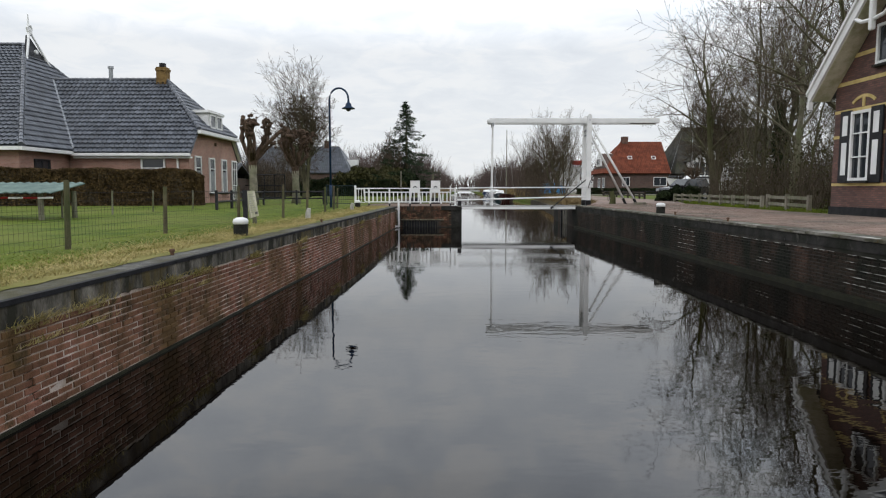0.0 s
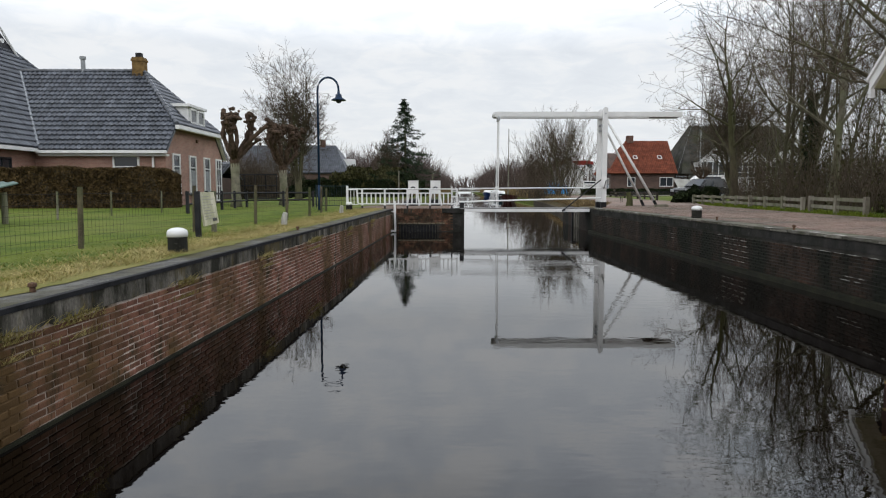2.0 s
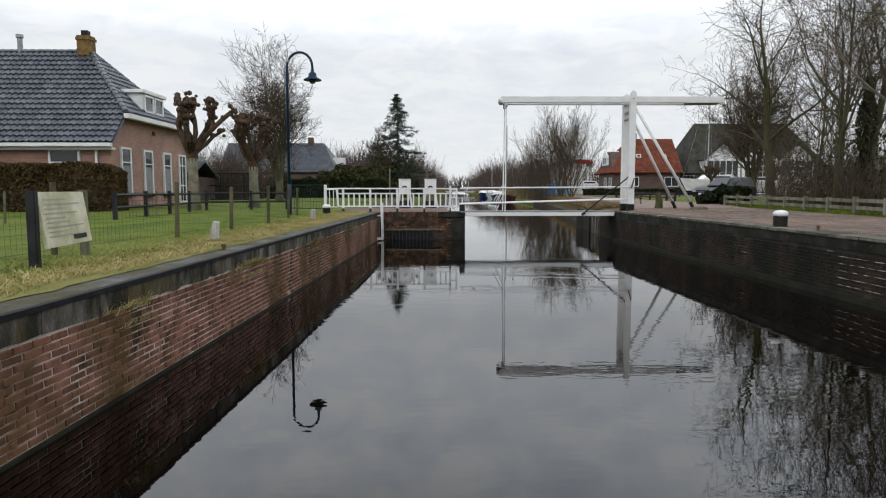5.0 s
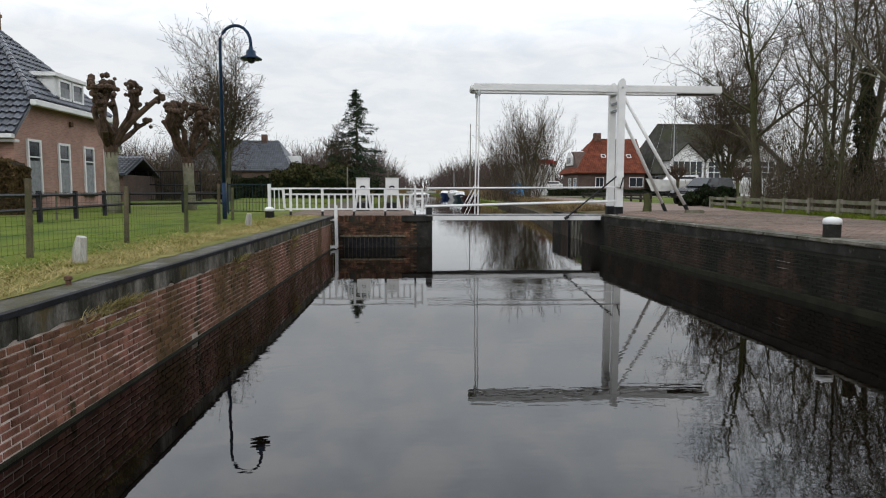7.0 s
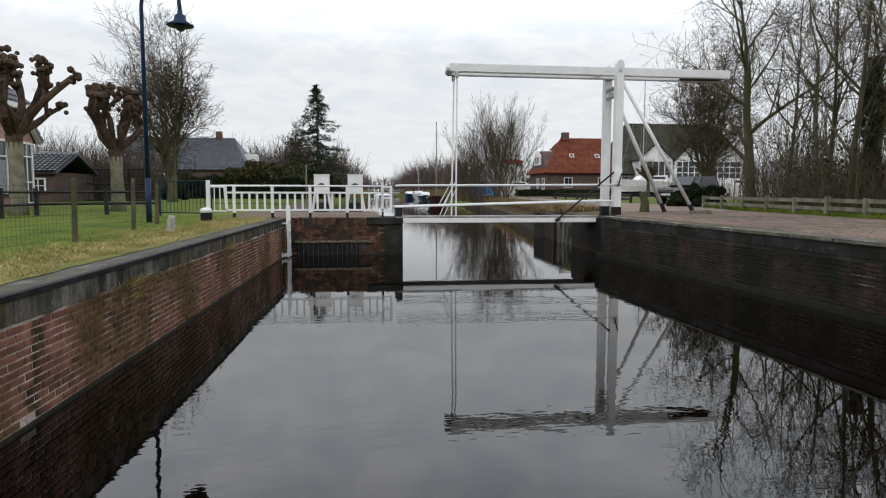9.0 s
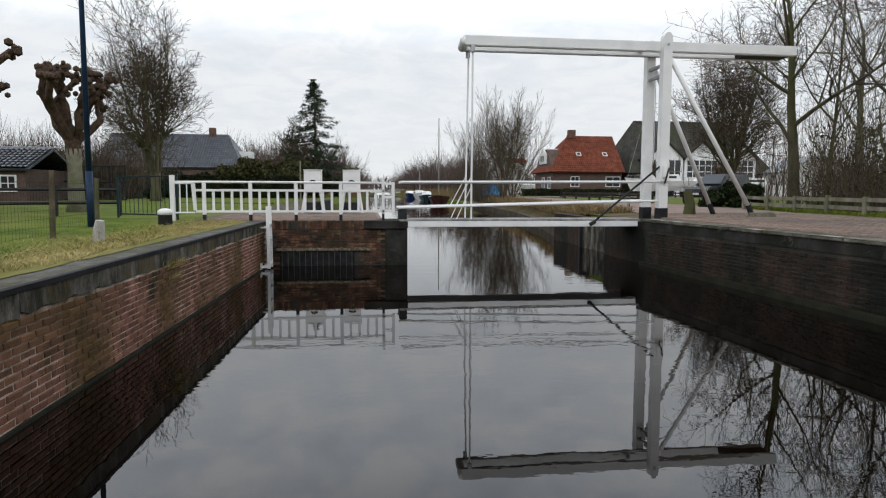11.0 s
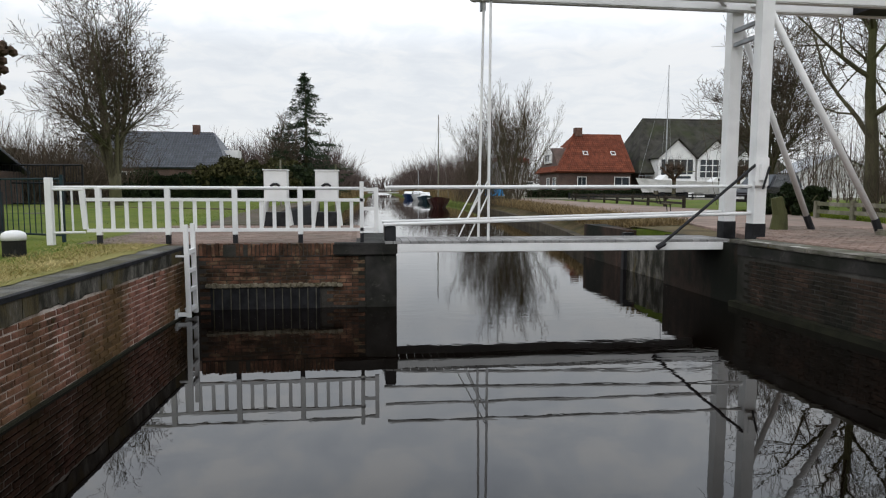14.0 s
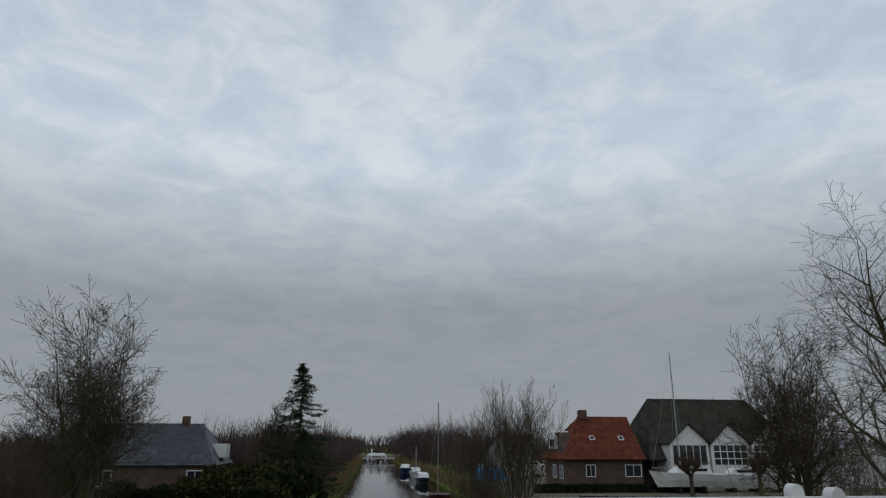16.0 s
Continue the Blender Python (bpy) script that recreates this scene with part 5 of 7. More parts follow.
for y in (QC + 1.12, QC - 1.12):
    window(quay_house, MQ(y, 2.27), 0.96, 2.2, 2, (1, 1.0, 0.95), inner=0.04, depth=0.1)
    for s in (-1, 1):
        bm = bm_new()
        yc = y + s * 0.76
        box(bm, QX - 0.09, QX - 0.04, yc - 0.27, yc + 0.27, 2.2, 4.52)
        sh = part("shutter", local(bm, QA), BLACK, quay_house, "black shutter with white panels")
        for z0, z1 in ((2.45, 3.5), (3.72, 4.36)):
            bm = bm_new()
            box(bm, QX - 0.1, QX - 0.088, yc - 0.13, yc + 0.13, z0, z1)
            part("shutter_panel", local(bm, QA), WHITE, sh)
    bm = bm_new()
    for k in range(8):
        a0, a1 = math.pi * (0.25 + 0.5 * k / 8), math.pi * (0.25 + 0.5 * (k + 1) / 8)
        prism(bm, [(QX - 0.03, y + 0.72 * math.cos(a0), 4.28 + 0.6 * math.sin(a0)), (QX - 0.03, y + 0.82 * math.cos(a0), 4.28 + 0.69 * math.sin(a0)), (QX - 0.03, y + 0.82 * math.cos(a1), 4.28 + 0.69 * math.sin(a1)), (QX - 0.03, y + 0.72 * math.cos(a1), 4.28 + 0.6 * math.sin(a1))], (0.03, 0, 0))
    part("window_arch", local(bm, QA), YELLOW_BAND, quay_house, "yellow arched lintel")
    bm = bm_new()
    box(bm, QX - 0.028, QX, y - 0.06, y + 0.06, 4.6, 4.9)
    part("keystone", local(bm, QA), YELLOW_BAND, quay_house)
window(quay_house, MQ(QC, 5.75), 1.15, 1.2, 2, (1,), inner=0.06, depth=0.1)

# far grey-roofed house behind the lawn
def simple_house(name, label, at, x0, x1, y0, y1, eave, ridge, hip_l, hip_r, wall, tile, w=0.3, h=0.42):
    hs = thing(name, label, "house", at)
    bm = bm_new()
    box(bm, x0 + 0.3, x1 - 0.3, y0 + 0.3, y1 - 0.3, 0.9, eave)
    part("wall", local(bm, at), wall, hs)
    ym = (y0 + y1) / 2
    a, b = (x0 + hip_l, ym, ridge), (x1 - hip_r, ym, ridge)
    planes = [[(x0, y0, eave), (x1, y0, eave), b, a], [(x0, y1, eave), (x1, y1, eave), b, a]]
    if hip_l:
        planes.append([(x0, y0, eave), (x0, y1, eave), a])
    if hip_r:
        planes.append([(x1, y0, eave), (x1, y1, eave), b])
    tiled_roof(hs, at, planes, tile, w, h, ridges=((a, b),) + (((x1, y0, eave), b),) * bool(hip_r) + (((x0, y0, eave), a),) * bool(hip_l))
    return hs


LA = (-21, 99, 1.1)
lh = simple_house("garden_house", "low brick house with a dark grey tile roof behind shrubs", LA, -29, -13.3, 93.5, 104, 4.3, 8.3, 0, 2.4, DARK_WALL, TILE_GREY)
bm = bm_new()
box(bm, -17.9, -17.2, 98.4, 99.1, 8.1, 9.2)
part("chimney", local(bm, LA), DARK_BRICK, lh)
bm = bm_new()
box(bm, -14.6, -12.9, 97.5, 99.5, 5.0, 6.4)
part("dormer", local(bm, LA), WHITE, lh, "white dormer", bevel=0.03)
for x in (-26, -23.5, -15):
    window(lh, pose(x - LA[0], 93.8 - LA[1], 2.4 - LA[2]), 1.6, 1.5, 2, sill=False)
SA = (-20, 60.5, 1.1)
sh = simple_house("brick_shed", "small dark brick outbuilding with white windows", SA, -31, -18.6, 57, 63.5, 3.0, 4.3, 0, 0, DARK_WALL, TILE_GREY)
for x in (-24.5, -21.5, -19.8):
    window(sh, pose(x - SA[0], 57.3 - SA[1], 1.7 - SA[2]), 0.9, 0.95, 2, (1, 1), sill=False, inner=0.05)

# red-roofed house by the yard
RA = (33, 113, 1.1)
red = thing("red_roofed_house", "brown brick house with a red clay tile roof", "house", RA)
bm = bm_new()
prism(bm, [(27.2, 108.3, 0.9), (27.2, 117.5, 0.9), (27.2, 117.5, 4.9), (27.2, 114.5, 8.0), (27.2, 111.3, 8.0), (27.2, 108.3, 4.9)], (10.3, 0, 0))
part("wall", local(bm, RA), DARK_WALL, red)
rf = [(26.7, 107.7, 4.6), (37.8, 107.7, 4.6), (37.8, 113, 10.0), (30.8, 113, 10.0)]
rb = [(26.7, 118.3, 4.6), (37.8, 118.3, 4.6), (37.8, 113, 10.0), (30.8, 113, 10.0)]
rl = [(26.7, 107.7, 4.6), (26.7, 118.3, 4.6), (30.8, 113, 10.0)]
tiled_roof(red, RA, (rf, rb, rl), TILE_RED, 0.3, 0.42, ridges=(((30.8, 113, 10.05), (37.8, 113, 10.05)), ((26.7, 107.7, 4.65), (30.8, 113, 10.15))))
bm = bm_new()
box(bm, 30.9, 31.9, 112.5, 113.5, 9.8, 11.0)
part("chimney", local(bm, RA), DARK_BRICK, red)
bm = bm_new()
prism(bm, [(27.0, 111.3, 5.9), (27.0, 114.7, 5.9), (27.0, 114.7, 7.3), (27.0, 113, 8.2), (27.0, 111.3, 7.3)], (2.5, 0, 0))
dr = part("dormer", local(bm, RA), WHITE, red, "white gabled dormer")
window(dr, pose(27.0 - RA[0], 113 - RA[1], 6.1 - RA[2], 0, 0, -90), 2.4, 1.1, 2, sill=False)
for x in (31.6, 35.6):
    m = pose(x - RA[0], 109.95 - RA[1], 7.0 - RA[2], -45, 0, 0)
    window(red, m @ pose(0, 0.0, 0), 0.7, 0.75, 1, sill=False, depth=0.1, name="roof_window")
for x in (30.5, 36.2):
    window(red, pose(x - RA[0], 108.3 - RA[1], 2.5 - RA[2]), 2.2 if x > 33 else 1.3, 1.5, 2, sill=False)
for y in (110, 113):
    window(red, pose(27.2 - RA[0], y - RA[1], 2.2 - RA[2], 0, 0, -90), 1.4, 1.7, 2, sill=False)

# thatched boat barn with three white gables
TA = (49, 115, 1.1)
bb = thing("boat_barn", "dark thatched barn with three white glazed boathouse gables", "barn", TA)
bm = bm_new()
box(bm, 40.5, 60, 112, 121, 0.9, 5.5)
part("wall", local(bm, TA), DARK_WALL, bb)
bm = bm_new()
A, B = (42.4, 116, 12.9), (57.6, 116, 12.9)
for pts in ([(38.8, 108.8, 4.6), (62, 108.8, 4.6), B, A], [(38.8, 123, 4.6), (62, 123, 4.6), B, A], [(38.8, 108.8, 4.6), (38.8, 123, 4.6), A], [(62, 108.8, 4.6), (62, 123, 4.6), B]):
    roof_slab(bm, pts, 0.3)
part("roof", local(bm, TA), THATCH, bb, "dark mossy thatch")
for x in (43.9, 49.6, 55.3):
    bm = bm_new()
    prism(bm, [(x - 2.7, 107.8, 1.0), (x + 2.7, 107.8, 1.0), (x + 2.7, 107.8, 6.7), (x, 107.8, 9.1), (x - 2.7, 107.8, 6.7)], (0, 4.5, 0))
    g = part("gable", local(bm, TA), WHITE, bb, "white boarded gable")
    for s in (-1, 1):
        bm = bm_new()
        roof_slab(bm, [(x, 107.4, 9.35), (x, 112.2, 9.35), (x + s * 3.0, 112.2, 6.6), (x + s * 3.0, 107.4, 6.6)], 0.15)
        part("gable_roof", local(bm, TA), THATCH, g)
    window(g, pose(x - TA[0], 107.8 - TA[1], 3.9 - TA[2]), 4.8, 2.6, 5, (1, 1, 1) if x > 46 else (1,), sill=False, inner=0.12, name="glazing")
# pale sheds further up the yard
for i, (x, y, w, h) in enumerate(((24.5, 128, 5, 6.5), (66, 105, 12, 6.0))):
    at = (x, y, 1.1)
    s = thing("yard_shed", "pale gabled shed of the boatyard", "shed", at)
    bm = bm_new()
    prism(bm, [(-w / 2, 0, -0.1), (w / 2, 0, -0.1), (w / 2, 0, h * 0.6), (0, 0, h), (-w / 2, 0, h * 0.6)], (0, 6, 0))
    part("wall", bm, WHITE_OLD, s)
    for q in (-1, 1):
        bm = bm_new()
        roof_slab(bm, [(0, -0.3, h + 0.1), (0, 6.3, h + 0.1), (q * (w / 2 + 0.3), 6.3, h * 0.6), (q * (w / 2 + 0.3), -0.3, h * 0.6)], 0.1)
        part("roof", bm, ZINC, s)

# ---- hedge, fences, shrubs, far woods ----
def hedge_box(x0, x1, y0, y1, z0, z1, n, size, material, name, label, seed, category="hedge"):
    at = ((x0 + x1) / 2, (y0 + y1) / 2, z0)
    t = thing(name, label, category, at)
    # solid dark box behind the leaves: the hedge's inner shade painted as a block
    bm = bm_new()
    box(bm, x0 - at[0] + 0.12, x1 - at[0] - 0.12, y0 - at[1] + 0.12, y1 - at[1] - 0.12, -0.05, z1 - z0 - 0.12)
    part("shade_core", bm, EARTH_AND_SHADE, t, "dark block painted as the shade between the hedge leaves")

    def spot(rng):
        x, y, z = rng.uniform(x0, x1), rng.uniform(y0, y1), rng.uniform(z0, z1)
        k = rng.random()
        if k < 0.5:
            y = y0 + abs(rng.gauss(0, 0.06))
        elif k < 0.75:
            z = z1 - abs(rng.gauss(0, 0.06))
        elif k < 0.9:
            x = x1 - abs(rng.gauss(0, 0.06))
        else:
            y = y1
        wave = 0.06 * math.sin(x * 1.7) + 0.05 * math.sin(x * 4.1 + z * 3)
        z = min(z, z1 - 0.35 * max(0, (x - (x1 - 0.5))) / 0.5 * (y0 < y))
        return x - at[0], y - at[1] + wave * 0.8, z - at[2] + wave * 0.6
    v, f = leaves(n, size, spot, seed)
    o = new("foliage", raw("foliage", v, f, material))
    o.parent = t
    return t


beech = hedge_box(-36, -12.5, 33.4, 34.9, 1.1, 3.0, 60000, 0.06, HEDGE, "beech_hedge", "long clipped brown beech hedge in front of the farmhouse", 1)
beech.matrix_basis = pose(-12.5, 33.4, 0, 0, 0, 13) @ pose(12.5, -33.4, 0) @ beech.matrix_basis


def shrub(x, y, z, rx, ry, h, n, size, material, name, label, seed, group=""):
    """A shrub: stems and a crown of leaves in uneven clumps."""
    t = thing(name, label, "shrub", (x, y, z), group)
    rng = random.Random(seed)
    bm = bm_new()
    for k in range(5):
        a = k * 1.3
        tube(bm, [(0.1 * math.cos(a), 0.1 * math.sin(a), -0.1), (rx * 0.5 * math.cos(a), ry * 0.5 * math.sin(a), h * 0.7)], [0.05, 0.02], 5)
    part("stems", bm, BARK, t)
    clumps = []
    for k in range(26):
        a, r, zz = rng.random() * 6.283, rng.random() ** 0.5, rng.random()
        k2 = math.sqrt(max(0.08, 1 - (zz * 0.95) ** 2))
        clumps.append((rx * r * math.cos(a) * k2, ry * r * math.sin(a) * k2, h * (0.06 + 0.84 * zz), rng.uniform(0.16, 0.34) * min(rx, h)))

    def spot(r):
        c = clumps[r.randrange(len(clumps))]
        d = Vector((r.gauss(0, 1), r.gauss(0, 1), r.gauss(0, 1))).normalized() * c[3] * r.uniform(0.55, 1.05)
        return c[0] + d.x, c[1] + d.y, max(0.02, c[2] + d.z * 0.8)
    v, f = leaves(n, size, spot, seed)
    o = new("crown", raw("crown", v, f, material))
    o.parent = t
    return t


hedge_box(-29, -5.6, 77.2, 78.6, 1.1, 3.1, 30000, 0.11, SHRUB, "evergreen_hedge", "uneven dark evergreen hedge along the back of the lawn", 17)
rng = random.Random(31)
ev = [shrub(-24, 80, 1.1, 3.2, 2.2, 3.0, 5000, 0.17, SHRUB, "evergreen_shrub", "dark evergreen garden shrub behind the lawn", 1, "shrubs behind the lawn"),
      shrub(-20.5, 78.5, 1.1, 2.6, 2.0, 2.4, 4000, 0.17, SHRUB, "evergreen_shrub", "dark evergreen garden shrub behind the lawn", 2, "shrubs behind the lawn"),
      shrub(-10.5, 79.0, 1.1, 2.8, 2.2, 3.6, 4500, 0.17, SHRUB_OLIVE, "olive_shrub", "olive-green loose shrub behind the lawn", 3, "shrubs behind the lawn")]
for i, (x, y, k, s) in enumerate(((-17.6, 79.5, 0, 0.8), (-14.5, 79, 1, 0.9), (-12.6, 82, 0, 0.8), (-8.5, 82, 0, 0.85), (-6.8, 80, 2, 0.75), (-7.4, 88, 2, 1.1), (-27.5, 77, 0, 1.3), (-31, 76, 1, 1.6), (-35, 74, 0, 1.5), (-5.6, 84, 0, 1.0), (-9.8, 86, 2, 1.0), (-39, 72, 0, 1.7), (-27, 70, 0, 0.9), (-22, 72, 1, 0.9), (-14.8, 68.5, 1, 0.55), (-5.4, 91, 0, 1.0))):
    copy_thing(ev[k], pose(x, y, 1.1, 0, 0, rng.random() * 360) @ Matrix.Diagonal((s, s, s, 1)))
shrub(16.5, 45.2, 1.1, 2.1, 1.2, 1.15, 6500, 0.075, SHRUB, "conifer_bush", "dark dense bush beside the parked car", 9)


# bare undergrowth and distant woods, made of many thin bent rods
def rods(n, place, height, width, seed, lean=0.25, fork=2):
    r = random.Random(seed)
    vs, fs = [], []
    for _ in range(n):
        p = Vector(place(r))
        h = height * r.uniform(0.45, 1.1)
        d = Vector((r.gauss(0, lean), r.gauss(0, lean), 1)).normalized()
        w = width * r.uniform(0.6, 1.3)
        mid = p + d * h * 0.5
        d2 = (d + Vector((r.gauss(0, lean), r.gauss(0, lean), 0))).normalized()
        lines = [(p, mid, w, w * 0.7), (mid, mid + d2 * h * 0.5, w * 0.7, w * 0.2)]
        for _k in range(fork):
            d3 = (d + Vector((r.gauss(0, 0.7), r.gauss(0, 0.7), 0.1))).normalized()
            q = p.lerp(mid, r.uniform(0.4, 1.0)) if r.random() < 0.5 else mid.lerp(lines[1][1], r.random() * 0.6)
            lines.append((q, q + d3 * h * r.uniform(0.2, 0.4), w * 0.45, w * 0.15))
        for a, b, wa, wb in lines:
            ang = r.random() * 3.14
            s = Vector((math.cos(ang), math.sin(ang), 0))
            s2 = Vector((-s.y, s.x, 0))
            k = len(vs)
            vs.extend(tuple(v) for v in (a + s * wa, a - s * 0.5 * wa + s2 * 0.87 * wa, a - s * 0.5 * wa - s2 * 0.87 * wa, b + s * wb, b - s * 0.5 * wb + s2 * 0.87 * wb, b - s * 0.5 * wb - s2 * 0.87 * wb))
            fs.extend(((k, k + 1, k + 4, k + 3), (k + 1, k + 2, k + 5, k + 4), (k + 2, k, k + 3, k + 5)))
    return vs, fs


def stuff(name, label, category, vf, material):
    return tagged(new(name, raw(name, vf[0], vf[1], material)), label, category, kind="stuff")


def along(x0, x1, y0, y1, z=1.05):
    return lambda r: (r.uniform(x0, x1), r.uniform(y0, y1), z)


def lane_side(r):
    y = r.uniform(24, 47)
    x = lerp_rows(ROAD_OUT, y) + 1.8 + r.random() ** 1.3 * 16
    return (x + (3.5 if y > 43 and x < 20 else 0), y, 1.1)


stuff("undergrowth", "brown tangled bare undergrowth of the wood", "undergrowth", rods(3000, lane_side, 2.4, 0.011, 1, 0.4, 4), TWIG)
stuff("thicket", "brown thicket of thin shoots in the wood", "undergrowth", rods(650, lane_side, 4.8, 0.010, 21, 0.22, 6), TWIG)
stuff("saplings", "thin bare saplings of the wood", "saplings", rods(110, lane_side, 7.5, 0.024, 2, 0.1, 7), BARK)
stuff("ivy_scrub", "olive ivy and bramble leaves low in the wood", "undergrowth", leaves(16000, 0.07, lambda r: (lambda p: (p[0] + 0.6, p[1], 1.1 + 3.6 * r.random() ** 2.2))(lane_side(r)), 5), SHRUB_OLIVE)
stuff("trunk_ivy", "dark ivy leaves round a woodland trunk", "ivy", leaves(5200, 0.075, lambda r: (lambda a, z: (19.6 + (0.40 - 0.03 * z) * (0.8 + 0.5 * math.sin(z * 2.3 + a * 2)) * math.cos(a) * r.uniform(0.7, 1.3), 38.0 + (0.40 - 0.03 * z) * (0.8 + 0.5 * math.sin(z * 2.3 + a * 2)) * math.sin(a) * r.uniform(0.7, 1.3), 1.1 + z))(r.random() * 6.283, 6.0 * r.random() ** 1.2), 15), SHRUB)
stuff("wood_behind", "dense bare wood behind the lane", "wood", rods(480, lambda r: (r.uniform(36, 62), r.uniform(18, 85), 1.1), 6.0, 0.04, 3, 0.18, 7), FAR_WOOD)
stuff("far_wood_west", "reddish bare trees along the far canal bank", "wood", rods(2600, lambda r: (lambda y: (lerp_rows(LEFT_EDGE, y) - 2 - r.random() * 16, y, 1.0))(108 + 240 * r.random() ** 1.4), 8.5, 0.07, 4, 0.3, 7), FAR_WOOD)
stuff("far_wood_east", "reddish bare trees along the far canal bank", "wood", rods(2000, lambda r: (lambda y: (lerp_rows(RIGHT_EDGE, y) + 2 + r.random() * 20, y, 1.0))(190 + 220 * r.random()), 12, 0.08, 5, 0.3, 7), FAR_WOOD)
stuff("garden_wood", "dark bare trees behind the far gardens", "wood", rods(2600, lambda r: (r.uniform(-90, -9), r.uniform(104, 128), 1.0), 7.5, 0.05, 6, 0.28, 6), FAR_WOOD)
stuff("horizon_wood", "distant wood along the horizon", "wood", rods(3400, lambda r: (r.uniform(-400, 420), r.uniform(420, 470), 1.0), 11, 0.35, 7, 0.3, 4), FAR_WOOD)
stuff("yard_wood", "bare trees behind the boatyard", "wood", rods(1600, lambda r: (r.uniform(18, 120), r.uniform(140, 170), 1.0), 9, 0.07, 8, 0.3, 6), FAR_WOOD)
stuff("farm_wood", "bare bushes beside the farmhouse", "wood", rods(2000, lambda r: (r.uniform(-40, -16.5), r.uniform(64, 76), 1.0), 5.5, 0.03, 9, 0.35, 6), TWIG)

stuff("inner_wood", "brown bare stems deep in the wood", "wood", rods(420, lambda r: (r.uniform(23, 36), r.uniform(27, 62), 1.1), 6.5, 0.022, 13, 0.16, 7), TWIG)

# bare waterside willows past the bridge
willow = tree_thing("waterside_willow", "upright many-stemmed bare willow on the canal bank", (13.6, 80, 1.0), grow(41, 12.6, 0.08, 0.5, levels=5, kids=(8, 5, 3, 2), first=0.1, upright=0.3, stems=6, twig=0.007, wobble=0.6, splay=0.36), BARK, TWIG, "waterside willows")
copy_thing(willow, pose(15.8, 85, 1.0, 0, 0, 130) @ Matrix.Diagonal((0.95, 0.95, 0.95, 1)))
copy_thing(willow, pose(12.3, 86, 0.8, 0, 0, 230) @ Matrix.Diagonal((0.85, 0.85, 0.85, 1)))
stuff("willow_scrub", "reddish willow shoots on the canal bank", "undergrowth", rods(560, lambda r: (r.gauss(12.6, 1.6), r.gauss(84, 5), 0.8), 5.2, 0.012, 10, 0.28, 5), TWIG)
grey_tree = tree_thing("garden_tree", "slender bare tree beside the spruce", (-9.2, 97, 1.0), grow(42, 11.0, 0.14, 0.45, levels=5, kids=(12, 6, 5, 4), first=0.2, upright=0.35, twig=0.012), BARK_PALE, TWIG)
copy_thing(grey_tree, pose(-7.2, 94, 1.0, 0, 0, 80) @ Matrix.Diagonal((0.8, 0.8, 0.8, 1)))

# ---- fences, sign, boats, car and other small things ----
def blades(n, place, height, width, seed, lean=0.5):
    """Grass blades, each a bent sliver."""
    r = random.Random(seed)
    vs, fs = [], []
    for _ in range(n):
        x, y, z = place(r)
        h, w, a = height * r.uniform(0.4, 1.3), width * r.uniform(0.7, 1.4), r.random() * 6.283
        s, d = Vector((math.cos(a), math.sin(a), 0)), Vector((r.gauss(0, lean), r.gauss(0, lean), 0))
        p = Vector((x, y, z))
        m, e = p + d * h * 0.35 + Vector((0, 0, h * 0.6)), p + d * h + Vector((0, 0, h))
        k = len(vs)
        vs.extend(tuple(v) for v in (p - s * w, p + s * w, m + s * w * 0.7, m - s * w * 0.7, e))
        fs.extend(((k, k + 1, k + 2, k + 3), (k + 3, k + 2, k + 4)))
    return vs, fs


def verge(r):
    y = 3 + 31 * r.random()
    d = 0.40 + abs(r.gauss(0.40, 0.5))
    clump = 0.5 + 0.5 * math.sin(y * 2.3) * math.sin(y * 0.9 + 1)
    return lerp_rows(LEFT_EDGE, y) - d - 0.25 * clump, y, 1.05


def lawn_near(r):
    y = 4 + 32 * r.random() ** 1.3
    return lerp_rows(LEFT_EDGE, y) - 1.0 - 8.5 * r.random() ** 1.2, y, 1.09


def lawn_far(r):
    return r.uniform(-17, -3.6), r.uniform(40, 76), 1.1


stuff("verge_grass", "dry straw-coloured grass along the quay", "grass", blades(46000, verge, 0.095, 0.0045, 1, 1.1), ROUGH_GRASS)
stuff("lawn_grass", "short green lawn grass", "grass", blades(90000, lawn_near, 0.03, 0.006, 2, 1.0), LAWN_BLADE)
stuff("far_lawn_grass", "short green grass of the far lawn", "grass", blades(14000, lawn_far, 0.04, 0.012, 3, 0.8), LAWN_BLADE)
stuff("wall_weeds", "dry weeds rooted in the quay wall joints", "grass", blades(3000, lambda r: (lambda y: (lerp_rows(LEFT_EDGE, y) + 0.015, y, r.choice((0.80, 0.84, 0.86, 0.66))))(r.choice((5.6, 6.3, 8.1, 9.0, 11.2, 14.5, 17.8, 18.2, 22.4, 27)) + r.gauss(0, 0.2)), 0.085, 0.0035, 4, 1.3), ROUGH_GRASS)
stuff("bank_grass", "dry brown grass on the canal bank past the bridge", "grass", blades(26000, lambda r: (lambda y: (lerp_rows(RIGHT_EDGE, y) + 0.4 + r.random() * max(0.5, lerp_rows(ROAD_IN, y) - lerp_rows(RIGHT_EDGE, y) - 0.4), y, 0.75 + 0.3 * r.random()))(39 + 60 * r.random() ** 1.4), 0.32, 0.012, 5, 0.6), REED)
stuff("far_reeds", "dry reed along the far canal banks", "reed", blades(9000, lambda r: (lambda y, q: (lerp_rows(LEFT_EDGE, y) - 0.3 - r.random() * 3 if q < 0.6 else lerp_rows(RIGHT_EDGE, y) + 0.4 + r.random() * 2, y, 0.6))(100 + 220 * r.random(), r.random()), 1.6, 0.05, 6, 0.25), REED)
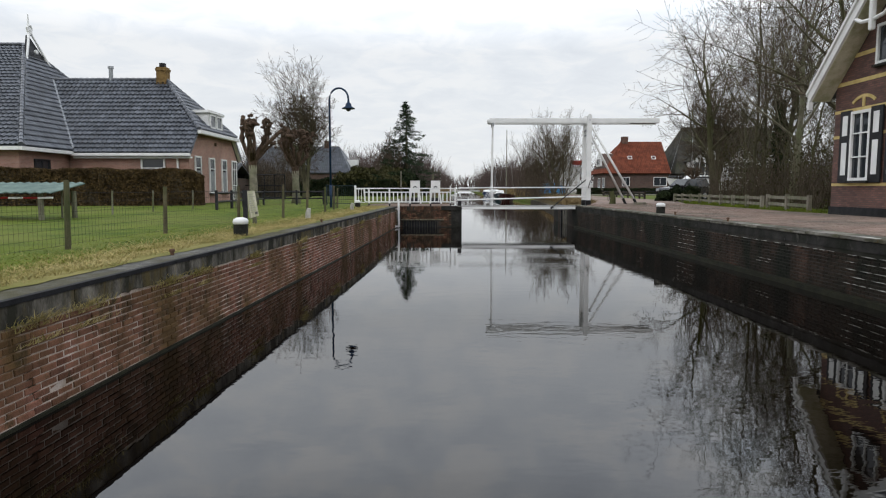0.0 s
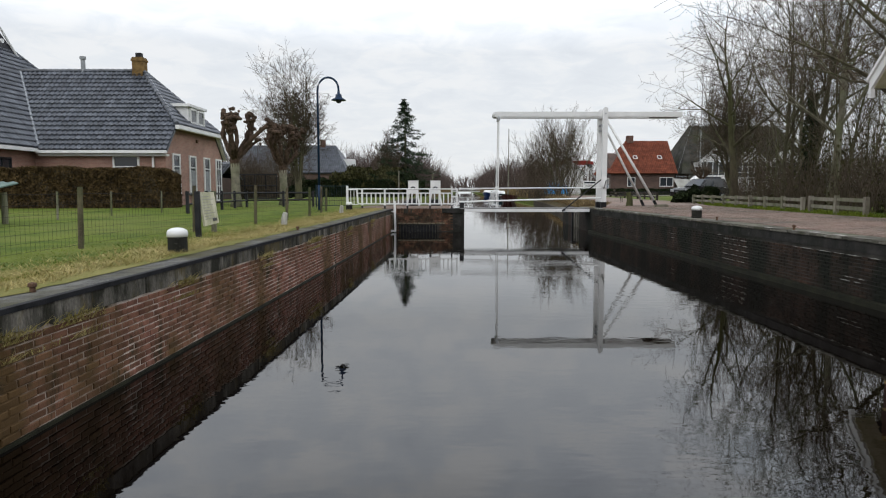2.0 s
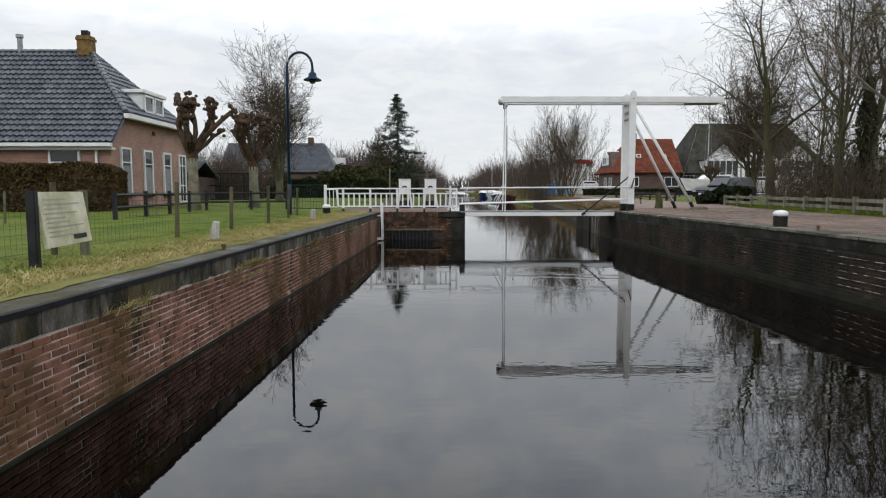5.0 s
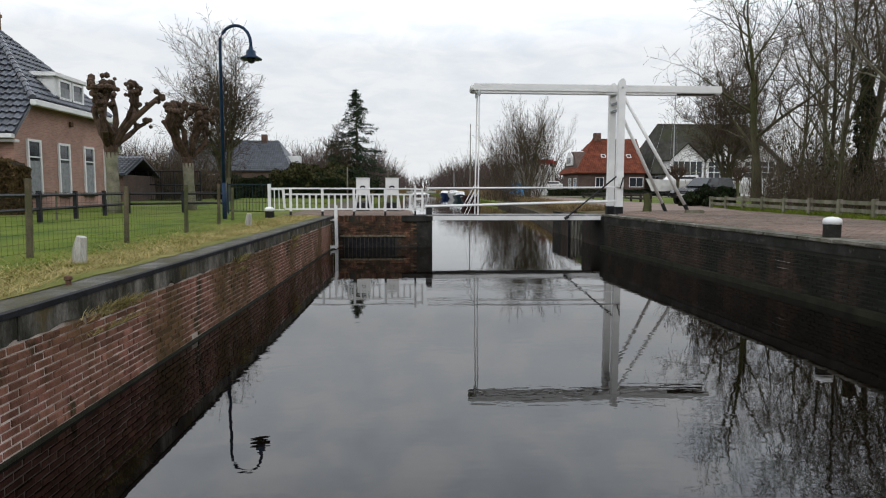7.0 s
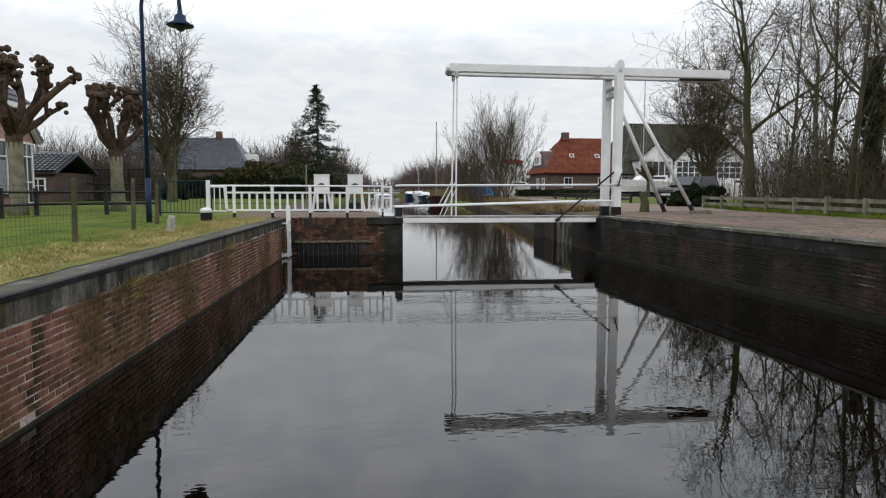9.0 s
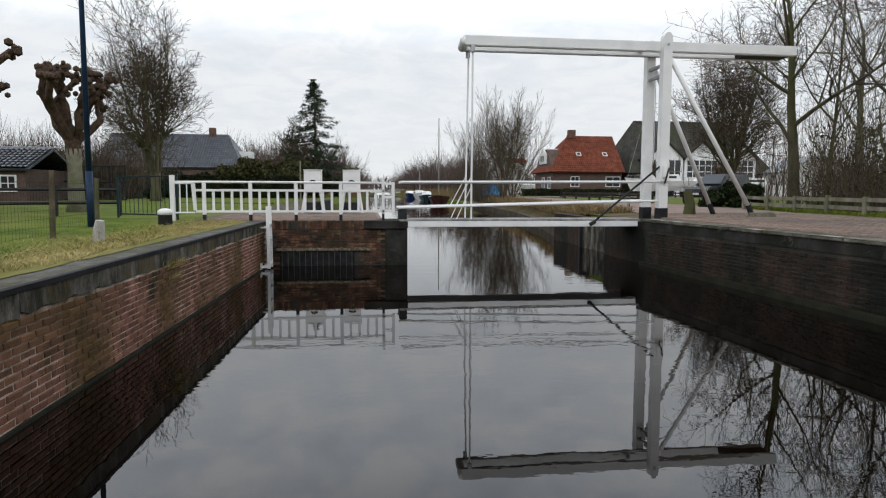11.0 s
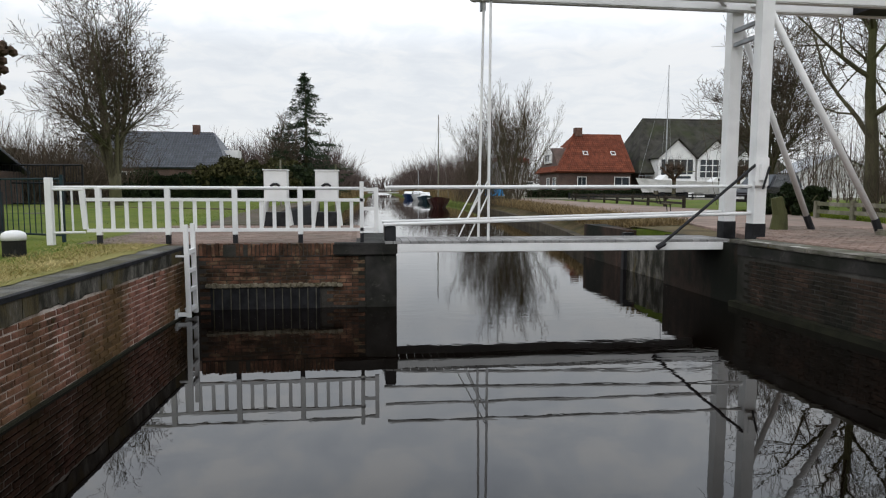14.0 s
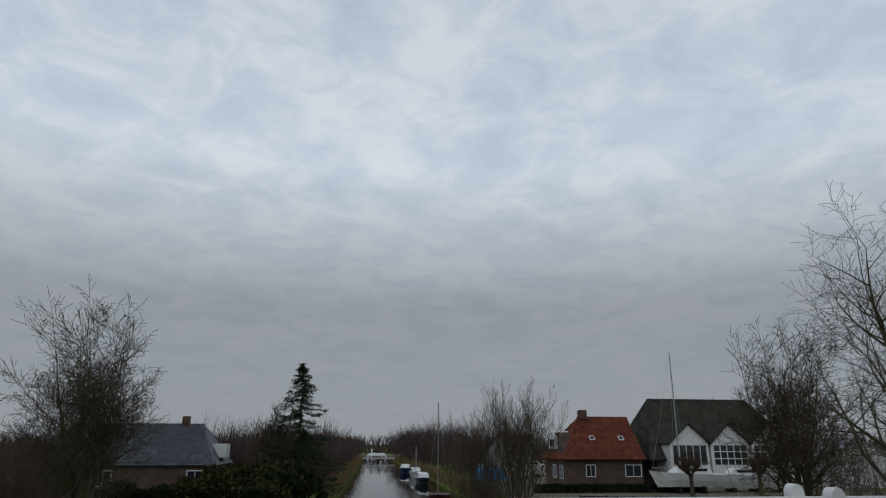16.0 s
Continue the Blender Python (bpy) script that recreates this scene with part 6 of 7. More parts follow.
stuff("lane_grass", "rough grass under the wooden fence", "grass", blades(9000, lambda r: (lambda y: (lerp_rows(ROAD_OUT, y) + abs(r.gauss(0.3, 0.7)), y, 1.12))(23 + 25 * r.random()), 0.14, 0.008, 7, 0.6), LAWN_BLADE)

# the paved path between the far lawn and the water
strip("garden_path", LEFT_EDGE, [40, 44, 48, 53, 57, 62, 67, 72], -1.62, -0.22, 0.9, 1.118, PATH, "narrow grey brick path beside the water", "path")
strip("garden_path_edge", LEFT_EDGE, [40, 44, 48, 53, 57, 62, 67, 72], -0.21, -0.05, -0.6, 1.04, TAR_AND_SHADE, "dark timber edging of the path", "path")
strip("bank_edging", RIGHT_EDGE, [42, 48, 53, 59, 66, 74, 85, 96], 0.0, 0.34, -0.6, 0.42, EARTH_AND_SHADE, "dark timber edging of the canal bank", "bank")

bm = bm_new()
prism(bm, [(-4.7, 53.0, 0.95), (-4.9, 53.35, 0.95), (-9.5, 55.3, 0.95), (-17, 57.9, 0.95), (-24, 59.6, 0.95), (-24, 59.2, 0.95), (-17, 57.5, 0.95), (-9.5, 54.95, 0.95)], (0, 0, 0.215))
solid("lawn_edging", bm, PATH, "narrow dark brick edging across the far lawn", "path", "structure")
slab = thing("lawn_slab", "round pale stone slab in the far lawn", "stone slab", (-10.9, 47.5, 1.12))
bm = bm_new()
lathe(bm, [(0.5, -0.05), (0.5, 0.03), (0.46, 0.05)], 24)
part("slab", bm, COPING, slab)
# dark wire run beside the far lawn
run = thing("garden_cage", "tall dark wire run on thin posts beside the lawn", "fence", (-18.5, 62.0, 1.1))
for k in range(8):
    bm = bm_new()
    box(bm, -3.5 + k - 0.04, -3.5 + k + 0.04, -0.04 + 0.12 * (3.5 - k), 0.04 + 0.12 * (3.5 - k), -0.1, 2.3)
    part("post", bm, BLACK, run)
for z in (0.1, 1.25, 2.26):
    bm = bm_new()
    tube(bm, [(-3.5, 0.42, z), (3.5, -0.42, z)], 0.05, 4)
    part("rail", bm, BLACK, run)
for k in range(47):
    bm = bm_new()
    x = -3.45 + k * 0.15
    tube(bm, [(x, -0.12 * x, 0.1), (x, -0.12 * x, 2.26)], 0.014, 4)
    part("bar", bm, BLACK, run)
# slanted resting board on the lane's verge
rest = thing("verge_bench", "dark weathered bench tilted back on thin legs beside the lane", "bench", (11.6, 45.4, 1.12), turn=70)
for k in range(3):
    bm = bm_new()
    box(bm, -0.7, 0.7, -0.05 + k * 0.14, 0.05 + k * 0.14, 0.42, 0.46)
    part("seat_slat", bm, POST_WOOD, rest)
for k in range(2):
    bm = bm_new()
    box(bm, -0.7, 0.7, 0.36 + k * 0.07, 0.39 + k * 0.07, 0.58 + k * 0.2, 0.70 + k * 0.2)
    part("back_slat", bm, POST_WOOD, rest)
for x in (-0.55, 0.55):
    bm = bm_new()
    tube(bm, [(x, -0.05, -0.05), (x, 0.0, 0.42), (x, 0.32, 0.44), (x, 0.46, 0.92)], 0.025, 6)
    part("frame", bm, BLACK, rest)

# wire fence with wooden posts along the lawn
WF = [(-5.6, 2.8), (-5.6, 6.2), (-5.6, 9.6), (-5.6, 13.0), (-5.35, 16.9), (-5.0, 20.2), (-4.75, 22.6), (-4.6, 25.2), (-4.8, 28.4), (-5.0, 30.6)]
wire = thing("wire_fence", "wire mesh fence on weathered wooden posts", "fence", (-5.2, 16, 1.1))
for i, (x, y) in enumerate(WF):
    bm = bm_new()
    tube(bm, [(x + 5.2, y - 16, -0.1), (x + 5.22, y - 15.98, 0.95 + 0.04 * (i % 3))], [0.045, 0.04], 8)
    part("post", bm, POST_WOOD, wire)
vs, fs = [], []


def wire_seg(a, b, w):
    k = len(vs)
    d = (b - a).normalized()
    s = d.cross(Vector((0.6, 0.3, 0.74))).normalized() * w
    u = d.cross(s).normalized() * w
    vs.extend(tuple(q) for q in (a + s, a - s * 0.5 + u, a - s * 0.5 - u, b + s, b - s * 0.5 + u, b - s * 0.5 - u))
    fs.extend(((k, k + 1, k + 4, k + 3), (k + 1, k + 2, k + 5, k + 4), (k + 2, k, k + 3, k + 5)))


for (x0, y0), (x1, y1) in zip(WF, WF[1:]):
    a, b = Vector((x0 + 5.2, y0 - 16, 0)), Vector((x1 + 5.2, y1 - 16, 0))
    for z in (0.08, 0.2, 0.32, 0.44, 0.56, 0.7, 0.85):
        wire_seg(a + Vector((0, 0, z)), b + Vector((0, 0, z - 0.01)), 0.0022)
    n = int((b - a).length / 0.1)
    for k in range(1, n):
        q = a.lerp(b, k / n)
        wire_seg(q + Vector((0, 0, 0.06)), q + Vector((0, 0, 0.85)), 0.0012)
o = new("wire_mesh", raw("wire_mesh", vs, fs, RUBBER))
o.parent = wire
tagged(o, "thin dark wire mesh", kind="stuff")

stakes = thing("stake_fence", "low stock fence of pale stakes and wires", "fence", (-11, 24, 1.1))
SP = [(-11.4, 16.0), (-11.2, 19), (-11, 21.5), (-10.9, 24.3), (-10.6, 27.4), (-9.6, 30)]
for x, y in SP:
    bm = bm_new()
    tube(bm, [(x + 11, y - 24, -0.1), (x + 11.03, y - 24, 0.85)], 0.028, 6)
    part("stake", bm, WOOD, stakes)
for z in (0.3, 0.55, 0.78):
    bm = bm_new()
    tube(bm, [(x + 11, y - 24, z) for x, y in SP], 0.003, 4)
    part("wire", bm, RUBBER, stakes)

rail = thing("black_rail_fence", "black wooden post-and-rail fence beside the farm garden", "fence", (-9.6, 31, 1.1))
RP = [(-9.3, 26.6), (-9.4, 28.8), (-9.55, 31), (-9.7, 33.2), (-9.75, 35.2), (-8.2, 36.3), (-6.8, 36.9)]
for x, y in RP:
    bm = bm_new()
    box(bm, x + 9.6 - 0.05, x + 9.6 + 0.05, y - 31 - 0.05, y - 31 + 0.05, -0.1, 0.85)
    part("post", bm, BLACK, rail)
for (x0, y0), (x1, y1) in zip(RP, RP[1:]):
    for z in (0.38, 0.74):
        bm = bm_new()
        tube(bm, [(x0 + 9.6, y0 - 31, z), (x1 + 9.6, y1 - 31, z)], 0.04, 4)
        part("rail", bm, BLACK, rail)

# notice board
sign = thing("notice_board", "mossy cream notice board on two dark posts beside the quay", "sign", (-4.78, 16.2, 1.08), turn=8)
for y in (-0.72, 0.72):
    bm = bm_new()
    box(bm, -0.1, 0.0, y - 0.05, y + 0.05, -0.1, 0.9)
    part("post", bm, BLACK if y < 0 else WOOD, sign, bevel=0.01)
MB = pose(0.03, 0, 0.22, 0, -8, 0)
bm = bm_new()
box(bm, 0.0, 0.04, -0.66, 0.66, 0, 0.66, MB)
board = part("board", bm, SIGN_CREAM, sign, bevel=0.005)
rng = random.Random(8)
for k in range(9):
    bm = bm_new()
    w = rng.uniform(0.5, 1.05)
    box(bm, 0.042, 0.044, -0.56, -0.56 + w, 0.56 - k * 0.055, 0.575 - k * 0.055, MB)
    part("text_line", bm, GREY_BAR, board)
bm = bm_new()
box(bm, 0.042, 0.045, 0.1, 0.5, 0.06, 0.12, MB)
part("text_line", bm, BLACK, board)

for x, y, h, tilt in ((-4.1, 19.6, 0.36, 6), (-3.92, 27.8, 0.34, 3)):
    t = thing("mooring_post", "pale weathered wooden stump in the verge grass", "post", (x, y, 1.06), "stumps in the verge")
    bm = bm_new()
    tube(bm, [(0, 0, -0.1), (0.01, 0.01, h * 0.6), (0.02 + tilt * 0.004, 0.0, h)], [0.085, 0.08, 0.06], 7)
    part("stump", bm, STUMP, t)
for x, y in ((-3.75, 8.9), (-3.35, 17.8), (7.62, 21.2), (7.5, 17.0)):
    t = thing("mooring_ring", "small rusty mooring pin on the coping", "mooring pin", (x, y, 1.07 if x < 0 else 1.15), "mooring pins")
    bm = bm_new()
    lathe(bm, [(0.03, -0.02), (0.025, 0.06), (0.04, 0.07), (0.035, 0.1), (0.01, 0.11)], 10)
    part("pin", bm, RUST, t)

# low shelter with a green sheet roof
shel = thing("garden_shelter", "low shelter with a green corrugated roof and striped pole", "shelter", (-12.2, 18.4, 1.1))
SHEET = mat("faded_green_sheet", (0.06, 0.10, 0.085), (0.13, 0.185, 0.16), 2, 0.6, 0.2, 40)
for k in range(14):
    bm = bm_new()
    x0 = -2.0 + k * 0.26
    prism(bm, [(x0, -1.0, 0.80), (x0 + 0.13, -1.0, 0.84), (x0 + 0.26, -1.0, 0.80), (x0 + 0.26, -1.0, 0.77), (x0 + 0.13, -1.0, 0.81), (x0, -1.0, 0.77)], (-0.25, 2.2, 0.28))
    part("roof_sheet", bm, SHEET, shel, "faded green corrugated roof sheet")
for x in (-1.6, 1.2):
    for y in (-0.7, 0.9):
        bm = bm_new()
        tube(bm, [(x, y, -0.1), (x, y, 0.84)], 0.075, 8)
        part("post", bm, WOOD, shel)
for k in range(9):
    bm = bm_new()
    tube(bm, [(-2.0 + k * 0.4, -0.8, 0.66), (-1.6 + k * 0.4, -0.8, 0.665)], 0.03, 6)
    part("pole_band", bm, RED_PAINT if k % 2 else WHITE, shel)

# wooden fence along the lane
def timber_fence(pts, label, tall, material, group):
    at = (*pts[0], 1.1)
    f = thing("timber_fence", label, "fence", at, group)
    for i, (x, y) in enumerate(pts):
        bm = bm_new()
        box(bm, x - at[0] - 0.07, x - at[0] + 0.07, y - at[1] - 0.07, y - at[1] + 0.07, -0.1, tall + 0.03 * (i % 2))
        part("post", bm, material, f, bevel=0.012)
    for (x0, y0), (x1, y1) in zip(pts, pts[1:]):
        for z in (tall * 0.42, tall * 0.82):
            bm = bm_new()
            d = Vector((x1 - x0, y1 - y0, 0)).normalized()
            s = Vector((-d.y, d.x, 0)) * 0.03
            a, b = Vector((x0 - at[0], y0 - at[1], z)), Vector((x1 - at[0], y1 - at[1], z + 0.02))
            prism(bm, [a + s - Vector((0, 0, 0.06)), a - s - Vector((0, 0, 0.06)), a - s + Vector((0, 0, 0.06)), a + s + Vector((0, 0, 0.06))], b - a)
            part("rail", bm, material, f)
    return f


timber_fence([(13.9 + 0.15 * k, 28.2 + 1.75 * k) for k in range(9)], "weathered wooden post-and-rail fence along the lane", 0.62, WOOD, "lane fences")
timber_fence([(13.35, 23.6), (13.5, 25.4), (13.75, 27.4)], "mossy wooden fence section beside the quay house", 0.68, WOOD, "lane fences")
timber_fence([(16.9, 54.3), (17.4, 57.4), (17.8, 60.4), (18.0, 63.1), (18.3, 66.4), (18.7, 69.8), (19.0, 74), (19.5, 78.7), (21, 84)], "dark low post-and-rail fence round the boatyard lawn", 0.7, mat("dark_creosoted_wood", (0.02, 0.016, 0.012), (0.055, 0.045, 0.035), 3, 0.9, 0.3, 50), "lane fences")
hedge_box(20.5, 41, 99.2, 100.2, 1.1, 2.1, 7000, 0.12, SHRUB, "yard_hedge", "low dark clipped hedge in front of the red-roofed house", 6)
timber_fence([(22 + 2.4 * k, 88 - 0.6 * k) for k in range(8)], "dark low post-and-rail fence round the boatyard lawn", 0.7, BLACK, "lane fences")

# parked car
car = thing("parked_car", "black off-road car parked beside the lane", "car", (18.8, 50.6, 1.13), turn=28)
bm = bm_new()
prism(bm, [(-2.1, -0.88, 0.42), (2.1, -0.88, 0.42), (2.12, -0.88, 0.8), (2.02, -0.88, 1.02), (-0.75, -0.88, 1.08), (-1.9, -0.88, 0.98), (-2.12, -0.88, 0.8)], (0, 1.76, 0))
body = part("body", bm, CAR_BLACK, car, bevel=0.06)
bm = bm_new()
vs_ = [bm.verts.new(p) for p in ((-0.85, -0.82, 1.06), (2.0, -0.82, 1.04), (2.0, 0.82, 1.04), (-0.85, 0.82, 1.06), (-0.15, -0.66, 1.66), (1.75, -0.68, 1.68), (1.75, 0.68, 1.68), (-0.15, 0.66, 1.66))]
for f in ((0, 1, 5, 4), (1, 2, 6, 5), (2, 3, 7, 6), (3, 0, 4, 7), (4, 5, 6, 7), (3, 2, 1, 0)):
    bm.faces.new([vs_[i] for i in f])
cab = part("cabin", bm, CAR_BLACK, car, bevel=0.04)
for s in (-1, 1):
    bm = bm_new()
    prism(bm, [(-0.5, s * 0.79, 1.13), (0.55, s * 0.79, 1.12), (0.55, s * 0.70, 1.56), (-0.02, s * 0.69, 1.56)], (0, s * 0.015, 0))
    part("side_window", bm, GLASS, cab)
    bm = bm_new()
    box(bm, -2.16, -2.08, s * 0.66 - 0.14, s * 0.66 + 0.14, 0.72, 0.92)
    part("headlight", bm, STEEL, body, "clear headlight")
bm = bm_new()
prism(bm, [(-0.8, -0.7, 1.14), (-0.8, 0.7, 1.14), (-0.24, 0.6, 1.6), (-0.24, -0.6, 1.6)], (-0.02, 0, 0.01))
part("windscreen", bm, GLASS, cab)
bm = bm_new()
box(bm, -2.15, -2.1, -0.3, 0.3, 0.55, 0.66)
part("number_plate", bm, WHITE_OLD, body, "plain pale plate")
for x in (-1.35, 1.3):
    for s in (-1, 1):
        bm = bm_new()
        tube(bm, [(x, s * 0.72, 0.36), (x, s * 0.92, 0.36)], 0.36, 20)
        wh = part("wheel", bm, RUBBER, car)
        bm = bm_new()
        tube(bm, [(x, s * 0.9, 0.36), (x, s * 0.935, 0.36)], 0.22, 12)
        part("rim", bm, STEEL, wh, "alloy rim")


# boats
def hull(bm, L, W, H, z0=-0.3):
    """A lofted hull, bow at +x."""
    rings = []
    for k in range(11):
        u = k / 10
        w = W / 2 * (math.sin(min(1, (1 - u) * 1.7) * math.pi / 2) ** 0.7) * (0.86 + 0.14 * min(1, u * 4)) + 0.02
        top = H * (0.85 + 0.35 * u * u)
        x = -L / 2 + L * u
        rings.append([bm.verts.new((x - (0.1 * L * (u > 0.8) * (1 - z)), y * w * (0.55 + 0.45 * z), z0 + (top - z0) * z)) for y, z in ((-1, 1), (-1, 0.5), (-0.8, 0), (0.8, 0), (1, 0.5), (1, 1))])
    for a, b in zip(rings, rings[1:]):
        for i in range(6):
            bm.faces.new((a[i], a[(i + 1) % 6], b[(i + 1) % 6], b[i]))
    bm.faces.new(rings[0])
    bm.faces.new(rings[-1][::-1])


def boat(label, at, turn, L, W, H, hull_mat, cabin=True, mast=0.0, deck_mat=None, group="boats of the yard", boom=True):
    b = thing("boat", label, "boat", at, group, turn=turn)
    bm = bm_new()
    hull(bm, L, W, H)
    part("hull", bm, hull_mat, b)
    bm = bm_new()
    tube(bm, [(-L * 0.48, -W * 0.42, H * 0.9), (L * 0.2, -W * 0.46, H * 0.98), (L * 0.42, -W * 0.1, H * 1.12)], 0.04, 5)
    part("rubbing_strake", bm, WHITE, b)
    if cabin:
        bm = bm_new()
        prism(bm, [(-L * 0.3, -W * 0.33, H * 0.85), (L * 0.22, -W * 0.33, H * 0.9), (L * 0.12, -W * 0.33, H * 0.9 + 0.75), (-L * 0.26, -W * 0.33, H * 0.9 + 0.85)], (0, W * 0.66, 0))
        c = part("cabin", bm, deck_mat or WHITE, b, bevel=0.05)
        for s in (-1, 1):
            bm = bm_new()
            box(bm, -L * 0.22, L * 0.1, s * W * 0.335 - 0.012, s * W * 0.335 + 0.012, H * 0.9 + 0.3, H * 0.9 + 0.6)
            part("cabin_window", bm, GLASS, c)
        bm = bm_new()
        for k in range(5):
            tube(bm, [(L * (0.2 + 0.06 * k), -W * 0.3 * (1 - k / 6), H * 1.05), (L * (0.2 + 0.06 * k), -W * 0.3 * (1 - k / 6), H * 1.05 + 0.5)], 0.018, 4)
        tube(bm, [(L * 0.2, -W * 0.3, H * 1.05 + 0.5), (L * 0.44, -W * 0.1, H * 1.05 + 0.5)], 0.018, 4)
        part("pulpit", bm, STEEL, b)
    if mast:
        bm = bm_new()
        tube(bm, [(L * 0.08, 0, H * 0.8), (L * 0.08, 0, mast)], [0.09, 0.05], 8)
        m = part("mast", bm, WOOD if hull_mat is MAROON else STEEL, b)
        bm = bm_new()
        for s in (-1, 1):
            tube(bm, [(L * 0.08, s * W * 0.45, H), (L * 0.08, 0, mast * 0.92)], 0.012, 3)
        tube(bm, [(L * 0.46, 0, H * 1.1), (L * 0.08, 0, mast * 0.97)], 0.012, 3)
        part("rigging", bm, STEEL, m)
        if boom:
            bm = bm_new()
            tube(bm, [(L * 0.08, 0, H + 0.9), (-L * 0.35, 0, H + 1.1)], 0.06, 6)
            part("boom", bm, WOOD, m)
    return b


boat("old maroon sailing barge with a tall mast moored in the canal", (9.9, 101, 0), 262, 9, 2.8, 1.1, MAROON, False, 11.0)
boat("teal and white motor cruiser moored in the canal", (12.2, 140, 0), 268, 10, 2.6, 1.0, TEAL_HULL, True)
boat("white motor cruiser moored in the canal", (12.6, 158, 0), 268, 10, 2.6, 1.2, WHITE, True, 6.0)
boat("long blue barge moored in the canal", (12.4, 182, 0), 262, 13, 2.8, 1.1, BLUE_HULL, True)
boat("white sailing yacht laid up on land in front of the barn", (38.4, 98.5, 2.2), 185, 9.5, 2.8, 1.2, WHITE, True, 15.0)
boat("white motor boat laid up on land beside the barn", (46, 100, 1.9), 172, 8.5, 2.8, 1.3, WHITE, True)
boat("white motor boat laid up on land beside the barn", (52, 100, 1.7), 190, 8, 2.8, 1.3, WHITE, True)
boat("white boat stored in the far yard", (24, 132, 1.8), 150, 8, 2.6, 1.3, WHITE, True, 12.0)
boat("white boat stored in the far yard", (30, 136, 1.8), 20, 8, 2.6, 1.3, WHITE, True)
for x, y in ((37, 98.5), (40, 98.5), (44.5, 100), (47.5, 100), (50.5, 100), (53.5, 100), (22.5, 132), (25.5, 132), (29, 136), (31, 136)):
    t = thing("boat_trestle", "dark timber trestle under a laid-up boat", "trestle", (x, y, 1.1), "boat trestles")
    bm = bm_new()
    box(bm, -0.15, 0.15, -1.1, 1.1, 0, 0.85 if y < 99 else 0.6)
    part("beam", bm, BLACK, t, bevel=0.02)
tp = thing("boat_cover", "bright blue tarpaulin over a stored boat", "tarpaulin", (21.5, 128, 1.1))
bm = bm_new()
prism(bm, [(-2.5, -1, 0), (2.5, -1, 0), (2.3, -0.7, 1.5), (0, 0, 2.3), (-2.3, -0.7, 1.5)], (0, 2.4, 0))
part("sheet", bm, TARP, tp, bevel=0.1)

# boat hoist in the yard
hoist = thing("boat_hoist", "boat hoist with a red beam on pale legs", "hoist", (28.5, 141, 1.1), turn=-20)
for x in (-2.6, 2.6):
    for y in (-2.5, 2.5):
        bm = bm_new()
        box(bm, x - 0.18, x + 0.18, y - 0.18, y + 0.18, -0.1, 6.2)
        part("leg", bm, WHITE_OLD, hoist)
for y in (-2.5, 2.5):
    bm = bm_new()
    box(bm, -3.0, 3.0, y - 0.25, y + 0.25, 6.2, 6.9)
    part("beam", bm, RED_PAINT, hoist, "red beam")
bm = bm_new()
box(bm, 2.35, 2.85, -2.9, 2.9, 5.6, 6.2)
part("end_beam", bm, BLACK, hoist)

# short pollards in front of the barn
pm = pollard(60, 2.4)
pt = thing("yard_pollard", "dark bushy pollard in front of the boat barn", "tree", (35.5, 92, 1.1), "yard pollards")
part("crown", pm, BARK_RED, pt)
bm = bm_new()
tube(bm, [(0, 0, -0.1), (0.02, 0, 1.0), (0, 0, 2.2)], [0.3, 0.22, 0.2], 9)
part("trunk", bm, BARK, pt)
o = new("twig_crown", raw("twig_crown", *rods(260, lambda r: (r.gauss(0, 0.6), r.gauss(0, 0.6), 2.6 + r.random()), 2.0, 0.012, 61, 0.5, 2), TWIG))
o.parent = pt
copy_thing(pt, pose(44.5, 94, 1.1, 0, 0, 70))
stone = thing("strut_stone", "rough brown stone block at the strut foot", "stone", (10.25, 33.75, 1.17))
bm = bm_new()
box(bm, -0.28, 0.35, -0.15, 0.17, -0.04, 0.14)
part("block", bm, WOOD, stone, bevel=0.04)
stump = thing("tree_stump", "mossy old timber stump beside the bridge tower", "stump", (9.4, 35.9, 1.16))
bm = bm_new()
tube(bm, [(0, 0, -0.1), (0.02, 0, 0.35), (-0.06, 0.03, 0.72)], [0.2, 0.15, 0.12], 8)
part("trunk", bm, BARK, stump)

# low footbridge far up the canal
fb = thing("far_footbridge", "low white footbridge far up the canal", "bridge", (9, 275, 0))
bm = bm_new()
box(bm, -9, 9, -1, 1, 1.0, 1.5)
part("deck", bm, WHITE_OLD, fb)
for z in (2.0, 2.4):
    bm = bm_new()
    box(bm, -9, 9, -1.05, -0.95, z, z + 0.1)
    part("rail", bm, WHITE, fb)
for x in (-8, -3, 3, 8):
    bm = bm_new()
    box(bm, x - 0.15, x + 0.15, -1.05, -0.9, -0.5, 2.45)
    part("post", bm, WHITE_OLD, fb)
# slim dark poles standing in the garden path
for x, y, h in ((-3.75, 58.0, 3.6), (-0.9, 58.5, 3.4)):
    t = thing("canal_pole", "slim dark pole at the waterside", "pole", (x, y, -0.6), "waterside poles")
    bm = bm_new()
    tube(bm, [(0, 0, 0), (0, 0, h + 0.6)], 0.05, 8)
    part("pole", bm, WOOD, t)

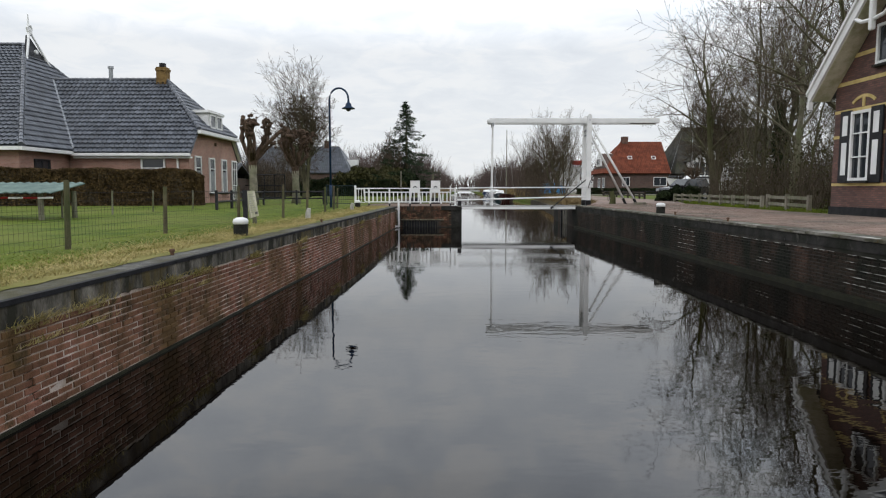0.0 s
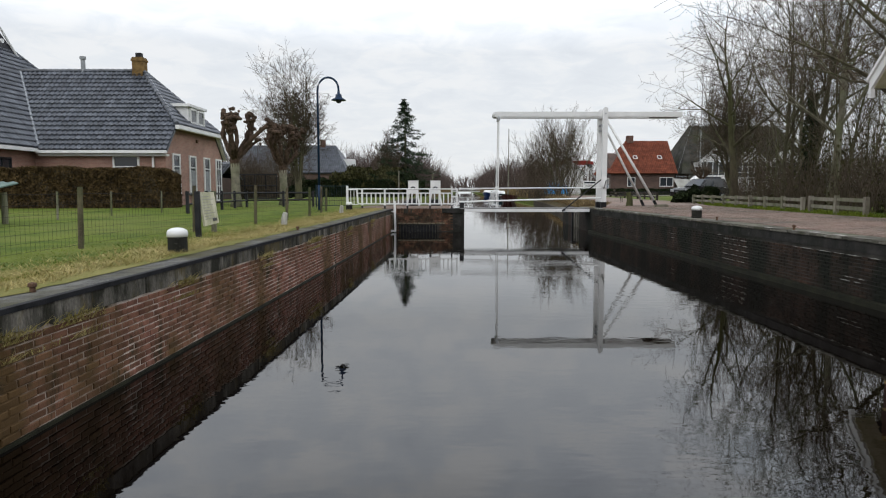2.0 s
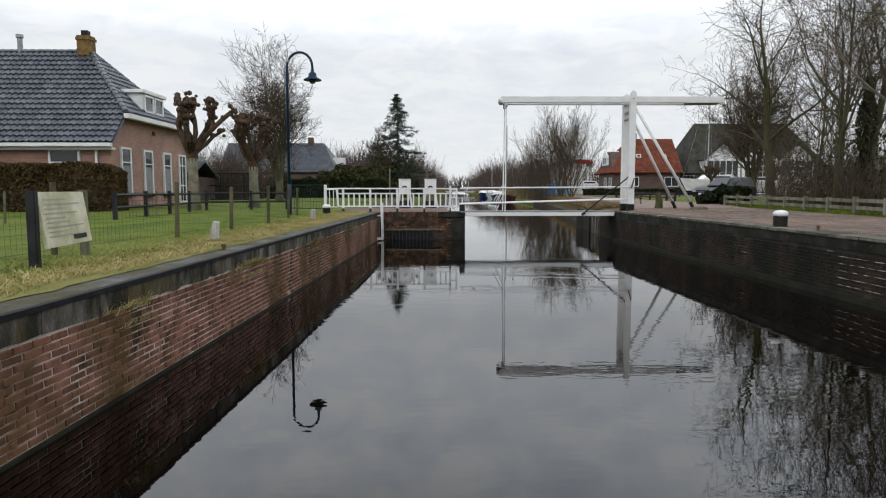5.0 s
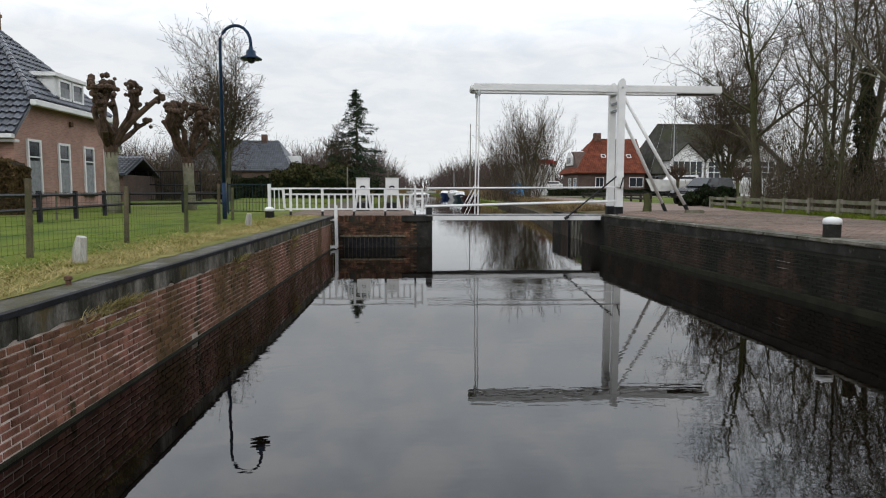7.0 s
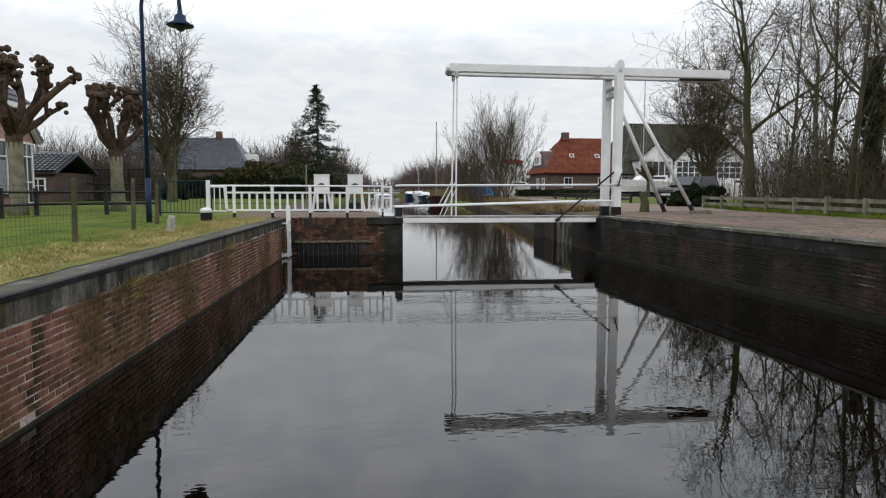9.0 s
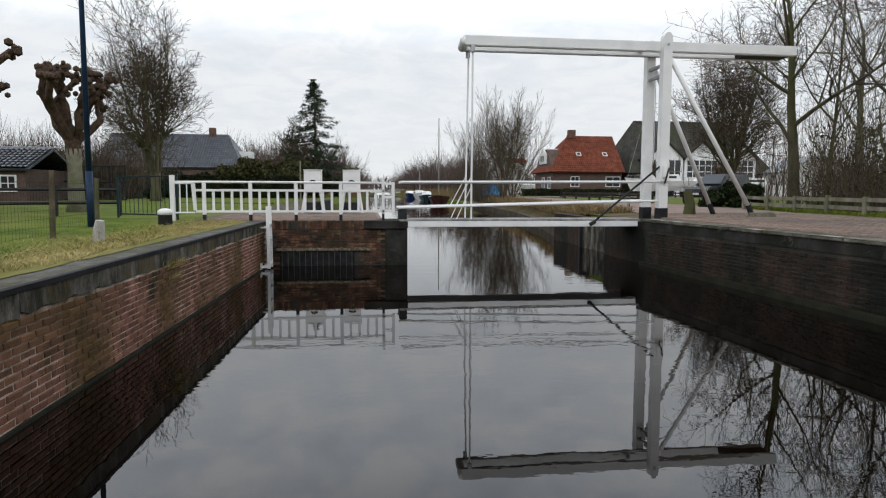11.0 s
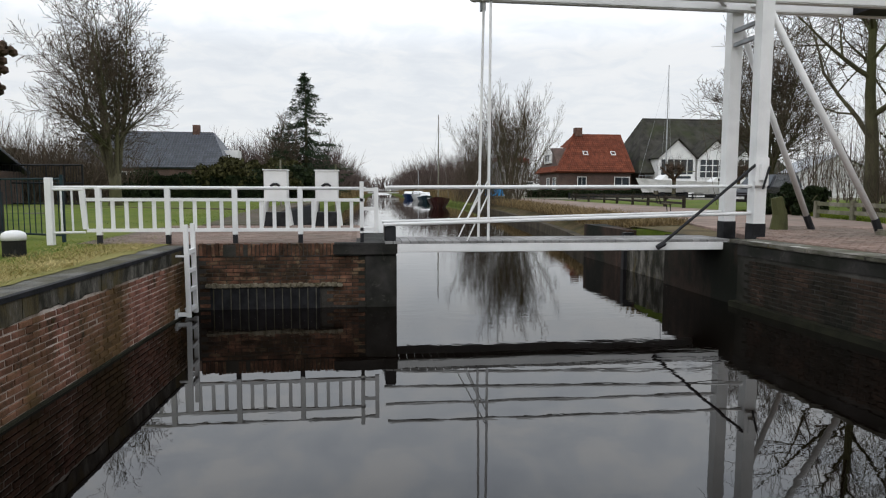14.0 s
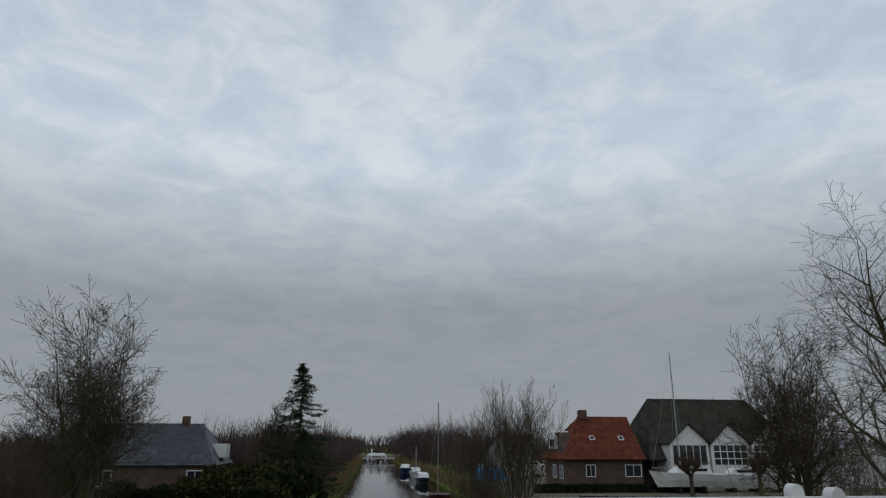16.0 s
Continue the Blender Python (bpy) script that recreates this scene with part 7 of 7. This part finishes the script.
# ---- bricks and paving stones, piece by piece ----
def brick_mesh(name, l, d, h, material, seed):
    """A slightly worn brick: length along y, depth along x, its face at x = 0 looking along +x."""
    r = random.Random(seed)
    bm = bm_new()
    c = 0.006
    j = lambda: r.uniform(-0.003, 0.003)
    back = [bm.verts.new(p) for p in ((-d, -l / 2, -h / 2), (-d, l / 2, -h / 2), (-d, l / 2, h / 2), (-d, -l / 2, h / 2))]
    mid = [bm.verts.new((-c + j(), y + j(), z + j())) for y, z in ((-l / 2, -h / 2), (l / 2, -h / 2), (l / 2, h / 2), (-l / 2, h / 2))]
    face = [bm.verts.new((j() * 0.5, y, z)) for y, z in ((-l / 2 + c, -h / 2 + c), (l / 2 - c, -h / 2 + c), (l / 2 - c, h / 2 - c), (-l / 2 + c, h / 2 - c))]
    for a, b in ((back, mid), (mid, face)):
        for k in range(4):
            bm.faces.new((a[k], a[(k + 1) % 4], b[(k + 1) % 4], b[k]))
    bm.faces.new(face)
    return mesh_of(name, bm, material)


def brick_wall(parent, edge, side, y0, y1, z0, z1, ys_near, mat_near, mat_rest, seed):
    """Courses along a quay edge. side: +1 looks to +x, -1 to -x. Bricks inside ys_near are parts, the others are joined."""
    r = random.Random(seed)
    course, l = 0.0675, 0.208
    full = [brick_mesh("brick", l, 0.05, 0.055, mat_near, seed + k) for k in range(3)]
    shape = [tuple(v.co) for v in full[0].vertices]
    faces = [tuple(p.vertices) for p in full[0].polygons]
    vs, fs = [], []
    n = 0
    for c in range(int((z1 - z0) / course)):
        z = z0 + (c + 0.5) * course
        y = y0 + (0.11 if c % 2 else 0.0)
        while y < y1 - 0.12:
            x = lerp_rows(edge, y)
            ang = math.degrees(math.atan2(lerp_rows(edge, y + 0.1) - lerp_rows(edge, y - 0.1), 0.2))
            out = r.gauss(0, 0.0035)
            m = pose(x + side * (0.004 + out), y, z, 0, 0, (0 if side > 0 else 180) - ang)
            if ys_near[0] <= y < ys_near[1] and n < 300:
                o = new("brick", full[r.randrange(3)])
                o.parent = parent
                o.matrix_basis = m
                n += 1
            else:
                k = len(vs)
                vs.extend(tuple(m @ Vector(p)) for p in shape)
                fs.extend(tuple(i + k for i in f) for f in faces)
            y += l + 0.016
    o = new("bricks", raw("bricks", vs, fs, mat_rest))
    o.parent = parent
    tagged(o, kind="stuff")


brick_wall(wall_left, LEFT_EDGE, 1, 2.0, 33.9, 0.03, QUAY_L - 0.215, (5.0, 11.3), BRICK, BRICK_ISLE, 100)
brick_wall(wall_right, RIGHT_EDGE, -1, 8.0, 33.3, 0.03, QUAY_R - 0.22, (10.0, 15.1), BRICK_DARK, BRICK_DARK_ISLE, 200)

# sluice head: stretchers round the culvert and a soldier course on top
sb = [brick_mesh("brick", 0.208, 0.05, 0.055, BRICK_OLD, 300 + k) for k in range(3)]
r = random.Random(300)
for c in range(13):
    z = 0.03 + (c + 0.5) * 0.0655
    x = -2.2 + (0.11 if c % 2 else 0)
    while x < 0.36:
        if not (-2.2 < x < -0.22 and z < 0.44):
            o = new("brick", sb[r.randrange(3)])
            o.parent = sluice_wall
            o.matrix_basis = pose(x, 34.012 + r.gauss(0, 0.003), z, 0, 0, -90)
        x += 0.22
for k in range(37):
    o = new("brick", sb[k % 3])
    o.parent = sluice_wall
    o.matrix_basis = pose(-2.27 + k * 0.0655, 34.0 + r.gauss(0, 0.006), 1.0 + r.gauss(0, 0.006), 0, 0, -90) @ pose(0, 0, 0, 90, 0, 0)
bm = bm_new()
box(bm, -2.31, 0.41, 34.01, 34.22, 0.883, 1.09)
solid("sluice_edge", bm, MORTAR_DARK, "brick edge course bedding of the sluice head", "sluice", "structure")


# clinkers of the quay and of the sluice head
def clinkers(parent, x_of, y0, y1, z_of, near, seed, joint=0.006, name="paver"):
    r = random.Random(seed)
    vs, fs = [], []
    n = 0
    shared = raw(name, [(-0.097, -0.047, -0.02), (0.097, -0.047, -0.02), (0.097, 0.047, -0.02), (-0.097, 0.047, -0.02), (-0.091, -0.041, 0.006), (0.091, -0.041, 0.006), (0.091, 0.041, 0.006), (-0.091, 0.041, 0.006)],
                 [(4, 5, 6, 7), (0, 1, 5, 4), (1, 2, 6, 5), (2, 3, 7, 6), (3, 0, 4, 7)], PAVING_ONE)
    shape, faces = [tuple(v.co) for v in shared.vertices], [tuple(p.vertices) for p in shared.polygons]
    rows_ = int((y1 - y0) / (0.094 + joint))
    for j in range(rows_):
        y = y0 + j * (0.094 + joint)
        a, b = x_of(y)
        x = a + (0.1 if j % 2 else 0.0) + 0.1
        while x < b - 0.1:
            m = pose(x, y, z_of(x, y) + r.gauss(0, 0.0025), r.gauss(0, 0.8), r.gauss(0, 0.5), 0)
            if near[0] <= y < near[1] and near[2] <= x < near[3] and n < 300:
                o = new(name, shared)
                o.parent = parent
                o.matrix_basis = m
                n += 1
            else:
                k = len(vs)
                vs.extend(tuple(m @ Vector(p)) for p in shape)
                fs.extend(tuple(i + k for i in f) for f in faces)
            x += 0.194 + joint
    o = new(name + "s", raw(name + "s", vs, fs, PAVING))
    o.parent = parent
    tagged(o, kind="stuff")


PAVING_ONE = mat("red_clinker_single", (0.165, 0.115, 0.094), (0.27, 0.195, 0.16), 1.5, 0.85, 0.4, 40, stain=(0.135, 0.112, 0.092), stain_scale=0.5, stain_amt=0.5, vary=0.07)


def crown(x, y):
    a, b = lerp_rows(ROAD_IN, y), lerp_rows(ROAD_OUT, y)
    k = min(6, max(0, (x - a) / (b - a) * 6))
    i = min(5, int(k))
    f = lambda q: 0.03 * math.sin(math.pi * q / 6)
    return 1.163 + f(i) + (f(i + 1) - f(i)) * (k - i)


clinkers(road, lambda y: (lerp_rows(ROAD_IN, y), lerp_rows(ROAD_OUT, y)), 9.5, 37.0, crown, (10.5, 12.2, 7.9, 11.5), 400)
clinkers(bpy.data.objects["pavement"], lambda y: (-4.3, 0.35), 34.3, 39.8, lambda x, y: 1.104, (34.3, 35.8, -2.3, 0.4), 401)
